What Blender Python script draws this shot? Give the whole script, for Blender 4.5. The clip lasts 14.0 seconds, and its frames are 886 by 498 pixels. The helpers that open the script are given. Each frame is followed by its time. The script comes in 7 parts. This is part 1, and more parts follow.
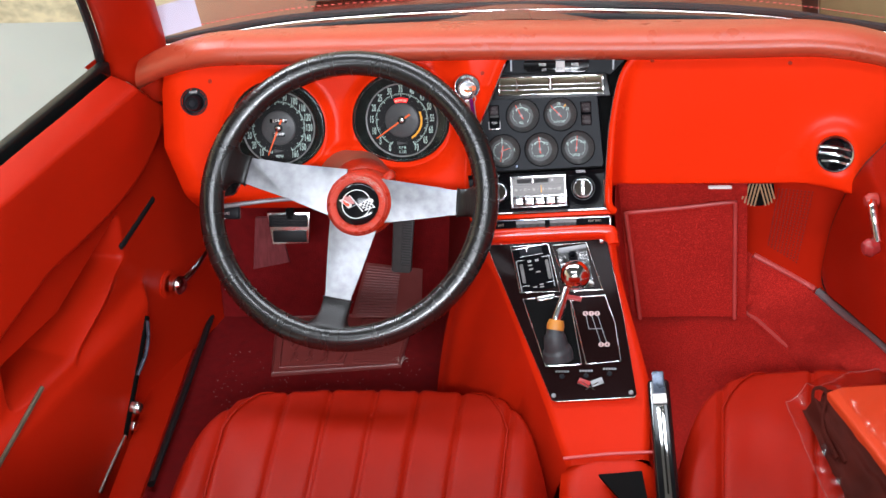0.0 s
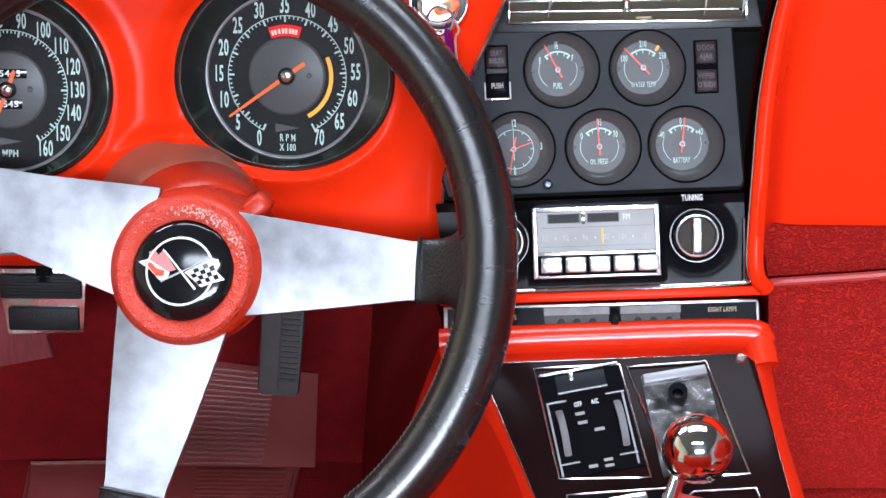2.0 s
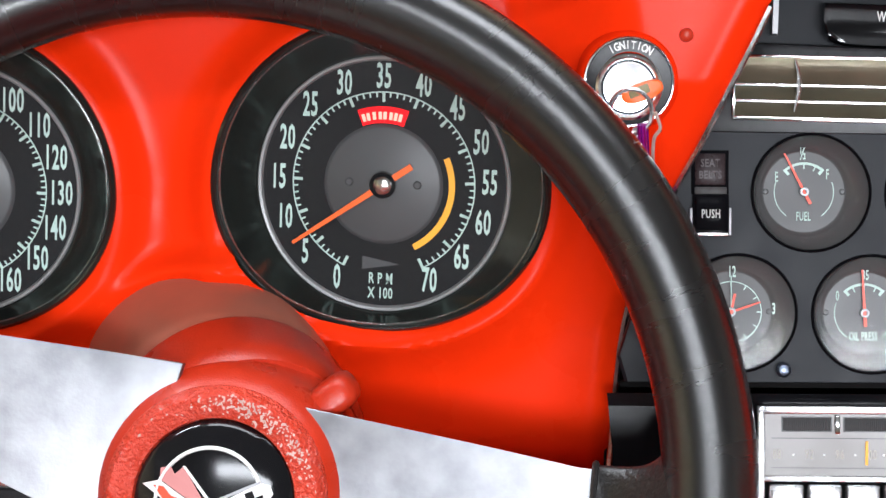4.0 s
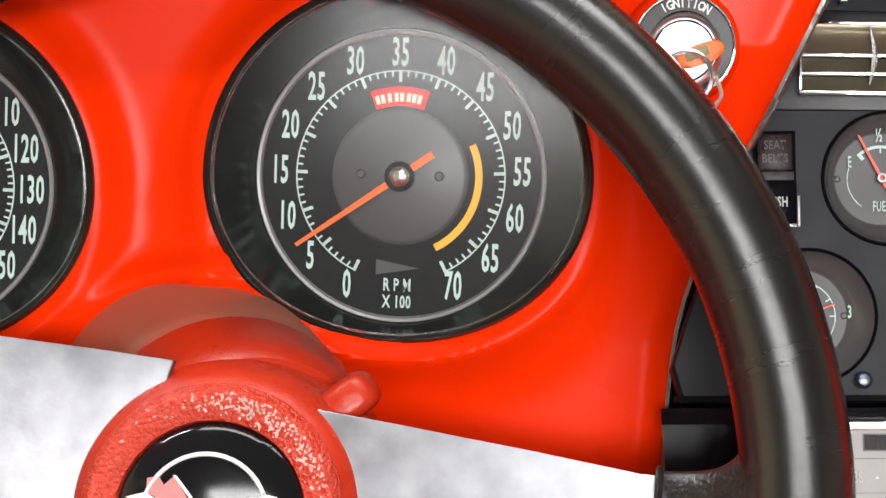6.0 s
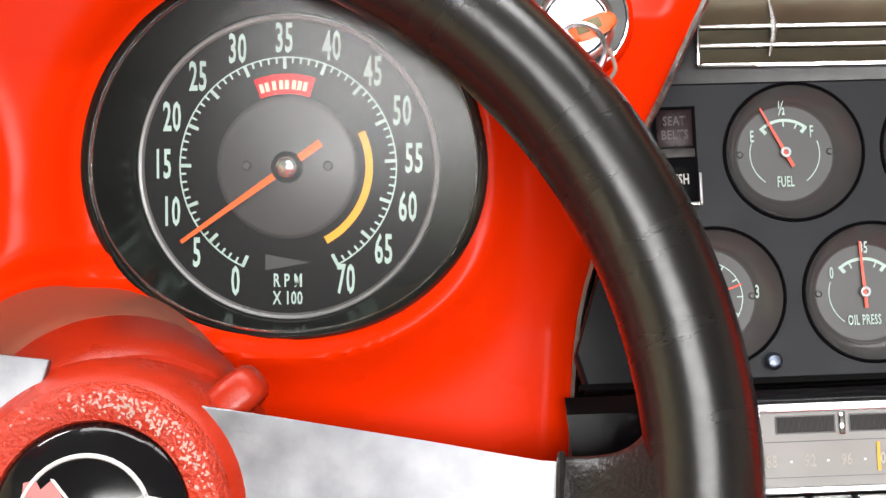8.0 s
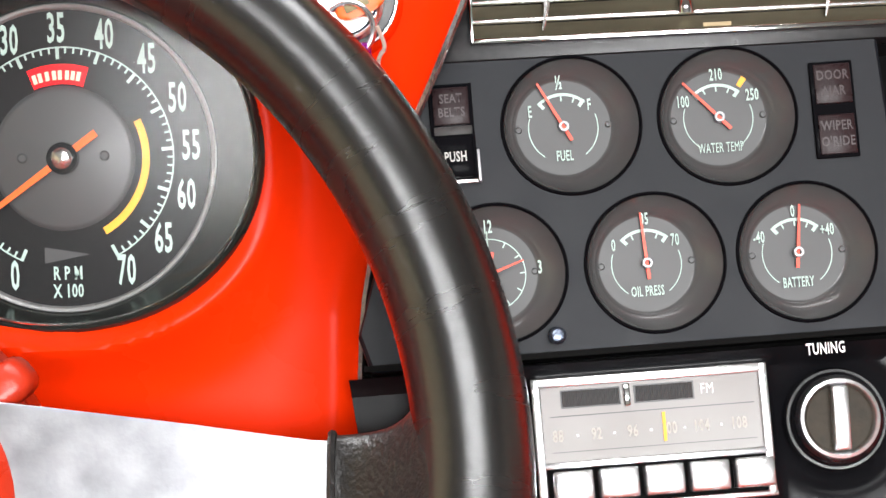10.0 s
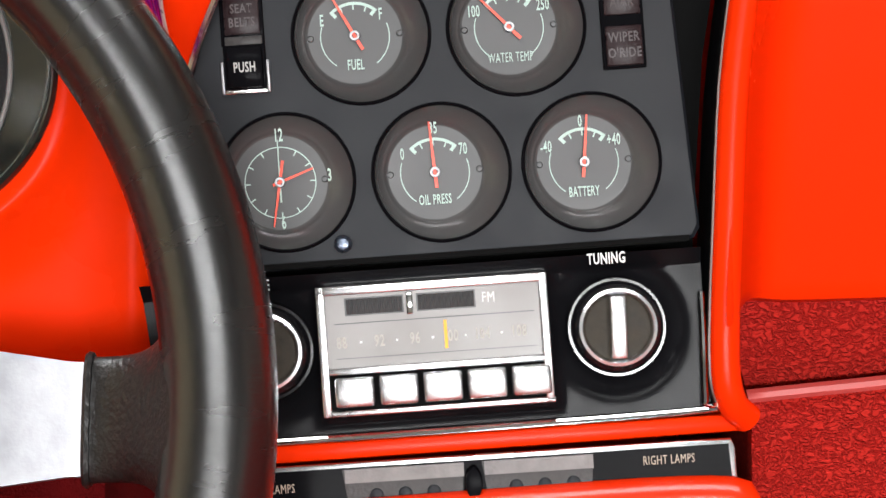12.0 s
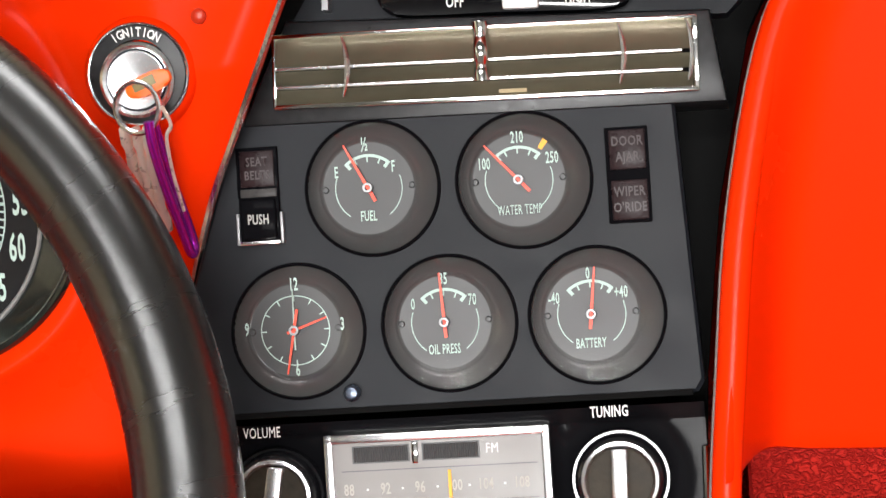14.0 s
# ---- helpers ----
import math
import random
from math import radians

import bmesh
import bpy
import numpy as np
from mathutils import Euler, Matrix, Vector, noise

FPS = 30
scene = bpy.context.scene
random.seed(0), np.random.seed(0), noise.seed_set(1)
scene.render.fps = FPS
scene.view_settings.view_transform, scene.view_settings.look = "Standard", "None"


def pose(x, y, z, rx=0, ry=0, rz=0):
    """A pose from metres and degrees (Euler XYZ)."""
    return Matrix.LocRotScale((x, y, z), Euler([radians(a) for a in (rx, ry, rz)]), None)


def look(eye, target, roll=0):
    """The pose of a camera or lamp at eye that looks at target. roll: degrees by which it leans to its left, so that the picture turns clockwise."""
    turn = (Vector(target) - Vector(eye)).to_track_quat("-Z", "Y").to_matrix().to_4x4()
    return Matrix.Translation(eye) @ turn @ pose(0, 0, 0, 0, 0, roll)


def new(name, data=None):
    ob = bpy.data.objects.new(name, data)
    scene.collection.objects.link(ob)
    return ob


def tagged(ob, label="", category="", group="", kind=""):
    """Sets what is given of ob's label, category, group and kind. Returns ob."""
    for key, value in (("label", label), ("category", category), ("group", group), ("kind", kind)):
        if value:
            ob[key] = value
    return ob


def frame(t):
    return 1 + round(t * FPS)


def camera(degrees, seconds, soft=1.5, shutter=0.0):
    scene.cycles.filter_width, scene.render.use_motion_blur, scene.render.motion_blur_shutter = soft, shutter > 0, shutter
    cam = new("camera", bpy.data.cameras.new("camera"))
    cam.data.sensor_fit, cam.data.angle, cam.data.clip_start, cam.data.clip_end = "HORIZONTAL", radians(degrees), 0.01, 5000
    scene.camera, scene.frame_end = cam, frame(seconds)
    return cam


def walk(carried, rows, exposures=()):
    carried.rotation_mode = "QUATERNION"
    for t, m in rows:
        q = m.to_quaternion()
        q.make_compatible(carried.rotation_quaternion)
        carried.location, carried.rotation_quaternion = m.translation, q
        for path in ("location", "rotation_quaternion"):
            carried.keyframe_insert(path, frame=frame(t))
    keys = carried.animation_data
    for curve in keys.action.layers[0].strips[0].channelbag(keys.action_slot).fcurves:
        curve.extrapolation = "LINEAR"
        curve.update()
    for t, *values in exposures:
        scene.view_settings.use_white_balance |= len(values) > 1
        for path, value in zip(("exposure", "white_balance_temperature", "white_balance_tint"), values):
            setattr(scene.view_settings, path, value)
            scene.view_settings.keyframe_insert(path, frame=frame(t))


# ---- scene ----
cam = camera(21.87, 14.0)
PATH = [
    (0.0, pose(0.5836, -3.0895, 2.3147, 59.646, 3.657, 5.760)),
    (0.5, pose(0.5516, -3.0539, 2.3164, 59.596, 2.934, 5.632)),
    (0.6, pose(0.5426, -2.8607, 2.2380, 59.092, 4.315, 5.109)),
    (0.7, pose(0.4814, -2.6107, 2.1304, 58.409, 2.876, 5.250)),
    (0.8, pose(0.4394, -2.4016, 2.0113, 58.132, 2.809, 4.882)),
    (1.0, pose(0.4157, -2.0677, 1.7211, 59.740, 2.640, 5.333)),
    (1.5, pose(0.3436, -1.6068, 1.5197, 58.795, 1.991, 4.396)),
    (2.0, pose(0.2790, -1.2693, 1.3691, 58.684, 1.243, 2.901)),
    (2.5, pose(0.2420, -1.0535, 1.2534, 59.697, 0.702, 2.302)),
    (3.0, pose(0.1971, -0.9371, 1.2062, 59.901, -0.306, 2.855)),
    (3.5, pose(0.1790, -0.7987, 1.1616, 59.032, -0.555, 4.433)),
    (4.0, pose(0.1747, -0.7348, 1.1422, 59.277, -0.263, 4.503)),
    (4.2, pose(0.1733, -0.7317, 1.1245, 60.200, -0.403, 4.569)),
    (6.3, pose(0.1375, -0.6550, 0.9926, 64.564, -0.234, 2.992)),
    (6.5, pose(0.1352, -0.6542, 0.9925, 64.471, 0.033, 2.594)),
    (6.8, pose(0.1321, -0.6515, 0.9704, 65.542, -0.561, 2.099)),
    (7.0, pose(0.1398, -0.6481, 0.9673, 65.392, -0.464, 2.197)),
    (7.2, pose(0.1393, -0.6394, 0.9598, 65.790, -0.180, 1.913)),
    (9.3, pose(0.1957, -0.6354, 0.9632, 65.475, 1.161, 0.392)),
    (9.5, pose(0.1895, -0.6414, 0.9497, 66.381, 1.039, -0.633)),
    (10.0, pose(0.2014, -0.6363, 0.9449, 66.097, 1.271, -2.014)),
    (10.5, pose(0.2079, -0.6367, 0.9460, 65.536, 0.976, -3.217)),
    (11.0, pose(0.2110, -0.6367, 0.9479, 64.864, 0.717, -4.395)),
    (11.5, pose(0.2127, -0.6416, 0.9478, 64.420, 0.551, -5.421)),
    (12.0, pose(0.3048, -0.6294, 0.9980, 60.375, 1.526, -0.738)),
    (12.5, pose(0.3765, -0.6121, 1.0270, 57.389, 1.120, 2.256)),
    (13.0, pose(0.3987, -0.6059, 1.0304, 56.940, 3.204, 3.819)),
    (13.5, pose(0.4119, -0.6010, 1.0563, 58.576, 4.119, 4.979)),
    (14.0, pose(0.4162, -0.6089, 1.0505, 60.785, 4.618, 5.696)),
]
EXPOSURES = ((0.0, 0.78, 5800, 10), (0.6, 0.85, 5600, 10), (1.5, 1.12, 5250, 10), (2.2, 0.98, 5500, 10), (4.0, 0.92, 5900, 10), (6.5, 0.92, 6450, 10), (9.5, 1.32, 6350, 10), (10.5, 1.5, 6250, 10), (11.2, 1.4, 6250, 10), (12.5, 0.95, 6350, 10), (14.0, 1.17, 6400, 10))
walk(cam, PATH, EXPOSURES)

# ---------------------------------------------------------------- world and light
world = bpy.data.worlds.new("sky")
scene.world = world
world.use_nodes = True
wn = world.node_tree.nodes
sky = wn.new("ShaderNodeTexSky")
sky.sky_type, sky.sun_disc = "NISHITA", False
sky.sun_elevation, sky.sun_rotation = radians(40), radians(180)
world.node_tree.links.new(sky.outputs[0], wn["Background"].inputs[0])
wn["Background"].inputs[1].default_value = 0.1


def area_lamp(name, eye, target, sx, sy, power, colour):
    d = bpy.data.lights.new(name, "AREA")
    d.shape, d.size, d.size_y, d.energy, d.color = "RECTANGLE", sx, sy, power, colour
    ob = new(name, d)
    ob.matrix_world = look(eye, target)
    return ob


# unseen rear light, placed by the highlights on rim and gauge glass
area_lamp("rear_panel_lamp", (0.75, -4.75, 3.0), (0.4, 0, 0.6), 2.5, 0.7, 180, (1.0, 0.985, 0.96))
# no ceiling tubes are seen: these lights are added to brighten from above
area_lamp("unseen_overhead_light", (0.2, -1.9, 3.1), (0.2, -1.5, 0), 1.9, 0.3, 23, (1.0, 0.99, 0.97))
area_lamp("unseen_overhead_light", (0.3, 0.85, 3.1), (0.3, 0.85, 0), 2.4, 0.9, 34, (1.0, 0.99, 0.97))
area_lamp("unseen_overhead_light", (-2.1, 1.4, 3.1), (-2.1, 1.4, 0), 1.6, 0.5, 70, (1.0, 0.99, 0.97))


# ---------------------------------------------------------------- materials
def mat(name, base, rough=0.5, metal=0.0, var=0.12, scale=30.0, bump=0.08, bscale=600.0, cells=False, coat=0.0, stretch=(1, 1, 1), emit=None, rvar=0.12, spec=0.5, sharp=0.0, along=False):
    m = bpy.data.materials.new(name)
    m.use_nodes = True
    n, l = m.node_tree.nodes, m.node_tree.links
    b = n["Principled BSDF"]
    b.inputs["Metallic"].default_value = metal
    b.inputs["Coat Weight"].default_value = coat
    b.inputs["Coat Roughness"].default_value = 0.15
    b.inputs["Specular IOR Level"].default_value = spec
    tc = n.new("ShaderNodeTexCoord")
    mp = n.new("ShaderNodeMapping")
    mp.inputs["Scale"].default_value = stretch
    l.new(tc.outputs["UV" if along else "Object"], mp.inputs[0])
    a = n.new("ShaderNodeTexNoise")
    a.inputs["Scale"].default_value, a.inputs["Detail"].default_value = scale, 5
    l.new(mp.outputs[0], a.inputs[0])
    f = n.new("ShaderNodeTexVoronoi" if cells else "ShaderNodeTexNoise")
    f.inputs["Scale"].default_value = bscale
    l.new(mp.outputs[0], f.inputs[0])
    mx = n.new("ShaderNodeMix")
    mx.data_type = "RGBA"
    lo, hi = [c * (1 - var) for c in base], [min(c * (1 + var), 1) for c in base]
    mx.inputs[6].default_value, mx.inputs[7].default_value = (*lo, 1), (*hi, 1)
    if sharp:
        st = n.new("ShaderNodeMapRange")
        st.inputs[1].default_value, st.inputs[2].default_value = 0.5 - sharp, 0.5 + sharp
        l.new(a.outputs[0], st.inputs[0])
        l.new(st.outputs[0], mx.inputs[0])
    else:
        l.new(a.outputs[0], mx.inputs[0])
    l.new(mx.outputs[2], b.inputs["Base Color"])
    r = n.new("ShaderNodeMapRange")
    r.inputs[3].default_value, r.inputs[4].default_value = max(rough - rvar, 0.02), min(rough + rvar, 1)
    l.new(a.outputs[0], r.inputs[0])
    l.new(r.outputs[0], b.inputs["Roughness"])
    if bump:
        bp = n.new("ShaderNodeBump")
        bp.inputs["Strength"].default_value, bp.inputs["Distance"].default_value = bump, 0.002
        l.new(f.outputs[0], bp.inputs["Height"])
        l.new(bp.outputs[0], b.inputs["Normal"])
    if emit:
        b.inputs["Emission Color"].default_value = (*emit[:3], 1)
        b.inputs["Emission Strength"].default_value = emit[3]
    return m


def clear_glass(name, gloss=0.02, tint=(1, 1, 1), graze=0.9, face=0.014):
    m = bpy.data.materials.new(name)
    m.use_nodes = True
    n, l = m.node_tree.nodes, m.node_tree.links
    n.remove(n["Principled BSDF"])
    t, g, x, lw = n.new("ShaderNodeBsdfTransparent"), n.new("ShaderNodeBsdfGlossy"), n.new("ShaderNodeMixShader"), n.new("ShaderNodeLayerWeight")
    pw, ad = n.new("ShaderNodeMath"), n.new("ShaderNodeMath")
    t.inputs[0].default_value = (*tint, 1)
    g.inputs["Roughness"].default_value = gloss
    lw.inputs[0].default_value = 0.5
    pw.operation, pw.inputs[1].default_value = "POWER", 5.0
    ad.operation, ad.inputs[1].default_value, ad.inputs[2].default_value = "MULTIPLY_ADD", graze, face
    l.new(lw.outputs["Facing"], pw.inputs[0])
    l.new(pw.outputs[0], ad.inputs[0])
    l.new(ad.outputs[0], x.inputs[0])
    l.new(t.outputs[0], x.inputs[1])
    l.new(g.outputs[0], x.inputs[2])
    l.new(x.outputs[0], n["Material Output"].inputs[0])
    return m


RED = mat("red_painted_vinyl", (0.80, 0.028, 0.0006), 0.26, var=0.05, scale=12, bump=0.03, bscale=1500, rvar=0.05, spec=0.075)
RED_PAD = mat("faded_red_pad_vinyl", (0.46, 0.070, 0.032), 0.30, var=0.12, scale=14, bump=0.12, bscale=1600, cells=True, spec=0.5)
RED_DOOR = mat("red_door_vinyl", (0.44, 0.0130, 0.0011), 0.46, var=0.10, scale=9, bump=0.10, bscale=1500, cells=True, spec=0.15)
RED_GRAIN = mat("grained_red_hub_vinyl", (0.54, 0.040, 0.015), 0.30, var=0.15, scale=60, bump=1.0, bscale=620, spec=0.5)
RED_HUB = mat("dull_red_hub_paint", (0.44, 0.026, 0.007), 0.30, var=0.18, scale=60, bump=0.12, bscale=900, spec=0.4)
RED_SEAT = mat("red_seat_vinyl", (0.29, 0.0085, 0.0012), 0.40, var=0.12, scale=10, bump=0.16, bscale=900, cells=True, spec=0.14)
RED_ROLL = mat("gloss_red_roll", (0.72, 0.026, 0.0012), 0.24, var=0.06, scale=14, bump=0.03, bscale=1500, rvar=0.05, spec=0.6)
PIPING = mat("light_red_piping", (0.54, 0.075, 0.065), 0.45)
def loop_carpet(name, crevice_shade, high, scale):
    """Loop pile: winding furrows at two sizes, the shade between loops in their colour."""
    m = mat(name, high, 0.92, var=0.14, scale=45, bump=0, spec=0.12)
    n, l = m.node_tree.nodes, m.node_tree.links
    b = n["Principled BSDF"]
    old = b.inputs["Base Color"].links[0].from_socket
    tc, a, sub, ab, ramp, mx, bp = (n.new("ShaderNode" + k) for k in ("TexCoord", "TexNoise", "Math", "Math", "MapRange", "Mix", "Bump"))
    a.inputs["Scale"].default_value, a.inputs["Detail"].default_value, a.inputs["Distortion"].default_value = scale, 1.5, 0.6
    l.new(tc.outputs["Object"], a.inputs[0])
    sub.operation, sub.inputs[1].default_value = "SUBTRACT", 0.5
    ab.operation = "ABSOLUTE"
    l.new(a.outputs[0], sub.inputs[0])
    l.new(sub.outputs[0], ab.inputs[0])
    ramp.inputs[1].default_value, ramp.inputs[2].default_value = 0.0, 0.13
    l.new(ab.outputs[0], ramp.inputs[0])
    mx.data_type = "RGBA"
    mx.inputs[6].default_value = (*crevice_shade, 1)
    l.new(old, mx.inputs[7])
    l.new(ramp.outputs[0], mx.inputs[0])
    l.new(mx.outputs[2], b.inputs["Base Color"])
    bp.inputs["Strength"].default_value, bp.inputs["Distance"].default_value = 0.7, 0.002
    l.new(ramp.outputs[0], bp.inputs["Height"])
    l.new(bp.outputs[0], b.inputs["Normal"])
    return m


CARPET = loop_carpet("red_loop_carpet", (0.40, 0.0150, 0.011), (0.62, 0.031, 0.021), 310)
# driver's side carpet: the footwell's shade is put into this darker red
CARPET_SHADED = mat("shaded_red_carpet", (0.17, 0.007, 0.008), 0.95, var=0.35, scale=60, bump=0.8, bscale=500, spec=0.1)
MAT_RUBBER = mat("clear_ribbed_mat", (0.20, 0.04, 0.035), 0.35, var=0.15, scale=30, bump=0.2)
LEATHER = mat("black_leather", (0.0095, 0.0085, 0.008), 0.36, var=0.3, scale=40, bump=0.3, bscale=420, spec=0.45)
LEATHER_RIM = mat("black_rim_leather", (0.0070, 0.0063, 0.0061), 0.27, var=0.12, scale=60, bump=0.055, bscale=1300, stretch=(1, 0.22, 1), rvar=0.03, spec=0.95, along=True)
BLACK = mat("black_plastic", (0.0125, 0.0138, 0.0172), 0.42, var=0.2, scale=60, bump=0.05, bscale=2500, spec=0.13)
BLACK_MOULD = mat("moulded_black_plastic", (0.0055, 0.0055, 0.0065), 0.20, var=0.2, scale=60, bump=0.05, bscale=2500, spec=0.06)
BLACK_GLOSS = mat("gloss_black", (0.006, 0.006, 0.007), 0.10, var=0.2, bump=0.0)
BLACK_SATIN = mat("satin_black_face", (0.005, 0.005, 0.006), 0.10, var=0.2, bump=0.0, spec=0.006)
BLACK_WRINKLE = mat("worn_black_paint", (0.016, 0.016, 0.017), 0.32, var=0.7, scale=220, bump=0.035, bscale=1500, spec=0.25)
RUBBER = mat("black_rubber", (0.012, 0.013, 0.014), 0.5, var=0.25, scale=40, bump=0.2, spec=0.25)
SEAL = mat("black_door_seal", (0.006, 0.008, 0.008), 0.35, var=0.3, scale=60, bump=0.1, spec=0.3)
DARK = mat("dark_void", (0.005, 0.005, 0.005), 0.8, bump=0, spec=0.05)
DIAL = mat("dial_black", (0.013, 0.013, 0.0135), 0.5, var=0.1, bump=0, spec=0.12)
DIAL_GREY = mat("dial_grey", (0.066, 0.067, 0.068), 0.42, var=0.12, bump=0, spec=0.35)
BOWL = mat("gauge_bowl_grey", (0.060, 0.060, 0.060), 0.20, var=0.15, bump=0, spec=0.75, rvar=0.04)
DIAL_RING = mat("dial_lip", (0.24, 0.24, 0.235), 0.30, var=0.1, bump=0)
PRINT = mat("pale_green_print", (0.47, 0.62, 0.56), 0.6, var=0.08, scale=300, bump=0)
PRINT_DIM = mat("dim_print", (0.026, 0.012, 0.013), 0.5, bump=0)
WHITE = mat("white_print", (0.78, 0.78, 0.76), 0.5, var=0.05, bump=0)
NEEDLE = mat("orange_needle", (0.95, 0.13, 0.006), 0.45, var=0.05, bump=0)
NEEDLE_RED = mat("red_needle", (0.88, 0.075, 0.03), 0.45, var=0.05, bump=0)
YELLOW = mat("amber_print", (0.95, 0.42, 0.015), 0.5, var=0.1, bump=0)
REDLAMP = mat("lit_red_lamp", (0.55, 0.006, 0.008), 0.4, bump=0, emit=(1, 0.008, 0.012, 0.55), spec=0.1)
REDLAMP_HOT = mat("lit_red_letters", (0.6, 0.06, 0.04), 0.4, bump=0, emit=(1, 0.22, 0.16, 1.7), spec=0.1)
LENS_DARK = mat("dark_red_lens", (0.022, 0.0125, 0.0135), 0.3, var=0.3, scale=300, bump=0.06, spec=0.1)
CHROME = mat("chrome", (0.80, 0.80, 0.80), 0.08, metal=1, var=0.04, bump=0.0, rvar=0.05)
CHROME_WORN = mat("worn_chrome", (0.72, 0.71, 0.69), 0.22, metal=1, var=0.12, scale=80, bump=0.1, bscale=400)
CHROME_SATIN = mat("satin_chrome", (0.82, 0.82, 0.83), 0.26, metal=1, var=0.05, bump=0.0, rvar=0.05)
ALU = mat("brushed_aluminium", (0.37, 0.374, 0.395), 0.46, metal=1, var=0.18, scale=70, bump=0.04, bscale=500, rvar=0.14, sharp=0.2)
BRASSY = mat("smoky_vent_metal", (0.18, 0.16, 0.11), 0.34, metal=0.6, var=0.35, scale=40, bump=0.0)
HOUSING = mat("grey_green_black_housing", (0.012, 0.014, 0.012), 0.13, var=0.5, scale=40, bump=0, spec=0.55)
SMOKED = mat("smoked_lens", (0.050, 0.047, 0.046), 0.3, var=0.4, scale=200, bump=0.1, bscale=700, spec=0.08)
DIM_WHITE = mat("worn_white_print", (0.42, 0.42, 0.40), 0.5, var=0.2, scale=700, bump=0)
CEILING = mat("toned_down_ceiling_board", (0.15, 0.148, 0.145), 0.8, var=0.1, scale=3)
DISPLAY = mat("radio_dial_grey", (0.165, 0.152, 0.142), 0.35, var=0.12, scale=30, bump=0)
GLASS = clear_glass("window_glass")
LENS = clear_glass("gauge_glass", 0.13, face=0.008)
LENS_SMALL = clear_glass("small_gauge_glass", 0.06, face=0.010)
BROWN = mat("brown_gloss_plate", (0.010, 0.0042, 0.0042), 0.14, var=0.2, bump=0.02, rvar=0.04, spec=0.05)
STEEL = mat("grey_steel", (0.32, 0.32, 0.33), 0.45, metal=0.6, var=0.2, scale=50)
CONCRETE = mat("concrete", (0.36, 0.38, 0.35), 0.8, var=0.2, scale=2.2, bump=0.15, bscale=60)
OSB = mat("strand_board", (0.62, 0.53, 0.34), 0.7, var=0.22, scale=26, bump=0.3, bscale=40, cells=True, stretch=(1, 1, 1.5), sharp=0.15)
PLASTER = mat("plain_board", (0.30, 0.295, 0.28), 0.8, var=0.1, scale=3)
HOOD = mat("dark_red_car_paint", (0.15, 0.028, 0.018), 0.2, var=0.1, scale=8, bump=0, coat=0.3)
PAPER = mat("pale_blue_paper", (0.52, 0.54, 0.66), 0.7, var=0.05)
PURPLE = mat("purple_anodised_metal", (0.38, 0.015, 0.42), 0.25, metal=0.8, var=0.05, bump=0)
PLASTIC_FILM = clear_glass("clear_plastic_film", 0.16, (0.93, 0.89, 0.89), 0.35, 0.035)
# dash red darkened for the console: the driver's shadow sits in this colour
RED_CONSOLE_SHADED = mat("shaded_red_console_vinyl", (0.52, 0.0165, 0.0010), 0.34, var=0.08, scale=12, bump=0.05, bscale=1500, spec=0.14)
BLUE_STEEL = mat("blue_grey_steel", (0.10, 0.12, 0.16), 0.28, metal=0.7, var=0.2, scale=50)
ORANGE_BOX = mat("orange_red_vinyl_sheet", (0.50, 0.045, 0.010), 0.45, var=0.1, scale=12, spec=0.2)
BROWN_CLOTH = mat("dark_brown_red_cloth", (0.042, 0.007, 0.0045), 0.7, var=0.6, scale=14, spec=0.05)
AMBER_RING = mat("amber_rubber_ring", (0.55, 0.22, 0.03), 0.5, var=0.2, scale=80)
DUSTY = mat("dusty_red_plastic", (0.40, 0.125, 0.075), 0.42, var=0.30, scale=34, bump=0.03, spec=0.4)


# ---------------------------------------------------------------- mesh helpers
def thing(name, at, label, category, group="", kind=""):
    e = new(name)
    e.empty_display_size = 0.02
    e.location = at
    tagged(e, label, category, group, kind)
    return e


def part(name, bm, material, parent=None, label="", smooth=True, angle=40):
    """Links a bmesh, in world coordinates, as one mesh under a thing or a part."""
    bmesh.ops.recalc_face_normals(bm, faces=bm.faces)
    me = bpy.data.meshes.new(name)
    bm.to_mesh(me)
    bm.free()
    me.materials.append(material)
    if smooth:
        me.shade_smooth()
        me.set_sharp_from_angle(angle=radians(angle))
    ob = new(name, me)
    if parent:
        ob.parent = parent
        if parent.type == "EMPTY":
            ob.matrix_parent_inverse = Matrix.Translation(parent.location).inverted()
    if label:
        ob["label"] = label
    return ob


def axes(origin, up, roll=0.0):
    """A frame on a sloping face: x to the right, y up the face, z out of it towards the seats."""
    y = Vector((0, *up)).normalized()
    z = Vector((0, -y.z, y.y))
    m = Matrix.Identity(4)
    for i, c in enumerate((Vector((1, 0, 0)), y, z)):
        m.col[i][:3] = c
    m.col[3][:3] = origin
    return m @ pose(0, 0, 0, 0, 0, roll)


def box(bm, x0, x1, y0, y1, z0, z1, m=None, bev=0.0, seg=2):
    r = bmesh.ops.create_cube(bm, size=1)
    vs = r["verts"]
    for v in vs:
        v.co = ((x0 + x1) / 2 + v.co.x * (x1 - x0), (y0 + y1) / 2 + v.co.y * (y1 - y0), (z0 + z1) / 2 + v.co.z * (z1 - z0))
    if bev:
        es = list({e for v in vs for e in v.link_edges})
        r = bmesh.ops.bevel(bm, geom=es, offset=bev, segments=seg, affect="EDGES", profile=0.5)
        vs = list({v for f in r["faces"] for v in f.verts} | {v for v in vs if v.is_valid})
    if m is not None:
        bmesh.ops.transform(bm, matrix=m, verts=vs)
    return bm


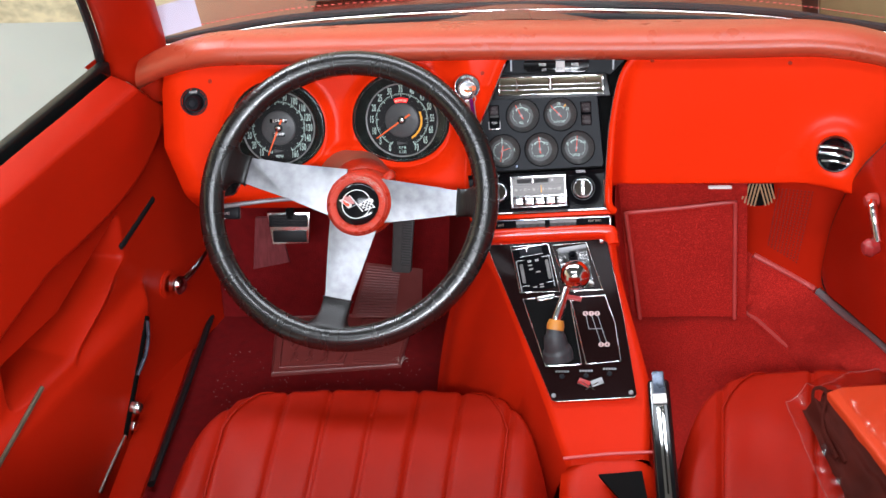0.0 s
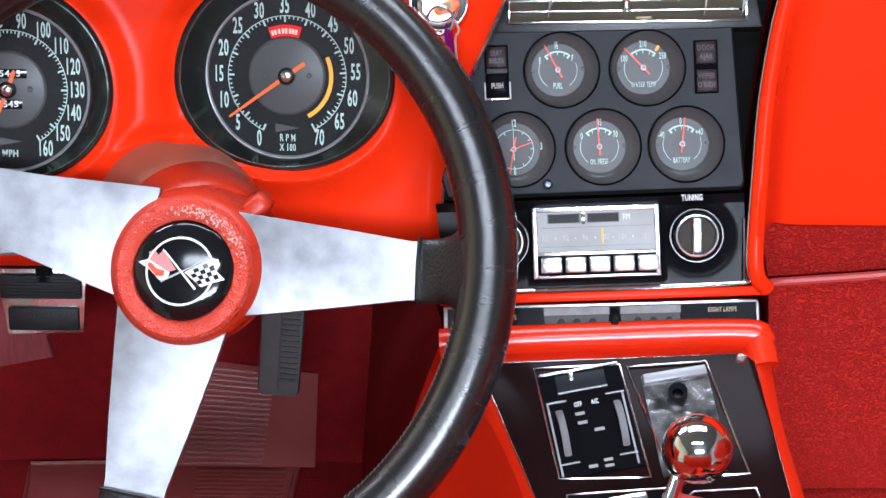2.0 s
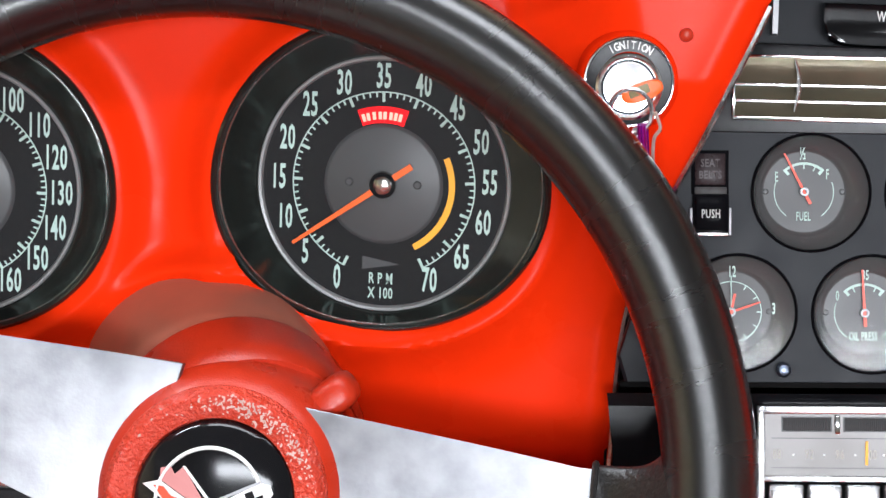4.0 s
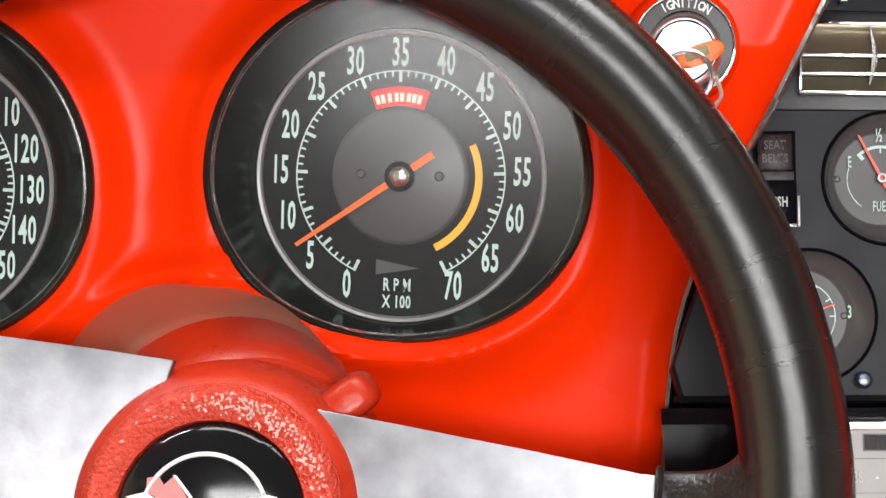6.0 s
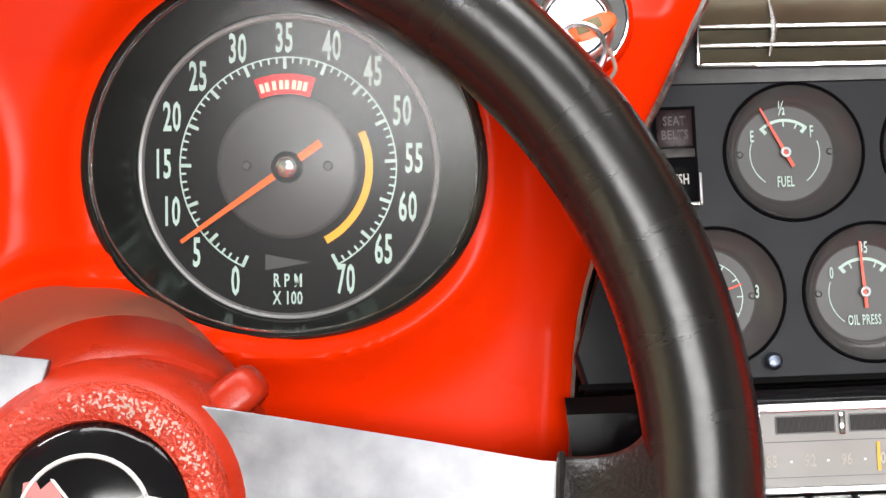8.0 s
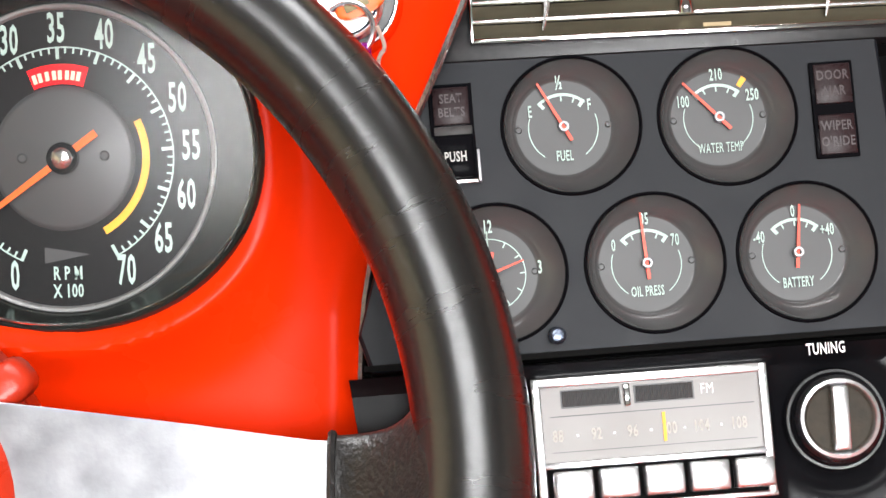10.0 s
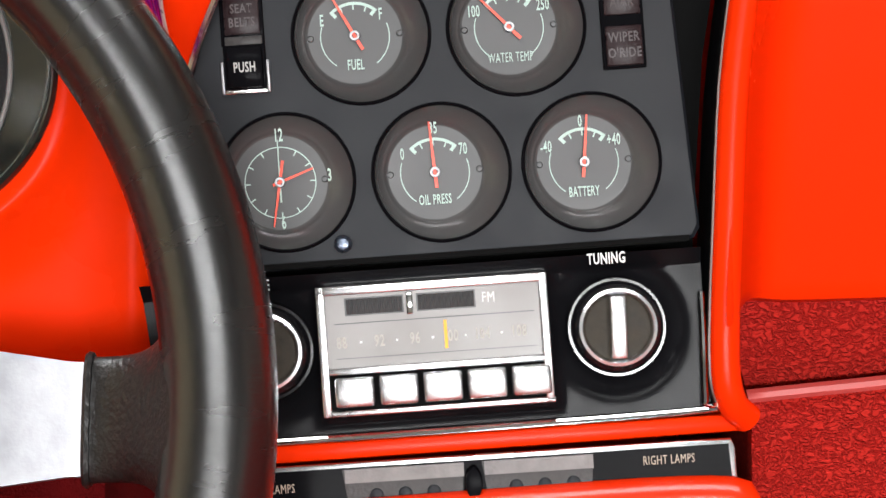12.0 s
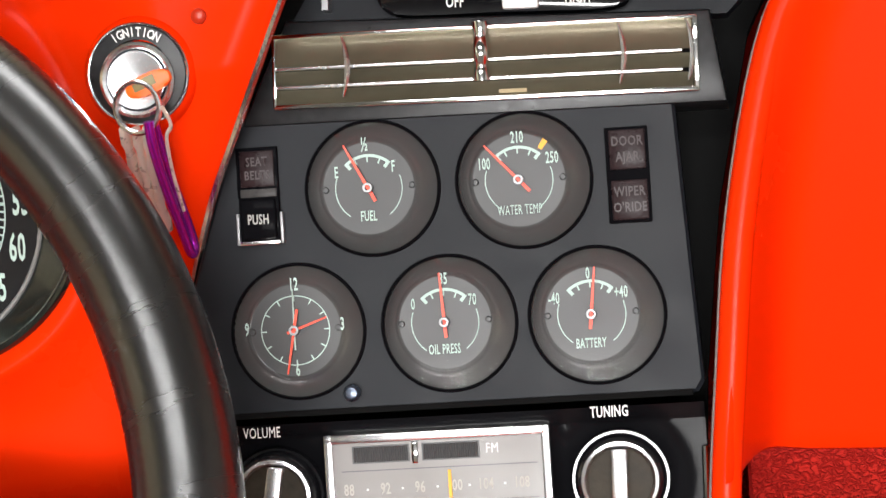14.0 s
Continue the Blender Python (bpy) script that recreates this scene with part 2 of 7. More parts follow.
def slab(bm, pts, z0, z1, m=None, bev=0.0, seg=2):
    """A prism on a 2D outline, between two heights, its upper rim rounded."""
    lo = [bm.verts.new((x, y, z0)) for x, y in pts]
    hi = [bm.verts.new((x, y, z1)) for x, y in pts]
    n = len(pts)
    bm.faces.new(lo[::-1])
    bm.faces.new(hi)
    for i in range(n):
        bm.faces.new((lo[i], lo[(i + 1) % n], hi[(i + 1) % n], hi[i]))
    vs = lo + hi
    if bev:
        es = [e for e in bm.edges if e.verts[0] in hi and e.verts[1] in hi]
        r = bmesh.ops.bevel(bm, geom=es, offset=bev, segments=seg, affect="EDGES", profile=0.5)
        vs = list({v for f in r["faces"] for v in f.verts} | {v for v in vs if v.is_valid})
    if m is not None:
        bmesh.ops.transform(bm, matrix=m, verts=vs)
    return bm


def lathe(bm, prof, m=None, seg=48, closed=False, a0=0.0, a1=360.0):
    """Turns (radius, height) points round z."""
    full = abs(a1 - a0 - 360) < 1e-6
    cnt = seg if full else seg + 1
    rings = []
    for r, z in prof:
        if r < 1e-7 and full:
            v = bm.verts.new((0, 0, z))
            rings.append([v] * cnt)
        else:
            rings.append([bm.verts.new((r * math.cos(radians(a0 + (a1 - a0) * i / seg)), r * math.sin(radians(a0 + (a1 - a0) * i / seg)), z)) for i in range(cnt)])
    pairs = list(zip(rings, rings[1:])) + ([(rings[-1], rings[0])] if closed else [])
    for a, b in pairs:
        for i in range(seg):
            j = (i + 1) % cnt
            q = []
            for v in (a[i], a[j], b[j], b[i]):
                if v not in q:
                    q.append(v)
            if len(q) > 2:
                bm.faces.new(q)
    vs = list({v for r in rings for v in r})
    if m is not None:
        bmesh.ops.transform(bm, matrix=m, verts=vs)
    return bm


def tube(bm, pts, r, seg=10, closed=False, m=None, caps=True, flat=1.0):
    """A round bar along points; r is one radius or one a point."""
    pts = [Vector(p) for p in pts]
    n = len(pts)
    rs = [r] * n if isinstance(r, (int, float)) else r
    rings, ref = [], None
    for i, p in enumerate(pts):
        a = pts[(i - 1) % n] if closed or i else p
        b = pts[(i + 1) % n] if closed or i < n - 1 else p
        t = (b - a).normalized()
        if ref is None:
            ref = t.orthogonal().normalized()
        ref = (ref - t * ref.dot(t)).normalized()
        s = t.cross(ref)
        rings.append([bm.verts.new(p + rs[i] * (math.cos(k * math.tau / seg) * ref + flat * math.sin(k * math.tau / seg) * s)) for k in range(seg)])
    for i in range(n if closed else n - 1):
        a, b = rings[i], rings[(i + 1) % n]
        for k in range(seg):
            bm.faces.new((a[k], a[(k + 1) % seg], b[(k + 1) % seg], b[k]))
    if caps and not closed:
        bm.faces.new(rings[0][::-1])
        bm.faces.new(rings[-1])
    if m is not None:
        bmesh.ops.transform(bm, matrix=m, verts=[v for q in rings for v in q])
    return bm


def sheet(bm, f, nu, nv, m=None, skip=None):
    """A grid of points f(u, v), u and v from 0 to 1."""
    vs = [[bm.verts.new(f(i / nu, j / nv)) for i in range(nu + 1)] for j in range(nv + 1)]
    for j in range(nv):
        for i in range(nu):
            q = (vs[j][i], vs[j][i + 1], vs[j + 1][i + 1], vs[j + 1][i])
            if skip and skip(sum((v.co for v in q), Vector()) / 4):
                continue
            bm.faces.new(q)
    loose = [v for r in vs for v in r if not v.link_faces]
    for v in loose:
        bm.verts.remove(v)
    if m is not None:
        bmesh.ops.transform(bm, matrix=m, verts=[v for r in vs for v in r if v.is_valid])
    return bm


def spline(pts, n):
    """n + 1 points along a smooth line through pts."""
    p = [Vector(q) for q in pts]
    p = [2 * p[0] - p[1], *p, 2 * p[-1] - p[-2]]
    out, k = [], len(p) - 3
    for i in range(n + 1):
        s = min(i / n * k, k - 1e-9)
        a, t = int(s), s - int(s)
        q0, q1, q2, q3 = p[a:a + 4]
        out.append(0.5 * (2 * q1 + (q2 - q0) * t + (2 * q0 - 5 * q1 + 4 * q2 - q3) * t * t + (3 * q1 - 3 * q2 + q3 - q0) * t ** 3))
    return out


def letters(rows, m, name, material, parent, wide=0.6, label=""):
    """Written words, one mesh each: rows of (text, x, y, height, turn in degrees), centred."""
    for s, x, y, h, turn in rows:
        bm = bmesh.new()
        c = bpy.data.curves.new("words", "FONT")
        c.body, c.size, c.align_x, c.align_y, c.resolution_u = s, h * 1.4, "CENTER", "CENTER", 2
        c.space_character = 1.08
        c.offset = h * (0.03 if h > 0.005 else 0.0 if "M" in s else 0.026)
        ob = new("words", c)
        bpy.context.view_layer.update()
        me = bpy.data.meshes.new_from_object(ob.evaluated_get(bpy.context.evaluated_depsgraph_get()))
        me.transform(pose(x, y, 0, 0, 0, turn) @ Matrix.Diagonal((wide, 1, 1, 1)))
        bm.from_mesh(me)
        bpy.data.objects.remove(ob)
        bpy.data.curves.remove(c)
        bpy.data.meshes.remove(me)
        bmesh.ops.transform(bm, matrix=m, verts=bm.verts)
        part(name, bm, material, parent, label, smooth=False)


def bars(rows, m, name, material, parent, label="", z=0.0003):
    """Flat marks: rows of (x, y, width, height, turn)."""
    bm = bmesh.new()
    for x, y, w, h, turn in rows:
        k = m @ pose(x, y, z, 0, 0, turn)
        bm.faces.new([bm.verts.new(k @ Vector((sx * w / 2, sy * h / 2, 0))) for sx, sy in ((-1, -1), (1, -1), (1, 1), (-1, 1))])
    return part(name, bm, material, parent, label, smooth=False)


def arc_band(bm, r0, r1, a0, a1, z, m, seg=40):
    lathe(bm, [(r0, z), (r1, z)], m, seg=seg, a0=a0, a1=a1)
    return bm


MD = axes((0, 0.200, 0.620), (0.375, 0.927))          # driver's dash face
MS = axes((0.300, 0.175, 0.588), (0.51, 0.86), 2.4)    # centre stack
MC = axes((0, 0.090, 0.470), (0.866, 0.50))            # console plate
MP = axes((0, 0.190, 0.545), (0.254, 0.967))           # passenger's dash face
MW = axes((0.0085, 0.0252, 0.5674), (0.398, 0.9175)) @ pose(0, 0, 0, -16, -3, 0)         # steering wheel
TACH, SPEEDO = (0.0751, -0.0014), (-0.1285, -0.0120)
FLOOR, PFLOOR = 0.08, 0.165

# ---------------------------------------------------------------- garage
def garage():
    bm = bmesh.new()
    box(bm, -3.6, 4.2, -5.8, 2.7, -0.40, -0.30)
    tagged(part("ground", bm, CONCRETE), "pale grey stained concrete garage floor", "floor", kind="structure")
    # rear wall, right wall and ceiling are unseen, toned down to dim reflections
    for name, dims, m, lab in (("wall_front", (-3.6, 4.2, 2.60, 2.70, -0.30, 3.2), OSB, "yellow strand board garage wall"),
                               ("wall_side_left", (-3.7, -3.6, -5.8, 2.7, -0.30, 3.2), OSB, "yellow strand board garage wall"),
                               ("wall_rear", (-3.6, 4.2, -5.9, -5.8, -0.30, 3.2), PLASTER, "plain unseen garage wall, toned down against reflections"),
                               ("wall_side_right", (4.2, 4.3, -5.8, 2.7, -0.30, 3.2), PLASTER, "plain unseen garage wall, toned down against reflections"),
                               ("ceiling", (-3.7, 4.3, -5.8, 2.7, 3.2, 3.3), CEILING, "plain unseen garage ceiling, toned down against reflections")):
        bm = bmesh.new()
        box(bm, *dims)
        tagged(part(name, bm, m), lab, "wall" if "wall" in name else "ceiling", kind="structure")


garage()


def leaning_board():
    e = thing("wooden_board", (1.3, 2.03, -0.30), "tan wooden board with a dark post by the garage wall", "board")
    bm = bmesh.new()
    box(bm, 0.83, 1.95, 2.00, 2.03, -0.30, 1.1, bev=0.004)
    part("board", bm, mat("tan_plywood", (0.50, 0.36, 0.17), 0.6, var=0.2, scale=6, stretch=(4, 4, 1), bump=0.1, bscale=60), e, "tan plywood board")
    bm = bmesh.new()
    box(bm, 0.785, 0.826, 1.97, 2.04, -0.30, 1.2, bev=0.005)
    part("post", bm, mat("dark_brown_post", (0.045, 0.022, 0.014), 0.5, var=0.3, scale=20), e, "dark brown post")


leaning_board()


# ---------------------------------------------------------------- car shell
def car_shell():
    e = thing("car_body", (0.25, 0.5, -0.30), "red sports car body with dark red bonnet", "car body", kind="structure")
    # bonnet beyond the windscreen, falling forward
    bm = bmesh.new()
    def bonnet(u, v):
        x, y = -0.44 + 1.18 * u, 0.44 + 1.5 * v
        return (x, y, 0.655 + 0.03 * math.exp(-((x - 0.25) / 0.25) ** 2) - 0.02 * v - 0.14 * v * v - 0.10 * abs(2 * u - 1) ** 4)
    sheet(bm, bonnet, 40, 24)
    part("bonnet", bm, HOOD, e, "dark red painted bonnet")
    bm = bmesh.new()
    box(bm, -0.42, 0.73, 1.90, 1.98, -0.1, 0.40, bev=0.03)
    part("nose", bm, HOOD, e)
    # the bulkhead behind the seats is unseen, added to shade seats and footwells
    for name, dims in (("sill_left", (-0.42, -0.36, -0.95, 0.50, -0.15, 0.088)), ("sill_right", (0.98, 1.06, -0.95, 0.30, -0.15, 0.12)),
                       ("unseen_shade_bulkhead", (-0.50, 1.15, -1.02, -0.94, -0.15, 0.66)), ("firewall", (-0.40, 0.98, 0.52, 0.56, -0.1, 0.60)),
                       ("wing_left", (-0.42, -0.36, 0.50, 1.9, -0.1, 0.55)), ("wing_right", (0.68, 0.735, 0.56, 1.9, -0.1, 0.50))):
        bm = bmesh.new()
        box(bm, *dims, bev=0.012)
        part(name, bm, RED_DOOR if "sill" in name or "hinge" in name or name == "firewall" or "bulk" in name else HOOD, e)
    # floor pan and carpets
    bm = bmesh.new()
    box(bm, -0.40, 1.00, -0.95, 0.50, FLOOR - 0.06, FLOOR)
    f = part("floor", bm, CARPET_SHADED)
    tagged(f, "worn red carpeted car floor with lint, footwell shade in its colour", "floor", kind="structure")
    bm = bmesh.new()
    sheet(bm, lambda u, v: (0.43 + 0.52 * u, -0.30 + 0.66 * v, PFLOOR + 0.004 * noise.noise(Vector((u * 6, v * 6, 1)))), 40, 40)
    f = part("floor_passenger", bm, CARPET)
    tagged(f, "red loop carpet floor of the passenger footwell", "floor", kind="structure")
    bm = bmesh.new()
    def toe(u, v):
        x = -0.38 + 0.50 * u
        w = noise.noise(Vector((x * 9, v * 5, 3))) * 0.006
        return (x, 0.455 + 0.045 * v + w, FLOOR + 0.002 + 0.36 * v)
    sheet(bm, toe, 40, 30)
    tagged(part("toe_board_carpet", bm, CARPET_SHADED), "red carpet on the driver's toe board, footwell shade in its colour", "carpet", kind="structure")
    bm = bmesh.new()
    def toe2(u, v):
        x = 0.40 + 0.234 * u
        z = PFLOOR + 0.002 + 0.335 * v
        w = noise.noise(Vector((x * 7, v * 4, 9))) * 0.006
        return (x, 0.352 - 0.20 * z + w, z)
    sheet(bm, toe2, 50, 40)
    tagged(part("toe_board_carpet", bm, CARPET), "red loop pile carpet in the passenger footwell", "carpet", kind="structure")
    return e


BODY = car_shell()


def wiper_bay():
    e = thing("wiper_bay", (0.12, 0.66, 0.67), "black open wiper bay with hoses beyond the windscreen", "wiper bay")
    bm = bmesh.new()
    def tray(u, v):
        x, y = -0.135 + 0.515 * u + 0.02 * v, 0.575 + 0.42 * v
        return (x, y, 0.661 + 0.03 * math.exp(-((x - 0.25) / 0.25) ** 2) - 0.004 * v - 0.03 * v * v + 0.004 * noise.noise(Vector((x * 20, y * 20, 3))))
    sheet(bm, tray, 40, 20)
    part("tray", bm, BLACK_WRINKLE, e, "dull black tray")
    for pts, r, m in ((((0.02, 0.60, 0.690), (0.10, 0.625, 0.712), (0.20, 0.612, 0.706), (0.29, 0.585, 0.70)), 0.0045, RUBBER),
                      (((-0.12, 0.59, 0.684), (-0.10, 0.63, 0.70), (-0.09, 0.70, 0.70)), 0.006, RUBBER),
                      (((0.24, 0.585, 0.703), (0.25, 0.61, 0.722), (0.247, 0.66, 0.72)), 0.004, STEEL),
                      (((0.30, 0.60, 0.70), (0.315, 0.64, 0.715), (0.36, 0.70, 0.70)), 0.007, BLACK_GLOSS)):
        bm = bmesh.new()
        tube(bm, spline(pts, 20), r, 8)
        part("hose", bm, m, e, "dark hose")
    bm = bmesh.new()
    box(bm, 0.150, 0.185, 0.592, 0.606, 0.690, 0.704, None, bev=0.002)
    part("wiper_clip", bm, STEEL, e, "pale metal clip")


wiper_bay()


def windscreen():
    e = thing("windscreen", (0.25, 0.44, 0.67), "raked clear windscreen with thin chrome base strip", "windscreen")
    base = spline([(-0.37, 0.385, 0.655), (-0.12, 0.452, 0.668), (0.25, 0.475, 0.672), (0.62, 0.452, 0.668), (0.90, 0.385, 0.655)], 30)
    bm = bmesh.new()
    def pane(u, v):
        p = base[round(u * 30)]
        return (p.x + (0.25 - p.x) * 0.08 * v, p.y - 0.36 * v, p.z + 0.42 * v)
    sheet(bm, pane, 30, 6)
    g = part("pane", bm, GLASS, e, "clear glass")
    g.visible_shadow = False
    bm = bmesh.new()
    tube(bm, [p + Vector((0, -0.006, 0.002)) for p in base], 0.008, 8)
    part("rubber_seal", bm, RUBBER, e, "black rubber seal")
    bm = bmesh.new()
    tube(bm, [p + Vector((0, 0.006, 0.011)) for p in base], 0.0013, 8)
    part("chrome_strip", bm, CHROME_WORN, e)
    # stitched strip behind the glass
    bm = bmesh.new()
    tube(bm, [p + Vector((0, 0.035, 0.006)) for p in base], 0.008, 8)
    part("cowl_edge", bm, RUBBER, e)
    bm = bmesh.new()
    for i in range(110):
        p = base[i * 30 // 110].lerp(base[i * 30 // 110 + 1], (i * 30 / 110) % 1)
        box(bm, -0.003, 0.003, -0.0012, 0.0012, 0, 0.0008, Matrix.Translation(p + Vector((0, 0.062, 0.012))))
    part("cowl_stitching", bm, PIPING, e, "red stitched line")
    bm = bmesh.new()
    k = look((-0.318, 0.378, 0.724), (0.6, -3.0, 2.4)) @ pose(0, 0, 0, 0, 0, -8)
    box(bm, -0.034, 0.034, -0.022, 0.030, 0, 0.0006, k)
    st = part("paper_sticker", bm, PAPER)
    tagged(st, "pale blue printed paper inside the windscreen", "sticker")
    bars([(-0.004, 0.022 - 0.0065 * i, 0.050 - 0.006 * (i % 3), 0.0018, 0) for i in range(7)], k, "print_bar", mat("grey_blue_print", (0.22, 0.24, 0.36), 0.7, bump=0), st, z=0.0010)


windscreen()


def pillar():
    e = thing("windscreen_pillar", (-0.39, 0.35, 0.64), "red vinyl covered windscreen pillar with black seal", "pillar")
    bm = bmesh.new()
    rows = [(-0.395, 0.345, 0.60), (-0.392, 0.345, 0.68), (-0.389, 0.30, 0.78), (-0.380, 0.20, 0.92), (-0.365, 0.08, 1.06)]
    def f(u, v):
        p = spline(rows, 20)[round(v * 20)]
        a = math.tau * u
        c, s = math.cos(a), math.sin(a)
        return (p.x + 0.052 * math.copysign(abs(c) ** 0.5, c), p.y + 0.035 * math.copysign(abs(s) ** 0.6, s), p.z)
    sheet(bm, f, 32, 20)
    bmesh.ops.remove_doubles(bm, verts=bm.verts, dist=1e-5)
    part("cover", bm, RED_DOOR, e, "red vinyl cover")
    bm = bmesh.new()
    tube(bm, [p + Vector((-0.055, -0.030, 0)) for p in spline(rows, 20)], 0.008, 8)
    part("seal", bm, RUBBER, e, "black rubber seal")


pillar()


# ---------------------------------------------------------------- dashboard
def pad_drop(x):
    """How far the pad falls at its two ends."""
    a = max(0, -0.20 - x) / 0.16
    b = max(0, x - 0.70) / 0.20
    return 0.062 * a * a + 0.040 * b * b


def lip(dx, dy):
    """How far out the rim of a large gauge opening lies: its lower edge is flattened."""
    r = math.hypot(dx, dy)
    return 1 - 0.15 * max(0, -dy / max(r, 1e-6)) ** 2


def dashboard():
    e = thing("dashboard", (0.25, 0.30, 0.60), "red padded vinyl dashboard with a rolled brow", "dashboard")
    # brow and top pad
    prof = [Vector((a, b, 0)) for a, b in ((0.262, 0.708), (0.236, 0.711), (0.207, 0.720), (0.191, 0.739), (0.203, 0.756), (0.245, 0.760), (0.33, 0.733), (0.475, 0.652))]
    ps = spline(prof, 42)
    bm = bmesh.new()
    def pad(u, v):
        x = -0.373 + 1.353 * u
        p = ps[round(v * 42)]
        d = pad_drop(x)
        endy = 0.052 * (max(0, -0.20 - x) / 0.16) ** 2
        back = 0.09 * (abs(2 * u - 1) ** 2.5) * max(0, (p.x - 0.22)) / 0.25
        return (x, p.x + endy - back, p.y - d + 0.0015 * math.sin(x * 9))
    sheet(bm, pad, 110, 42)
    part("brow_pad", bm, RED_PAD, e, "faded orange-red grained vinyl pad")
    # driver's face with two gauge openings
    seam = ((0.115, 0.264), (0.09, 0.2475), (0.07, 0.239), (0.03, 0.2215), (-0.005, 0.206), (-0.06, 0.190), (-0.13, 0.186), (-0.16, 0.185))
    def flare(x, v):
        """The face leans out towards the seats near the centre stack."""
        s = min(max((x - 0.145 + 0.02 * min(max(v / 0.1, -1), 1)) / 0.065, 0), 1)
        return 0.034 * s * s * (3 - 2 * s) * min(max((v + 0.065) / 0.12, 0), 1)
    def right_edge(v):
        for (v1, x1), (v0, x0) in zip(seam, seam[1:]):
            if v >= v0:
                return x0 + (x1 - x0) * (v - v0) / (v1 - v0)
        return 0.185
    def face(u, v):
        y = -0.150 + 0.262 * v
        x0, x1 = -0.328 + 0.40 * max(0, -0.045 - y) + 0.010 * max(0, (y - 0.05) / 0.06), right_edge(y)
        x = x0 + (x1 - x0) * u
        z = 0.0
        for cx, cy in (TACH, SPEEDO):
            dx, dy = x - cx, y - cy
            low = max(0, -dy / max(math.hypot(dx, dy), 1e-6))
            r = math.hypot(dx, dy) / lip(dx, dy)
            z += 0.010 * math.exp(-(max(r - 0.080, 0) / 0.010) ** 2)
            t = min(max((r - 0.079) / 0.010, 0), 1)
            z += 0.011 * low * t * t * (3 - 2 * t) * math.exp(-(max(r - 0.089, 0) / 0.016) ** 2)
        c = math.hypot((x - 0.012) / 1.0, (y + 0.075) / 0.8)
        z += 0.018 * math.exp(-(c / 0.045) ** 4) * min(1, max(0, min(math.hypot(x - TACH[0], y - TACH[1]), math.hypot(x - SPEEDO[0], y - SPEEDO[1])) - 0.08) / 0.012)
        z -= 0.05 * max(0, (-0.115 - y) / 0.035) ** 2
        c = math.hypot(x + 0.004, y + 0.105)
        z += 0.0075 * math.exp(-((c - 0.063) / 0.0065) ** 2) * max(0, min(1, (y + 0.075) / 0.03))
        z -= 0.03 * max(0, (x0 + 0.045 - x) / 0.045) ** 2
        z += flare(x, y) + 0.004 * max(0, (u - 0.93) / 0.07) ** 2 - 0.008 * max(0, (u - 0.975) / 0.025) ** 2
        for cx, cy in (TACH, SPEEDO):
            r = math.hypot(x - cx, y - cy) / lip(x - cx, y - cy)
            if abs(r - 0.0785) < 0.0016:
                x, y = cx + (x - cx) * 0.0785 / r, cy + (y - cy) * 0.0785 / r
        return (x, y, z)
    bm = bmesh.new()
    sheet(bm, face, 270, 130, MD, skip=None)
    inv = MD.inverted()
    bad = []
    for f in bm.faces:
        c = inv @ f.calc_center_median()
        if any(math.hypot(c.x - cx, c.y - cy) < 0.0783 * lip(c.x - cx, c.y - cy) for cx, cy in (TACH, SPEEDO)) or math.hypot(c.x + 0.268, c.y - 0.033) < 0.020:
            bad.append(f)
    bmesh.ops.delete(bm, geom=bad, context="FACES")
    part("driver_panel", bm, RED, e, "orange-red painted instrument panel")
    # raised moulding between the stack and the passenger's face
    mould = spline([MS @ Vector(p) for p in ((0.166, 0.137, 0.010), (0.1395, 0.100, 0.010), (0.1215, 0.030, 0.010), (0.1125, -0.040, 0.010), (0.1075, -0.090, 0.010), (0.109, -0.108, 0.008), (0.1155, -0.116, 0.002))], 30)
    bm = bmesh.new()
    tube(bm, mould, 0.0060, 14)
    part("side_moulding", bm, RED, e, "rounded red side moulding")
    # passenger's face, rolling out of the moulding
    edge_in = [MP.inverted() @ p for p in mould]
    def pface(u, v):
        y = -0.046 + 0.225 * v
        a, c = sorted(sorted(edge_in, key=lambda p: abs(p.y - y))[:2], key=lambda p: p.y)
        t = min(max((y - a.y) / (c.y - a.y), 0), 1) if c.y - a.y > 1e-6 else 0
        q = a.lerp(c, t)
        x = q.x + (0.960 - q.x) * u ** 1.25
        z = -0.030 * max(0, (0.045 - v) / 0.045) ** 2 - 0.06 * max(0, (x - 0.87) / 0.09) ** 2
        k = math.exp(-((x - q.x) / 0.013) ** 2)
        z = z * (1 - k) + (q.z + 0.0058) * k
        y += 0.27 * (q.z + 0.006) * math.exp(-((x - q.x) / 0.016) ** 2) * max(0, 1 - 4 * v)
        bot = 0.03 * max(0, (x - 0.70) / 0.12) ** 2 * max(0, 1 - 2.2 * v)
        r = math.hypot(x - 0.7715, y - 0.0105)
        z += 0.007 * math.exp(-((r - 0.034) / 0.017) ** 2)
        return (x, y - bot, z)
    bm = bmesh.new()
    sheet(bm, pface, 110, 56, MP)
    inv2 = MP.inverted()
    bmesh.ops.delete(bm, geom=[f for f in bm.faces if math.hypot((inv2 @ f.calc_center_median()).x - 0.7715, (inv2 @ f.calc_center_median()).y - 0.0105) < 0.029], context="FACES")
    part("passenger_panel", bm, RED, e, "smooth orange-red painted panel")
    bm = bmesh.new()
    tube(bm, [p + MS.to_3x3() @ Vector((-0.0061, 0, 0.001)) for p in mould[:26]], 0.0007, 6)
    part("moulding_trim", bm, mat("dull_trim", (0.10, 0.07, 0.06), 0.4, metal=0.4), e, "thin chrome edge")
    bm = bmesh.new()
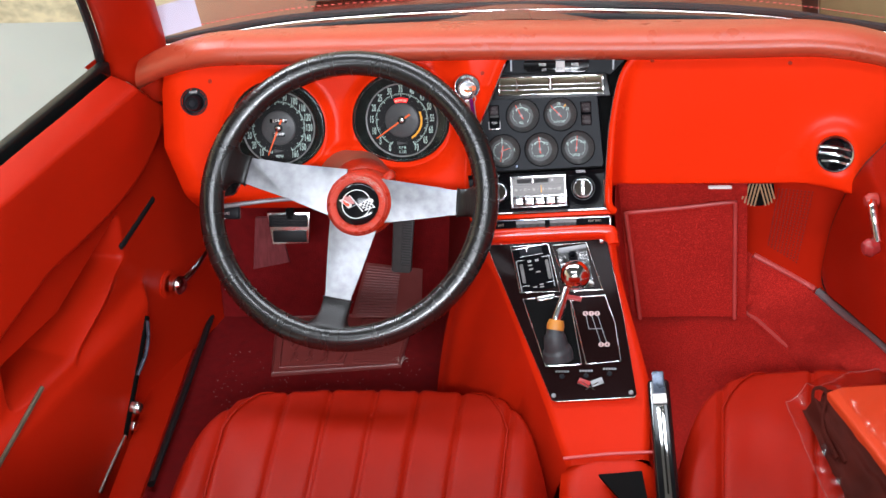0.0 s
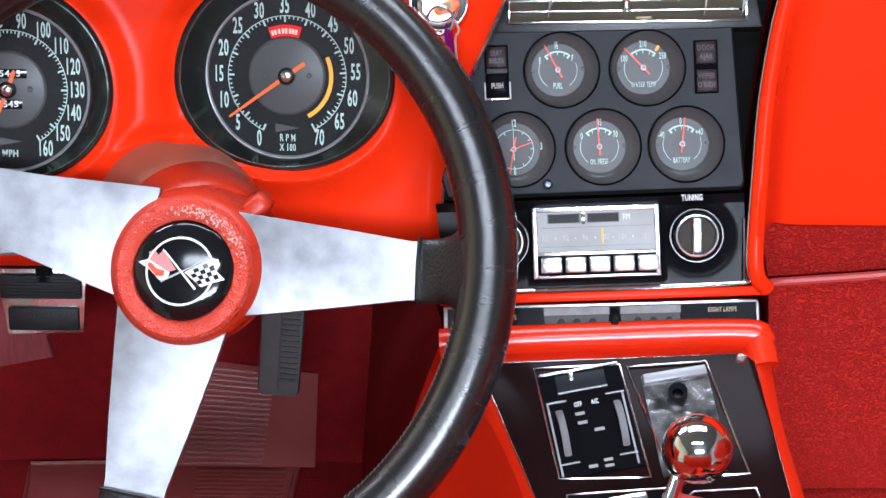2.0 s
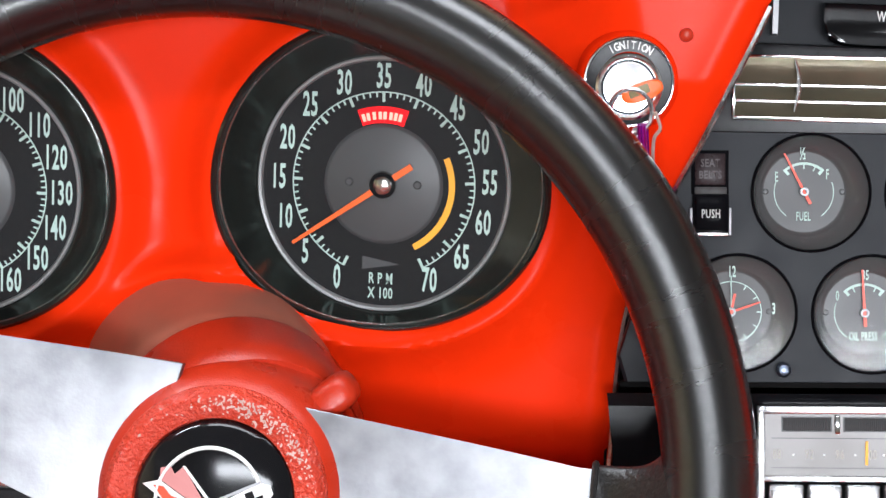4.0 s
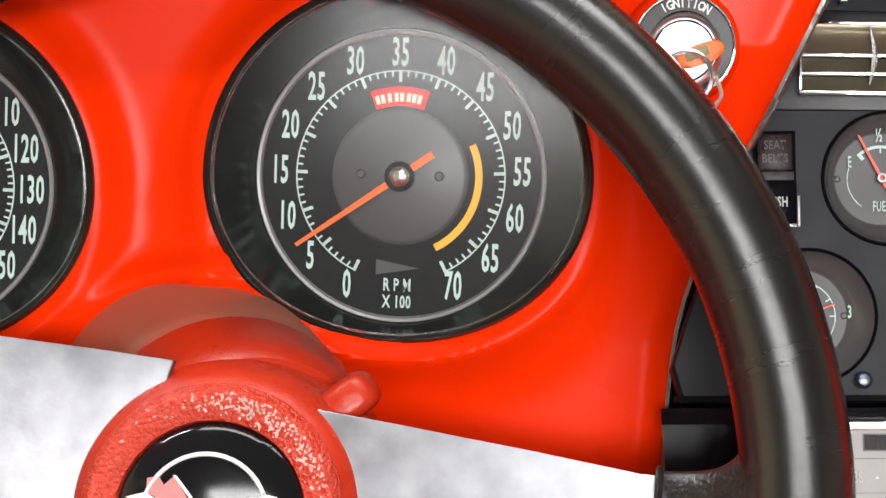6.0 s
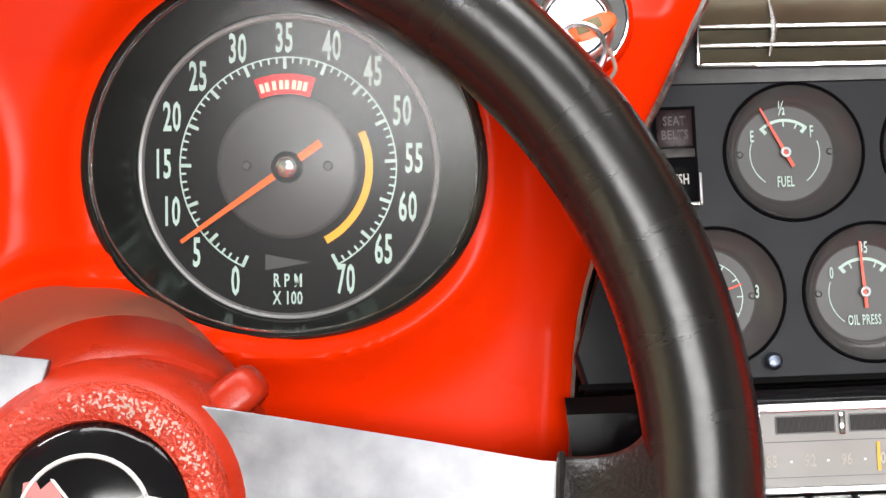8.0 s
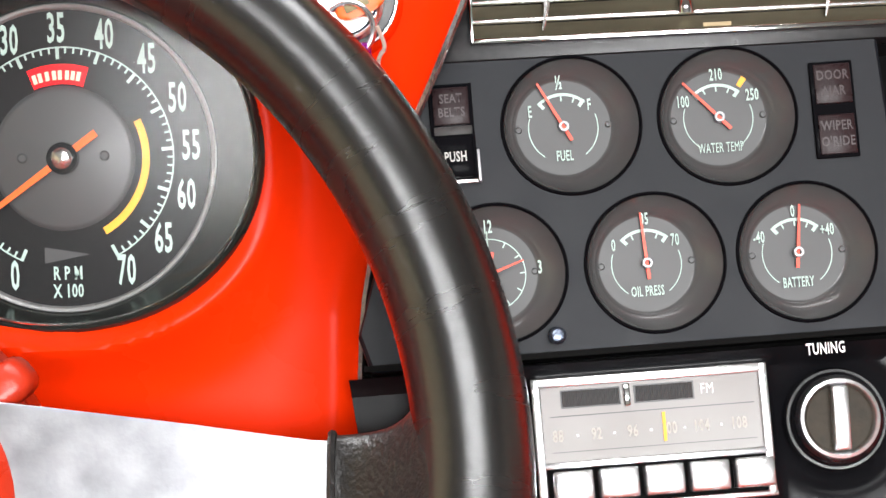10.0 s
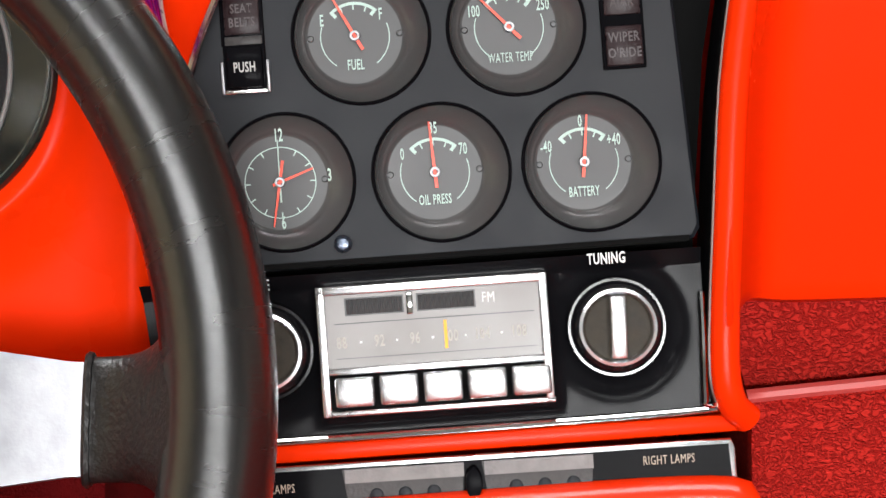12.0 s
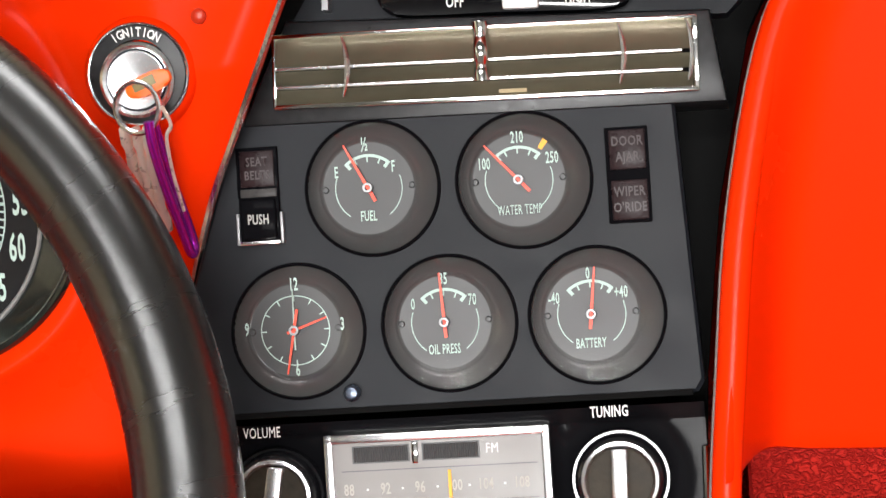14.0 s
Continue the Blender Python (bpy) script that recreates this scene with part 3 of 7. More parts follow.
    edge = spline([MD @ Vector((x + 0.001, y, flare(x, y) - 0.001)) for y, x in seam[1:]], 30)
    tube(bm, edge, 0.0016, 6)
    part("seam_trim", bm, CHROME_WORN, e, "thin chrome edge")
    for x, y, m in ((0.212, 0.076, MD @ pose(0, 0, 0.033)), (0.482, 0.165, MP), (0.70, 0.158, MP), (-0.24, 0.066, MD)):
        bm = bmesh.new()
        lathe(bm, [(0.0, 0.004), (0.002, 0.0038), (0.003, 0.003), (0.0034, 0.0)], m @ pose(x, y, 0.0), 12)
        part("screw", bm, RED_HUB, e)
    # under-dash rail and dark closing behind
    bm = bmesh.new()
    tube(bm, [(-0.235, 0.150, 0.487), (-0.15, 0.155, 0.496), (-0.03, 0.160, 0.503)], 0.004, 8)
    part("under_dash_rail", bm, STEEL, e, "bare metal rail")
    return e


DASH = dashboard()


# ---------------------------------------------------------------- steering wheel
def steering_wheel():
    e = thing("steering_wheel", MW @ Vector((0, 0, 0)), "three-spoke brushed aluminium steering wheel with black leather rim", "steering wheel")
    R, r = 0.2212, 0.0196
    MR = MW @ pose(-0.0025, 0.0012, 0)
    DISH = -0.020
    bm = bmesh.new()
    n, k = 160, 24
    uv = bm.loops.layers.uv.new("along")
    rings = []
    for i in range(n):
        a = math.tau * i / n
        rr = r * (1 + 0.002 * math.sin(a * 7))
        rings.append([bm.verts.new(MR @ Vector(((R + rr * math.cos(b)) * math.cos(a), (R + rr * math.cos(b)) * math.sin(a), rr * math.sin(b)))) for b in (math.tau * j / k for j in range(k))])
    for i in range(n):
        for j in range(k):
            f = bm.faces.new((rings[i][j], rings[(i + 1) % n][j], rings[(i + 1) % n][(j + 1) % k], rings[i][(j + 1) % k]))
            for lp, (p, q) in zip(f.loops, ((i, j), (i + 1, j), (i + 1, j + 1), (i, j + 1))):
                lp[uv].uv = (math.tau * R * p / n, math.tau * r * q / k)
    part("rim", bm, LEATHER_RIM, e, "thick black leather rim")
    bm = bmesh.new()
    for i in range(150):
        a = math.radians(190 + 160 * i / 150)
        q = MR @ pose((R - r * 0.93) * math.cos(a), (R - r * 0.93) * math.sin(a), r * 0.42, 0, 0, math.degrees(a) + 115)
        box(bm, -0.0016, 0.0016, -0.0004, 0.0004, -0.0004, 0.0006, q)
    part("stitching", bm, mat("tan_thread", (0.055, 0.042, 0.028), 0.8), e, "stitching along the inner rim")
    for ang, ox, oy, w0, w1, end in ((166.4, 0.0, 0.0110, 0.036, 0.0213, 0.1905), (-1.2, 0.0, 0.0062, 0.0325, 0.0194, 0.1615), (260.0, -0.0015, 0.004, 0.0355, 0.0206, 0.1605)):
        HC = Vector((0.0115 + ox, -0.003 + oy, 0))
        m = MW @ pose(HC.x, HC.y, DISH, 0, 0, ang)
        d = Vector((math.cos(radians(ang)), math.sin(radians(ang)), 0))
        reach = -HC.dot(d) + math.sqrt(HC.dot(d) ** 2 - HC.length ** 2 + R * R)
        bm = bmesh.new()
        prof = [(0.03, w0 * 1.12), (0.06, w0), (0.11, (w0 + w1) / 2), (end - 0.01, w1 * 1.03), (end + 0.02, w1)]
        pts = [(x, -w) for x, w in prof] + [(x, w) for x, w in reversed(prof)]
        slab(bm, pts, -0.002, 0.002, m, bev=0.0008, seg=2)
        sp = part("spoke", bm, ALU, e, "brushed scratched aluminium spoke")
        bm = bmesh.new()
        def grip(u, v):
            x = end - 0.003 + (reach - end) * v
            a = math.tau * u
            vs = min((x - end) / (reach - r * 0.9 - end), 1)
            hw = w1 + 0.0025 + 0.018 * max(vs, 0) ** 5
            hh = 0.0055 + 0.0115 * max(vs, 0) ** 1.6
            c, s = math.cos(a), math.sin(a)
            return (x, hw * math.copysign(abs(c) ** 0.7, c), -DISH * v * v * (3 - 2 * v) + hh * math.copysign(abs(s) ** 0.7, s))
        sheet(bm, grip, 36, 28, m)
        bmesh.ops.remove_doubles(bm, verts=bm.verts, dist=1e-5)
        tube(bm, [(end - 0.003, (w1 + 0.003) * math.copysign(abs(math.cos(t)) ** 0.7, math.cos(t)), 0.0062 * math.copysign(abs(math.sin(t)) ** 0.7, math.sin(t))) for t in (math.tau * i / 28 for i in range(28))], 0.0015, 6, closed=True, m=m)
        part("grip_sleeve", bm, LEATHER, sp, "black leather sleeve")
    # hub boss, collar and horn button
    H = MW @ pose(0.0115, -0.0040, -0.0350, 0, 0, 0) @ Matrix(((1, 0, 0, 0), (0, 1, -0.30, 0.0080), (0, 0, 1, 0), (0, 0, 0, 1))) @ Matrix.Diagonal((0.93, 0.93, 1, 1))
    bm = bmesh.new()
    lathe(bm, [(0.050, -0.034), (0.0585, -0.031), (0.0612, -0.024), (0.0618, -0.012), (0.0612, -0.0095), (0.0602, -0.0085), (0.0598, 0.002), (0.0590, 0.010), (0.0565, 0.0165), (0.0535, 0.0205), (0.0515, 0.0222), (0.049, 0.0218)], H, 64)
    hub = part("hub", bm, RED_HUB, e, "red hub with chipped grained ring")
    bm = bmesh.new()
    lathe(bm, [(0.0518, 0.0215), (0.0512, 0.0255), (0.0480, 0.0284), (0.042, 0.0280), (0.0375, 0.0262), (0.036, 0.022)], H, 64)
    part("grained_ring", bm, RED_GRAIN, hub, "grained worn red ring")
    bm = bmesh.new()
    lathe(bm, [(0.0365, 0.020), (0.0365, 0.0255), (0.034, 0.0275), (0.022, 0.0300), (0.0, 0.0310)], H, 48)
    b = part("horn_button", bm, BLACK_GLOSS, hub, "gloss black horn button with crossed flags")
    def top(x, y):
        return 0.0312 - 0.003 * (math.hypot(x, y) / 0.034) ** 2 + 0.0004
    bm = bmesh.new()
    tube(bm, [(0.0245 * math.cos(t), 0.0245 * math.sin(t), top(0.0245, 0)) for t in (math.tau * i / 48 for i in range(48))], 0.0009, 6, closed=True, m=H @ pose(-0.0012, 0.0003, 0))
    part("emblem_ring", bm, WHITE, b)
    def decal(name, pts, material, lift=0.0006, label=""):
        bm = bmesh.new()
        bm.faces.new([bm.verts.new(H @ Vector((x / 1000, y / 1000, top(x / 1000, y / 1000) + lift))) for x, y in pts])
        part(name, bm, material, b, label, smooth=False)
    pale = mat("flag_pale", (0.74, 0.66, 0.63), 0.5, bump=0)
    rose = mat("flag_rose", (0.50, 0.20, 0.19), 0.5, bump=0)
    decal("emblem_flag", [(-24.3, 14.5), (-19.7, 15.7), (-17.4, 12.3), (-13.5, 16.0), (-3.5, 1.8), (-8.2, 0.3), (-24.3, 9.5)], rose, label="dull rose flag half")
    decal("emblem_flag", [(-32.3, 6.8), (-24.3, 9.2), (-8.2, 0.0), (-9.7, -5.1), (-15.9, -5.8), (-22.8, 1.1)], pale, 0.0007, "pale flag half")
    decal("emblem_mark", [(-27.1, 6.8), (-22.0, 6.5), (-18.2, 2.6), (-12.0, 1.1), (-12.8, -2.8), (-18.2, -3.1), (-22.8, 1.8)], NEEDLE_RED, 0.0009)
    decal("emblem_flag", [(2.6, 0.0), (21.9, 10.4), (26.5, 9.5), (28.0, 5.7), (25.7, 1.1), (31.9, -5.5), (23.4, -7.7), (14.9, -10.8), (8.0, -4.3)], WHITE, 0.0006, "white chequered flag")
    bm = bmesh.new()
    for i in range(5):
        for j in range(4):
            if (i + j) % 2:
                u0, u1, v0, v1 = 0.06 + i * 0.18, 0.06 + (i + 1) * 0.18, 0.04 + j * 0.235, 0.04 + (j + 1) * 0.235
                quad = []
                for u, v in ((u0, v0), (u1, v0), (u1, v1), (u0, v1)):
                    p = Vector((3.5, 0.5, 0)).lerp(Vector((22.5, 9.6, 0)), u).lerp(Vector((12.5, -9.2, 0)).lerp(Vector((28.5, -4.6, 0)), u), v) / 1000
                    quad.append(bm.verts.new(H @ Vector((p.x, p.y, top(p.x, p.y) + 0.0009))))
                bm.faces.new(quad)
    part("emblem_checks", bm, BLACK_GLOSS, b, "black checks", smooth=False)
    decal("emblem_staff", [(-14.2, 16.4), (-12.6, 16.2), (11.6, -11.6), (10.2, -12.8)], WHITE, 0.0011)
    decal("emblem_staff", [(21.6, 11.4), (22.0, 10.2), (-14.6, -7.6), (-15.2, -6.2)], STEEL, 0.0008)
    # chipped paint on the upper part of the ring
    rnd = random.Random(8)
    bm = bmesh.new()
    for i in range(230):
        an, rr = radians(rnd.gauss(62, 26)), rnd.gauss(0.0452, 0.0026)
        if not 0.0385 < rr < 0.0490:
            continue
        z = 0.0288 - 0.0030 * max(0, (rr - 0.0475) / 0.006) ** 2 - 0.0009 * max(0, (0.043 - rr) / 0.005)
        k = H @ pose(rr * math.cos(an), rr * math.sin(an), z, 0, 0, rnd.uniform(0, 180))
        w, h = rnd.uniform(0.0004, 0.0015), rnd.uniform(0.0003, 0.0008)
        bm.faces.new([bm.verts.new(k @ Vector((w * math.cos(t) * rnd.uniform(0.6, 1), h * math.sin(t) * rnd.uniform(0.6, 1), 0))) for t in (math.tau * j / 6 for j in range(6))])
    part("chipped_patch", bm, mat("bare_primer", (0.50, 0.33, 0.28), 0.5, var=0.3, scale=400), hub, "pale chipped paint flecks", smooth=False)
    # indicator cancelling stub on the collar
    bm = bmesh.new()
    k = H @ pose(0, 0.005, 0.0, 0, 0, 40)
    box(bm, 0.050, 0.073, -0.0085, 0.0085, -0.010, 0.010, k, bev=0.006, seg=3)
    part("hub_tab", bm, RED_HUB, hub, "red tab on the hub collar")
    return e


steering_wheel()


def steering_column():
    e = thing("steering_column", MD @ Vector((0.008, -0.09, 0.0)), "dusty red steering column shroud", "steering column")
    bm = bmesh.new()
    p0, p1 = MW @ Vector((0.0115, 0.0170, -0.066)), MD @ Vector((-0.004, -0.103, 0.0))
    ax = (p1 - p0).normalized()
    tube(bm, [p0 - ax * 0.004, p0, p0.lerp(p1, 0.6), p1, p1 + ax * 0.10], [0.054, 0.0560, 0.0575, 0.0580, 0.0580], 64)
    part("shroud", bm, DUSTY, e, "dusty dull red shroud")
    bm = bmesh.new()
    run = [(-0.012, 0.0535), (-0.008, 0.0562), (0.0, 0.0572), (0.016, 0.0580), (0.024, 0.0584), (0.027, 0.0580), (0.0275, 0.0565)]
    tube(bm, [p0 + ax * a for a, _ in run], [b for _, b in run], 64)
    part("collar", bm, RED_HUB, e, "red front collar")


steering_column()


# ---------------------------------------------------------------- seats
def seat_cushion(name, cx, front, half, ribs, label):
    e = thing(name, (cx, front - 0.25, FLOOR), label, "car seat", "bucket seats")
    L = 0.56
    def top(x, y):
        """Height of the cushion at x across and y back from its front."""
        ax = abs(x) / half
        z = 0.274 - 0.05 * (y / L) + 0.02 * math.sin(min(y / 0.2, 1) * math.pi * 0.5)
        z -= 0.085 * max(0, 1 - y / 0.055) ** 2.2
        z -= 0.10 * max(0, (ax - 0.80) / 0.20) ** 2.4
        pipe = 0.735
        z -= 0.007 * math.exp(-((ax - pipe) / 0.018) ** 2) * (y > 0.03)
        if ax < pipe:
            for k in ribs:
                z -= 0.0062 * math.exp(-((x - k * half) / 0.0042) ** 2) * min(1, max(0, y - 0.012) / 0.02)
            w = 0.72 * half / 3
            z += 0.0012 * math.cos((x / w) * math.tau * 0.5) ** 2
            z += 0.0022 * noise.noise(Vector((x * 26, y * 10, cx)))
        else:
            z += 0.002 * noise.noise(Vector((x * 12, y * 12, cx + 4)))
        return z
    def outline(x):
        ax = abs(x) / half
        return front - 0.040 * ax ** 2.3 - 0.25 * max(0, (ax - 0.5) / 0.5) ** 3
    bm = bmesh.new()
    def cush(u, v):
        x = (2 * u - 1) * half
        y0 = outline(x)
        d = L * v ** 1.5
        return (cx + x, y0 - d, top(x, d))
    sheet(bm, cush, 150, 70)
    part("cushion", bm, RED_SEAT, e, "red vinyl cushion with sewn pleats")
    bm = bmesh.new()
    def skirt(u, v):
        x = (2 * u - 1) * half
        return (cx + x, outline(x) + 0.004 - 0.010 * (1 - v) , (FLOOR + 0.01) * (1 - v) + (top(x, 0)) * v)
    sheet(bm, skirt, 60, 6)
    part("front_skirt", bm, RED_SEAT, e)
    for s in (-1, 1):
        bm = bmesh.new()
        def side(u, v):
            y = outline(half) - L * u
            return (cx + s * half, y, (FLOOR + 0.01) * (1 - v) + top(half, L * u) * v)
        sheet(bm, side, 30, 5)
        part("side_skirt", bm, RED_SEAT, e)
    # welt round the pleated middle
    bm = bmesh.new()
    q = 0.735 * half
    line = []
    for i in range(61):
        x = -q + 2 * q * i / 60
        line.append((cx + x, outline(x) - 0.012 - 0.10 * (abs(x) / q) ** 5, top(x * 0.985, 0.012 + 0.10 * (abs(x) / q) ** 5) + 0.003))
    left = [(cx - q, line[0][1] - d, top(q, line[0][1] * 0 + 0.112 + d) + 0.003) for d in (0.40, 0.3, 0.2, 0.1, 0.05)]
    right = [(cx + q, line[-1][1] - d, top(q, 0.112 + d) + 0.003) for d in (0.05, 0.1, 0.2, 0.3, 0.40)]
    tube(bm, left + line + right, 0.0018, 6)
    part("welt", bm, RED_SEAT, e, "red piping")
    return e


seat_cushion("bucket_seat", 0.036, -0.030, 0.306, (-0.45, -0.22, 0.02, 0.24, 0.47), "red vinyl bucket seat cushion with sewn pleats")
seat_cushion("bucket_seat", 0.83, 0.030, 0.325, (-0.30, 0.05, 0.35), "red vinyl bucket seat cushion under a plastic bag")


# ---------------------------------------------------------------- doors
def door_axes(hinge, side):
    s = Vector((-0.313 * side, -0.95, 0)).normalized()
    m = Matrix.Identity(4)
    m.col[0][:3] = s
    m.col[1][:3] = (0, 0, 1)
    m.col[2][:3] = Vector((0.95 * side, -0.313, 0)).normalized()
    m.col[3][:3] = hinge
    return m


DL = door_axes((-0.370, 0.320, 0.0), 1)
DR = door_axes((0.770, 0.315, 0.0), -1)


def left_door():
    e = thing("vehicle_door", (-0.42, 0.15, 0.0), "open red vinyl car door with black window seal", "car door", "car doors")
    def panel(u, v):
        s, z = -0.14 + 1.08 * u, -0.06 + 0.745 * v
        h = 0.030 / (1 + math.exp((z - 0.285 - 0.10 * max(0, 0.20 - s)) / 0.006)) / (1 + math.exp(-max(-90, min(90, (s - 0.124 - 0.572 * (0.272 - z)) / 0.005))))
        # upper pad, its lower crease falling away from the hinge
        cr = 0.485 + 0.105 * math.exp(-max(s, 0) / 0.075) - 0.22 * max(0, s - 0.40)
        t = min(max((z - cr + 0.004) / 0.022, 0), 1) * min(max((s + 0.030) / 0.035, 0), 1)
        h += 0.036 * math.sqrt(1 - (1 - t) ** 2)
        # slanting grip recess below it
        zc = 0.342 + 0.36 * max(0, 0.355 - s)
        h -= 0.14 * math.exp(-((s - 0.335) / 0.176) ** 24 - ((z - zc) / 0.040) ** 16)
        h += 0.012 * math.exp(-((s - 0.36) / 0.16) ** 8 - ((z - zc + 0.047) / 0.012) ** 2)
        zt = 0.678 - 0.95 * max(0, 0.085 - s)
        h -= 0.11 * min(1, max(0, (z - zt + 0.016) / 0.034) ** 2)
        h += 0.0015 * noise.noise(Vector((s * 7, z * 7, 1)))
        return (s, z, h)
    bm = bmesh.new()
    sheet(bm, panel, 330, 300, DL)
    part("inner_panel", bm, RED_DOOR, e, "moulded red vinyl panel")
    bm = bmesh.new()
    box(bm, -0.02, 0.94, 0.0, 0.46, -0.19, -0.15, DL, bev=0.02)
    part("outer_skin", bm, HOOD, e, "dark red painted skin")
    bm = bmesh.new()
    box(bm, 0.060, 0.94, 0.640, 0.672, -0.034, -0.014, DL, bev=0.006, seg=3)
    part("seal_lip", bm, SEAL, e, "black rubber sealing lip")
    bm = bmesh.new()
    box(bm, 0.050, 0.94, 0.655, 0.692, -0.058, -0.036, DL, bev=0.006, seg=3)
    sl = part("window_seal", bm, SEAL, e, "black rubber window seal")
    bm = bmesh.new()
    sheet(bm, lambda u, v: (0.03 + 0.91 * u, 0.66 + 0.49 * v, -0.040 - 0.02 * v), 8, 8, DL)
    g = part("window_pane", bm, GLASS, e, "clear glass")
    g.visible_shadow = False
    # lock slot
    bm = bmesh.new()
    box(bm, -0.062, 0.062, -0.0055, 0.0055, -0.003, 0.003, DL @ pose(0.095, 0.412, 0, 0, 0, -15.6), bev=0.002)
    part("lock_slot", bm, RUBBER, e, "dark slot")
    # window crank
    bm = bmesh.new()
    lathe(bm, [(0.0, 0.030), (0.010, 0.029), (0.0165, 0.024), (0.019, 0.014), (0.0165, 0.006), (0.016, 0.0)], DL @ pose(0.028, 0.253, 0.004), 24)
    c = part("window_crank", bm, CHROME, e, "chrome window crank")
    bm = bmesh.new()
    tube(bm, spline([DL @ Vector(p) for p in ((0.028, 0.253, 0.018), (-0.006, 0.263, 0.030), (-0.056, 0.276, 0.034))], 10), [0.008 - 0.0003 * i for i in range(11)], 10)
    part("crank_arm", bm, CHROME, c)
    bm = bmesh.new()
    lathe(bm, [(0.026, 0.0), (0.026, 0.003), (0.018, 0.005)], DL @ pose(0.032, 0.253, 0.0), 24)
    part("crank_washer", bm, RED_DOOR, c, "dull plastic washer")
    # latch in its dark recess
    bm = bmesh.new()
    q = DL @ pose(0.2105, 0.174, 0, 0, 0, 34.5)
    box(bm, -0.008, 0.008, -0.108, 0.108, 0.012, 0.033, q, bev=0.004)
    l = part("latch_recess", bm, DARK, e, "dark latch recess")
    bm = bmesh.new()
    tube(bm, spline([q @ Vector(p) for p in ((0.004, 0.100, 0.034), (-0.003, 0.07, 0.038), (-0.004, 0.04, 0.038), (0.003, 0.005, 0.034))], 16), 0.0034, 8)
    part("latch_lever", bm, BLUE_STEEL, l, "curved chrome lever")
    bm = bmesh.new()
    lathe(bm, [(0.0, 0.014), (0.008, 0.012), (0.012, 0.006), (0.012, -0.004)], q @ pose(-0.001, -0.050, 0.038), 20)
    box(bm, -0.016, 0.004, -0.090, -0.074, 0.036, 0.046, q, bev=0.003)
    part("latch_catch", bm, CHROME_WORN, l, "chrome catch")
    bm = bmesh.new()
    tube(bm, [DL @ Vector(p) for p in ((0.274, 0.096, 0.035), (0.320, 0.072, 0.034), (0.372, 0.043, 0.034))], 0.0035, 6)
    part("lower_trim", bm, CHROME_WORN, e, "thin worn chrome strip")
    bm = bmesh.new()
    tube(bm, [DL @ Vector(p) for p in ((0.468, 0.319, 0.031), (0.5785, 0.2785, 0.033), (0.80, 0.19, 0.033))], 0.0042, 6)
    part("armrest_trim", bm, BRASSY, e, "thin worn metal strip")
    bm = bmesh.new()
    tube(bm, [(-0.342, 0.415, 0.104), (-0.343, 0.18, 0.104), (-0.345, -0.10, 0.104)], 0.008, 8, flat=0.7)
    tagged(part("door_sill_seal", bm, RUBBER), "black rubber weatherstrip on the door sill", "weatherstrip")
    bm = bmesh.new()
    k = DL @ pose(0.024, 0.622, -0.010, 0, 0, 43)
    box(bm, 0.0, 0.060, -0.005, 0.005, 0, 0.014, k, bev=0.003)
    part("bare_patch", bm, mat("chipped_filler", (0.42, 0.33, 0.26), 0.8, var=0.3, scale=90), e, "chipped bare patch")


left_door()


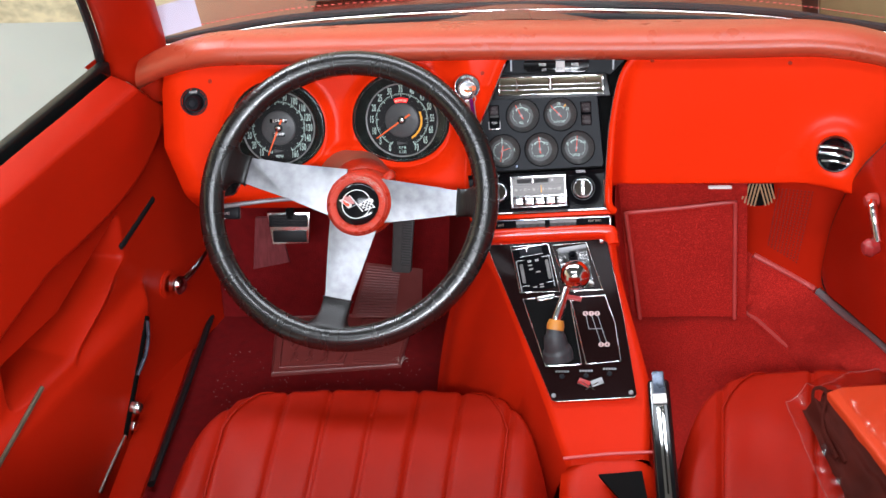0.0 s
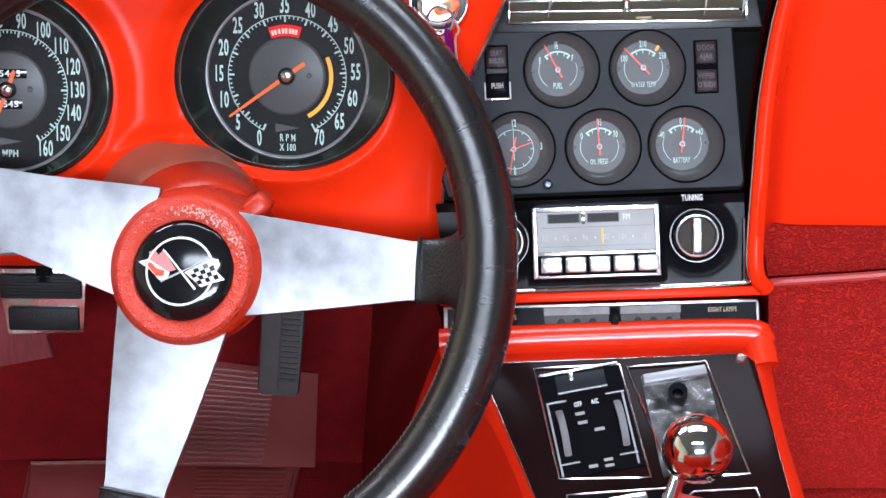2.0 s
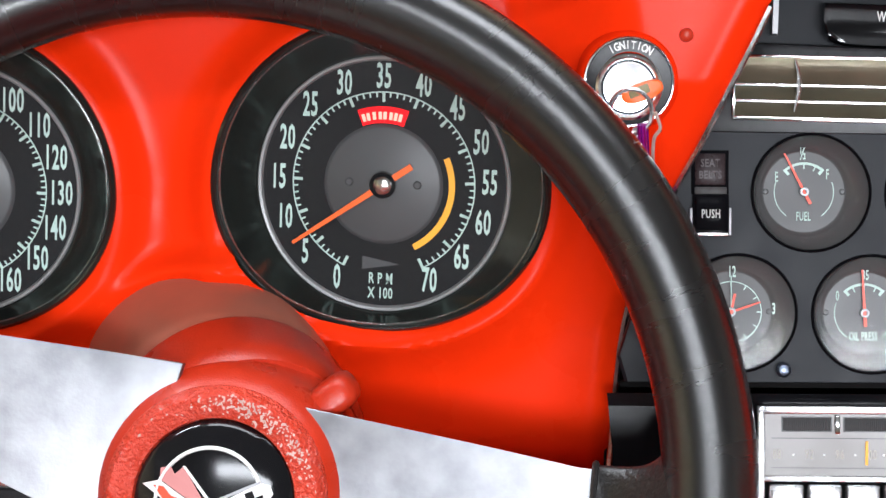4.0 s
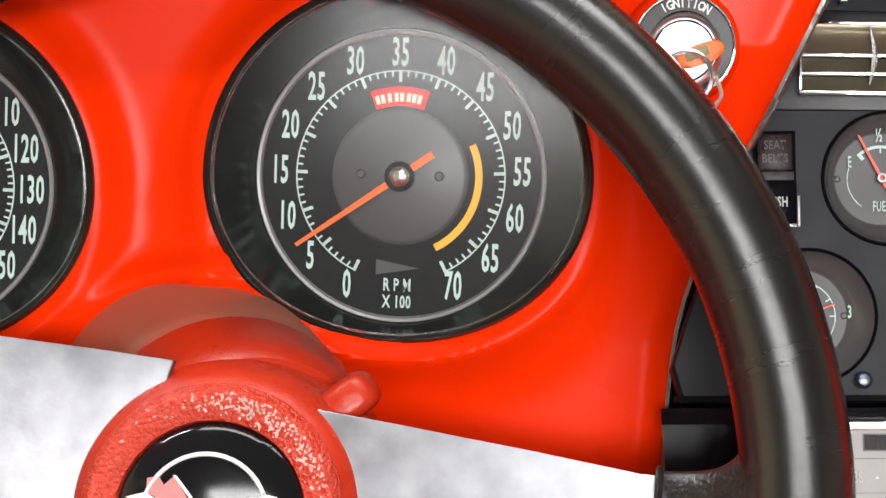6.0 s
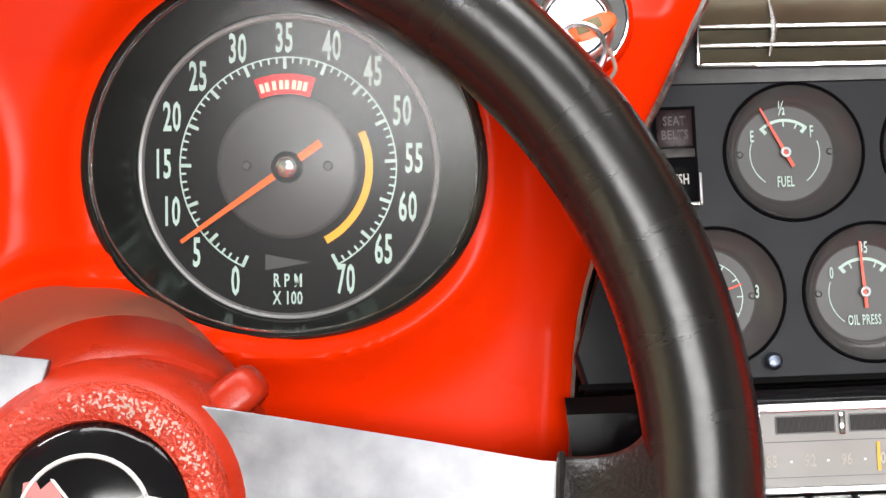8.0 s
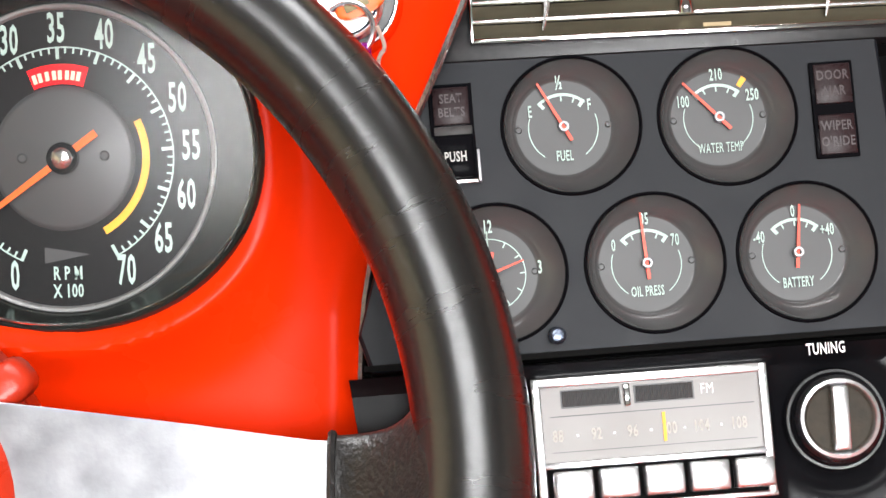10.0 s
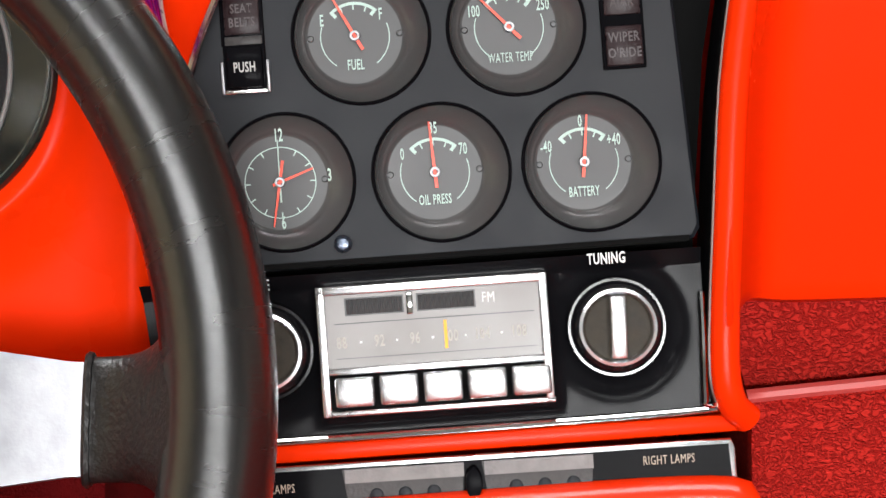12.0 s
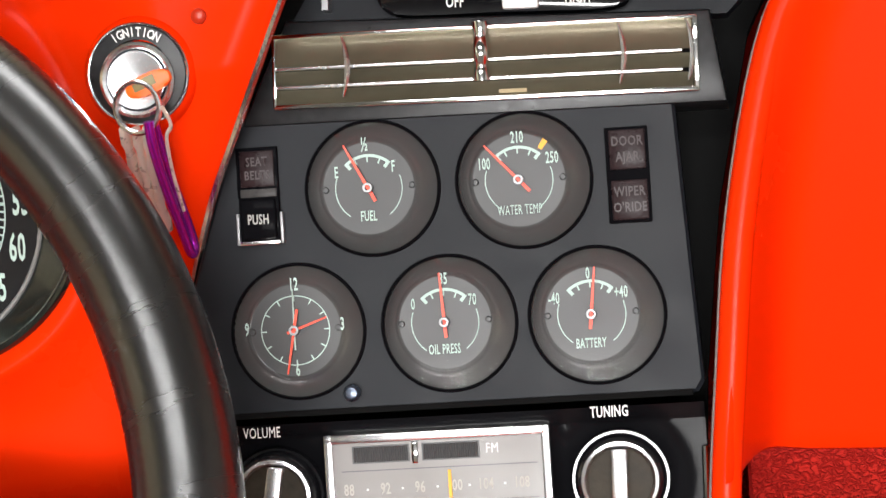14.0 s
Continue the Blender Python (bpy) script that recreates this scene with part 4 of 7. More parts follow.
def right_door():
    e = thing("vehicle_door", (0.90, 0.0, 0.10), "open red vinyl car door with chrome window crank", "car door", "car doors")
    # panel with a rounded front edge
    pts = [(0.43, 0.78), (0.335, 0.705), (0.258, 0.632), (0.179, 0.554), (0.109, 0.465), (0.054, 0.376), (0.0227, 0.2925), (0.017, 0.262), (0.030, 0.246), (0.061, 0.248), (0.137, 0.266), (0.298, 0.301), (0.95, 0.45), (0.95, 0.78)]
    out = [(p.x, p.y) for p in spline([(x, y, 0) for x, y in pts], 60)]
    bm = bmesh.new()
    slab(bm, out, 0.0, 0.016, DR, bev=0.006, seg=3)
    part("inner_panel", bm, RED_DOOR, e, "moulded red vinyl panel")
    bm = bmesh.new()
    tube(bm, [DR @ Vector((x - 0.004, y - 0.003, 0.010)) for x, y in out[:52]], 0.0048, 8)
    part("edge_seal", bm, RUBBER, e, "black rubber edge")
    bm = bmesh.new()
    lathe(bm, [(0.0, 0.020), (0.008, 0.020), (0.0125, 0.012), (0.011, 0.0)], DR @ pose(0.2515, 0.5375, 0.018), 20)
    c = part("window_crank", bm, mat("dull_red_boss", (0.35, 0.03, 0.02), 0.4), e, "chrome window crank")
    bm = bmesh.new()
    tube(bm, spline([DR @ Vector(p) for p in ((0.262, 0.5400, 0.030), (0.280, 0.535, 0.036), (0.302, 0.494, 0.036))], 8), 0.0075, 10)
    part("crank_arm", bm, CHROME, c)
    bm = bmesh.new()
    lathe(bm, [(0.0, 0.026), (0.010, 0.024), (0.015, 0.014), (0.010, 0.0)], DR @ pose(0.304, 0.486, 0.036), 20)
    part("crank_knob", bm, mat("clear_red_knob", (0.30, 0.03, 0.03), 0.12), c, "dark red knob")
    # kick panel with punched holes, and the carpeted sill
    def kick(x, z, d=0.0):
        return Vector((x, 0.345 - 0.18 * (x - 0.64) - d, z))
    bm = bmesh.new()
    line = [(0.632, 0.284), (0.690, 0.254), (0.751, 0.218), (0.80, 0.20)]
    def kp(u, v):
        x = 0.632 + 0.175 * u
        for (xa, za), (xb, zb) in zip(line, line[1:]):
            if x <= xb + 1e-6:
                lo = za + (zb - za) * (x - xa) / (xb - xa)
                break
        else:
            lo = 0.20
        return kick(x, lo + (0.46 - lo) * v)
    sheet(bm, kp, 24, 12)
    k = part("kick_panel", bm, RED_DOOR)
    tagged(k, "red kick panel with rows of punched holes", "trim panel", kind="structure")
    # no real holes: small darker red blocks carry the holes' shade
    bm = bmesh.new()
    for i in range(10):
        for j in range(25):
            u, v = i / 9, j / 24
            x = (0.688 + 0.056 * u) * (1 - v) + (0.671 + 0.048 * u) * v
            z = (0.410 - 0.001 * u) * (1 - v) + (0.299 - 0.030 * u) * v
            c = kick(x, z, 0.0007)
            box(bm, -0.0013, 0.0013, -0.0004, 0.0004, -0.0016, 0.0016, Matrix.Translation(c))
    part("punched_holes", bm, mat("hole_shade_red", (0.20, 0.008, 0.003), 0.7), k, "small dark red blocks painting the shade of punched holes")
    up = spline([(0.632, 0.346, 0.284), (0.690, 0.335, 0.254), (0.751, 0.322, 0.220), (0.793, 0.246, 0.221), (0.846, 0.085, 0.264), (0.95, -0.25, 0.33)], 40)
    low = spline([(0.604, 0.350, 0.166), (0.622, 0.335, 0.166), (0.643, 0.310, 0.166), (0.698, 0.209, 0.166), (0.74, 0.088, 0.166), (0.86, -0.25, 0.166)], 40)
    bm = bmesh.new()
    def sill(u, v):
        a, b = up[round(u * 40)], low[round(u * 40)]
        w = 0.006 * noise.noise(Vector((u * 9, v * 6, 5)))
        return a.lerp(b, v) + Vector((-0.010, -0.008, 0.004)) * math.sin(v * math.pi) + Vector((w, w, 0))
    sheet(bm, sill, 40, 20)
    tagged(part("sill_carpet", bm, CARPET), "red carpet over the passenger door sill", "carpet", kind="structure")
    bm = bmesh.new()
    tube(bm, [p + Vector((0, -0.004, 0.002)) for p in up[2:17]], 0.0048, 8)
    tagged(part("sill_trim", bm, PIPING), "faded red sill edge trim", "trim", kind="structure")
    bm = bmesh.new()
    tube(bm, [p + Vector((-0.002, -0.004, 0.004)) for p in up[17:]], 0.007, 8, flat=0.7)
    tagged(part("door_sill_seal", bm, STEEL), "grey worn strip on the passenger sill", "weatherstrip")


right_door()


# ---------------------------------------------------------------- large dials
def ring_ticks(a0, a1, n, r0, r1, w):
    out = []
    for i in range(n + 1):
        a = a0 + (a1 - a0) * i / n
        r = (r0 + r1) / 2
        out.append((r * math.cos(radians(a)), r * math.sin(radians(a)), r1 - r0, w, a))
    return out


def needle(bm, ang, length, tail, w, m, z):
    k = m @ pose(0, 0, z, 0, 0, ang)
    slab(bm, [(-tail, -w * 0.62), (0, -w * 0.6), (length, -w * 0.32), (length, w * 0.32), (0, w * 0.6), (-tail, w * 0.62)], 0, 0.0008, k)
    return bm


def flatten(bm, m):
    """Pulls the lower rim of a gauge in to its opening's flattened edge."""
    inv = m.inverted()
    for v in bm.verts:
        p = inv @ v.co
        r = math.hypot(p.x, p.y)
        k = 1 - (1 - lip(p.x, p.y)) * min(max((r - 0.060) / 0.014, 0), 1)
        v.co = m @ Vector((p.x * k, p.y * k, p.z))


def big_dial(name, at, label, kind):
    e = thing(name, MD @ Vector((*at, 0)), label, "gauge", "dash gauges")
    m = MD @ pose(*at, -0.002)
    rim = m
    bm = bmesh.new()
    lathe(bm, [(0.0800, 0.010), (0.0795, 0.0135), (0.0780, 0.0148), (0.0765, 0.0138), (0.0755, 0.011), (0.0600, 0.0012)], m, 96)
    flatten(bm, m)
    lean = Matrix.Identity(4)
    lean[2][0], lean[2][3] = (0.12, -0.0025) if kind == "tach" else (0.0, 0.0)
    for v in bm.verts:
        p = rim.inverted() @ v.co
        w = min(max((0.0755 - math.hypot(p.x, p.y)) / 0.0155, 0), 1)
        v.co = rim @ p.lerp(lean @ p, w)
    part("housing", bm, HOUSING, e, "black sloping gauge housing")
    bm = bmesh.new()
    lathe(bm, [(0.0762, 0.0128), (0.0756, 0.0134), (0.0750, 0.0126)], m, 96)
    flatten(bm, m)
    part("glass_retainer", bm, CHROME_WORN, e, "thin metal glass retainer")
    m = rim @ lean
    bm = bmesh.new()
    lathe(bm, [(0.0605, 0.0016), (0.0600, 0.0026), (0.0588, 0.0022), (0.0580, 0.0)], m, 96)
    part("inner_ring", bm, DIAL_RING, e, "thin grey ring")
    bm = bmesh.new()
    lathe(bm, [(0.0, 0.0), (0.0605, 0.0)], m, 64)
    d = part("dial", bm, DIAL, e, "matt black dial")
    bm = bmesh.new()
    lathe(bm, [(0.0, 0.0016), (0.0262, 0.0016), (0.0275, 0.0011), (0.0284, 0.0001)], m, 64)
    part("centre_disc", bm, DIAL_GREY, d, "raised grey centre disc")
    bm = bmesh.new()
    if kind == "tach":
        a0, a1, per, n = 245.3, -62.6, 5, 70
        nums = [(str(v), a0 + (a1 - a0) * v / 70) for v in range(0, 71, 5)]
    else:
        a0, a1, per, n = 253.0, -59.0, 5, 80
        nums = [(str(v), a0 + (a1 - a0) * v / 160) for v in range(10, 161, 10)]
    rows = [(s, 0.0505 * math.cos(radians(a)), 0.0505 * math.sin(radians(a)), 0.0116, 0) for s, a in nums]
    letters(rows, m @ pose(0, 0, 0.0004), "numeral", PRINT, d, 0.44, "pale numeral")
    arc_band(bm, 0.0431, 0.0437, a1, a0, 0.0004, m, 90)
    part("scale_arc", bm, PRINT, d)
    maj = ring_ticks(a0, a1, n // per, 0.0388, 0.0437, 0.0014)
    mino = ring_ticks(a0, a1, n, 0.0410, 0.0437, 0.0008)
    bars(maj + mino, m, "scale_ticks", PRINT, d, "pale scale marks", z=0.0005)
    bars([(0.0, -0.0378, 0.0006, 0.0006, 0)], m, "print_dot", PRINT, d)
    bm = bmesh.new()
    k = m @ pose(0, -0.0378, 0.0004)
    bm.faces.new([bm.verts.new(k @ Vector(p)) for p in ((-0.009, 0.0032, 0), (-0.009, -0.0032, 0), (0.009, 0, 0))])
    part("arrow_lamp", bm, DIAL_GREY, d, "unlit grey arrow lamp", smooth=False)
    if kind == "tach":
        letters([("R P M", 0.0, -0.0452, 0.0052, 0), ("X 100", 0.0, -0.0522, 0.0052, 0)], m @ pose(0, 0, 0.0004), "word", PRINT, d, 0.62, "pale printed word")
        bm = bmesh.new()
        arc_band(bm, 0.0312, 0.0342, -62, 25, 0.0018, m, 40)
        part("amber_band", bm, YELLOW, d, "amber warning band")
        bm = bmesh.new()
        arc_band(bm, 0.0290, 0.0368, 72, 111, 0.0019, m, 20)
        lamp = part("warning_lamp", bm, REDLAMP, d, "lit red warning lamp")
        bars([(0.0325 * math.cos(radians(a)), 0.0325 * math.sin(radians(a)), 0.0016, 0.0036, a - 90) for a in (77, 81, 85, 90, 94, 99, 104, 108)], m, "lamp_marks", REDLAMP_HOT, lamp, z=0.0022)
        ang, ln, tl, mt = 215.0, 0.0520, 0.0165, NEEDLE
    else:
        letters([("MPH", 0.0, -0.0468, 0.0052, 0)], m @ pose(0, 0, 0.0004), "word", PRINT, d, 0.8, "pale printed word")
        for y, w, txt in ((0.0118, 0.0285, "25445"), (-0.0105, 0.0205, "2545")):
            bm = bmesh.new()
            box(bm, -w / 2, w / 2, y - 0.0034, y + 0.0034, 0.0012, 0.0021, m, bev=0.0003)
            o = part("counter_window", bm, BLACK_GLOSS, d, "black counter window")
            letters([(txt, 0, y, 0.0046, 0)], m @ pose(0, 0, 0.0024), "counter_number", WHITE, o, 1.15)
        bm = bmesh.new()
        arc_band(bm, 0.0288, 0.0372, 71, 109, 0.0019, m, 20)
        part("dark_lamp", bm, DIAL, d, "unlit dark lamp window")
        ang, ln, tl, mt = 248.0, 0.0480, 0.0150, NEEDLE
    bm = bmesh.new()
    needle(bm, ang, ln, tl, 0.0024, m, 0.0042)
    nd = part("needle", bm, mt, e, "orange needle", smooth=False)
    bm = bmesh.new()
    lathe(bm, [(0.0, 0.0062), (0.0062, 0.0058), (0.0065, 0.0020)], m, 28)
    hub = part("needle_hub", bm, BLACK_GLOSS, nd, "black needle hub")
    bm = bmesh.new()
    lathe(bm, [(0.0, 0.0084), (0.0026, 0.0082), (0.0042, 0.0070), (0.0042, 0.0058)], m, 24)
    part("hub_screw", bm, CHROME_WORN, nd, "chrome screw")
    for s in (-1, 1):
        bm = bmesh.new()
        lathe(bm, [(0.0, 0.0024), (0.0014, 0.0024), (0.0021, 0.0017)], m @ pose(0.0163 * s, 0.0005, 0), 14)
        part("dial_screw", bm, DIAL_GREY, d)
    bm = bmesh.new()
    lathe(bm, [(0.0, 0.0122), (0.055, 0.0122), (0.0760, 0.0122)], rim, 64)
    flatten(bm, rim)
    g = part("glass", bm, LENS, e, "clear gauge glass")
    g.visible_shadow = False


big_dial("tachometer", TACH, "black round tachometer with orange needle and red lamp", "tach")
big_dial("speedometer", SPEEDO, "black round speedometer with pale numerals", "speedo")


def light_switch():
    e = thing("light_switch", MD @ Vector((-0.268, 0.033, 0)), "black round headlight pull knob in the dash", "knob")
    m = MD @ pose(-0.268, 0.033, 0)
    bm = bmesh.new()
    lathe(bm, [(0.0235, -0.002), (0.0225, 0.0015), (0.0205, 0.0015), (0.0200, -0.010), (0.0, -0.010)], m, 32)
    part("recess", bm, BLACK, e)
    bm = bmesh.new()
    lathe(bm, [(0.0, 0.014), (0.0055, 0.0145), (0.008, 0.0125), (0.0105, 0.014), (0.0125, 0.011), (0.014, 0.0), (0.014, -0.010)], m @ pose(0.0, -0.002, 0), 32)
    part("pull_knob", bm, BLACK, e, "ribbed black knob")
    letters([("LIGHTS", 0, 0.0158, 0.0040, 0)], m @ pose(0, 0, 0.0022), "word", WHITE, e, 0.7)


light_switch()


def ignition():
    m = MD @ pose(0.1875, 0.0545, 0.0325)
    e = thing("ignition_lock", m @ Vector((0, 0, 0)), "chrome ignition lock in a worn black bezel", "ignition lock")
    bm = bmesh.new()
    lathe(bm, [(0.0240, -0.012), (0.0225, 0.0010), (0.0208, 0.0040), (0.0196, 0.0048)], m, 40)
    part("surround", bm, RED, e, "red collar")
    bm = bmesh.new()
    lathe(bm, [(0.0198, 0.0046), (0.0188, 0.0058), (0.0135, 0.0062), (0.0130, 0.0)], m, 40)
    part("bezel", bm, BLACK_WRINKLE, e, "worn black bezel")
    bm = bmesh.new()
    tube(bm, [m @ Vector((0.0197 * math.cos(t), 0.0197 * math.sin(t), 0.0052)) for t in (math.tau * i / 56 for i in range(56))], 0.0006, 6, closed=True)
    part("bezel_edge", bm, CHROME_WORN, e, "thin worn metal edge")
    bm = bmesh.new()
    lathe(bm, [(0.0150, 0.005), (0.0148, 0.0078), (0.0136, 0.0085), (0.0122, 0.0079)], m @ pose(0, -0.0022, 0), 40)
    part("outer_ring", bm, CHROME_SATIN, e, "worn chrome ring")
    bm = bmesh.new()
    lathe(bm, [(0.0123, 0.0074), (0.0112, 0.0080)], m @ pose(0, -0.0022, 0), 40)
    part("black_ring", bm, BLACK, e)
    bm = bmesh.new()
    lathe(bm, [(0.0116, 0.0080), (0.0112, 0.0094), (0.004, 0.0086), (0.0, 0.0084)], m @ pose(0, -0.0022, 0), 40)
    part("lock_face", bm, CHROME_SATIN, e, "brushed lock face")
    for i, ch in enumerate("IGNITION"):
        a = 90 + 31 - 62 * i / 7
        letters([(ch, 0.0163 * math.cos(radians(a)), 0.0163 * math.sin(radians(a)), 0.0036, a - 90)], m @ pose(0, 0, 0.0066), "letter", WHITE, e, 0.72)
    # key, ring and the bunch that hangs from it
    k = thing("key_bunch", m @ Vector((0, -0.012, 0.02)), "key bunch with orange key head and purple carabiner", "keys")
    bm = bmesh.new()
    q = m @ pose(0.006, -0.0035, 0.012, 0, 0, 22)
    slab(bm, [(0.0095 * math.copysign(abs(math.cos(t)) ** 0.7, math.cos(t)), 0.0040 * math.copysign(abs(math.sin(t)) ** 0.8, math.sin(t))) for t in (math.tau * i / 28 for i in range(28))], 0.0, 0.003, q, bev=0.0010)
    part("key_head", bm, NEEDLE, k, "orange-red key head")
    bm = bmesh.new()
    box(bm, -0.0060, 0.0035, -0.0012, 0.0030, 0.0026, 0.0034, q, bev=0.0003)
    part("key_inlay", bm, mat("olive_inlay", (0.22, 0.18, 0.08), 0.5), k)
    bm = bmesh.new()
    tube(bm, [m @ Vector((0.0015 + 0.0092 * math.cos(t), -0.0125 + 0.0098 * math.sin(t), 0.0150 + 0.002 * math.cos(t))) for t in (math.tau * i / 32 for i in range(32))], 0.0012, 8, closed=True)
    part("key_ring", bm, CHROME_SATIN, k, "steel split ring")
    top = m @ Vector((0, -0.020, 0.012))
    key_metal = mat("pale_key_metal", (0.70, 0.62, 0.52), 0.30, metal=0.55, var=0.25, scale=220, bump=0.1)
    for i, (dx, ln, w) in enumerate(((-0.0055, 0.036, 0.0036), (-0.0016, 0.041, 0.0034), (0.0014, 0.045, 0.0030))):
        bm = bmesh.new()
        pts = [top + Vector((dx + 0.0011 * i, 0, 0)), top + Vector((dx + 0.003, -0.002, -0.5 * ln)), top + Vector((dx + 0.006, -0.003, -ln))]
        tube(bm, spline(pts, 12), [w * (0.55 + 0.12 * (j % 3)) for j in range(13)], 6, flat=0.4)
        part("hanging_key", bm, key_metal, k, "worn pale metal key")
    bm = bmesh.new()
    pts = [top + Vector(p) for p in ((0.0062, -0.004, 0.004), (0.0070, -0.006, -0.006), (0.0092, -0.006, -0.022), (0.0124, -0.006, -0.038), (0.0152, -0.006, -0.052), (0.0162, -0.004, -0.054), (0.0156, -0.001, -0.050), (0.0122, 0.001, -0.034), (0.0092, 0.001, -0.018), (0.0074, -0.001, 0.002))]
    tube(bm, spline(pts, 48), 0.0021, 10)
    part("carabiner", bm, PURPLE, k, "purple anodised carabiner")
    bm = bmesh.new()
    tube(bm, spline([top + Vector(p) for p in ((0.012, -0.003, 0.010), (0.0145, -0.003, 0.002), (0.012, -0.003, -0.004), (0.0125, -0.003, -0.020), (0.0145, -0.003, -0.036))], 24), 0.0008, 6)
    part("chain", bm, key_metal, k, "thin steel chain")


ignition()


# ---------------------------------------------------------------- centre stack
def stack_panel():
    e = thing("centre_stack", MS @ Vector((0, 0, -0.03)), "black centre instrument stack between red mouldings", "instrument panel")
    # recessed black back and side walls
    bm = bmesh.new()
    slab(bm, [(-0.052, 0.150), (0.150, 0.142), (0.128, 0.10), (0.112, 0.03), (0.103, -0.04), (0.098, -0.118), (-0.120, -0.122), (-0.118, -0.02), (-0.078, 0.090)], -0.055, -0.030, MS)
    part("recess_back", bm, DARK, e, "dark recess")
    bm = bmesh.new()
    wall = spline([(0.160, 0.137, 0), (0.1335, 0.100, 0), (0.1155, 0.030, 0), (0.1065, -0.040, 0), (0.1015, -0.090, 0), (0.1025, -0.110, 0)], 20)
    sheet(bm, lambda u, v: (wall[round(u * 20)].x, wall[round(u * 20)].y, 0.006 - 0.05 * v), 20, 4, MS)
    part("side_wall", bm, BLACK, e, "black recess wall")
    # gauge plate with five openings
    outline = [(-0.078, 0.0735), (0.0895, 0.0700), (0.0960, 0.0697), (0.1010, -0.0385), (0.0985, -0.0425), (-0.108, -0.0440), (-0.1120, -0.030)]
    holes = [(-0.0274, 0.0451), (0.0335, 0.0443), (-0.0608, -0.0104), (0.0003, -0.0107), (0.0592, -0.0109)]
    bm = bmesh.new()
    n = 44
    loops = [[bm.verts.new((x, y, 0.004)) for x, y in outline]]
    for cx, cy in holes:
        loops.append([bm.verts.new((cx + 0.0026 + 0.0268 * math.cos(math.tau * i / n), cy + 0.0268 * math.sin(math.tau * i / n), 0.004)) for i in range(n)])
    es = [bm.edges.new((lp[i], lp[(i + 1) % len(lp)])) for lp in loops for i in range(len(lp))]
    bmesh.ops.triangle_fill(bm, use_beauty=True, use_dissolve=False, edges=es)
    mid = [bm.verts.new((x + 0.0012 * (1 if x > 0 else -1), y + 0.0012 * (1 if y > 0 else -1), 0.0026)) for x, y in outline]
    lo = [bm.verts.new((x + 0.0012 * (1 if x > 0 else -1), y + 0.0012 * (1 if y > 0 else -1), -0.022)) for x, y in outline]
    for i in range(len(outline)):
        j = (i + 1) % len(outline)
        bm.faces.new((loops[0][i], loops[0][j], mid[j], mid[i]))
        bm.faces.new((mid[i], mid[j], lo[j], lo[i]))
    bmesh.ops.transform(bm, matrix=MS, verts=bm.verts)
    plate = part("gauge_plate", bm, BLACK, e, "satin black gauge plate", smooth=False)
    # radio plate below, dished round the knobs
    def radio_plate(u, v):
        x = -0.112 + 0.2135 * u
        y = -0.1115 + 0.064 * v
        z = 0.002
        for kx in (-0.0713, 0.0671):
            r = math.hypot(x - kx, y + 0.0763)
            z -= 0.006 * math.exp(-(r / 0.0235) ** 6)
        d = max(abs(x + 0.0035) - 0.0445, abs(y + 0.0785) - 0.0255)
        z += 0.006 / (1 + math.exp(d / 0.0012))
        z += 0.006 * max(0, (v - 0.9) / 0.1)
        return (x - 0.006 * v * (u < 0.05), y, z)
    bm = bmesh.new()
    sheet(bm, radio_plate, 120, 50, MS)
    part("radio_plate", bm, BLACK_MOULD, e, "satin black radio surround")
    bm = bmesh.new()
    box(bm, -0.112, 0.0975, -0.0448, -0.0425, -0.01, 0.006, MS)
    part("plate_ledge", bm, DARK, e)
    bm = bmesh.new()
    tube(bm, spline([MS @ Vector(p) for p in ((-0.118, -0.1118, 0.006), (0.0, -0.1118, 0.007), (0.096, -0.1112, 0.006), (0.0990, -0.1085, 0.006), (0.0995, -0.10, 0.006), (0.1002, -0.085, 0.006), (0.1008, -0.065, 0.005))], 40), 0.0013, 8)
    part("chrome_border", bm, CHROME, e, "chrome border strip")
    # top housing with wiper switch
    bm = bmesh.new()
    slab(bm, [(-0.0770, 0.0722), (-0.0560, 0.1140), (0.1135, 0.1062), (0.1185, 0.0690)], -0.030, 0.0060, MS, bev=0.003)
    part("vent_housing", bm, BLACK_WRINKLE, e, "worn black vent housing")
    bm = bmesh.new()
    slab(bm, [(-0.058, 0.113), (-0.034, 0.150), (0.158, 0.142), (0.120, 0.106)], -0.030, -0.012, MS)
    part("upper_shelf", bm, BLACK, e, "black upper shelf")
    bm = bmesh.new()
    tube(bm, [MS @ Vector(p) for p in ((-0.040, 0.1415, 0.004), (0.06, 0.1385, 0.005), (0.160, 0.1345, 0.006))], 0.0022, 8)
    part("top_strip", bm, CHROME_WORN, e, "worn chrome strip")
    return e


stack_panel()


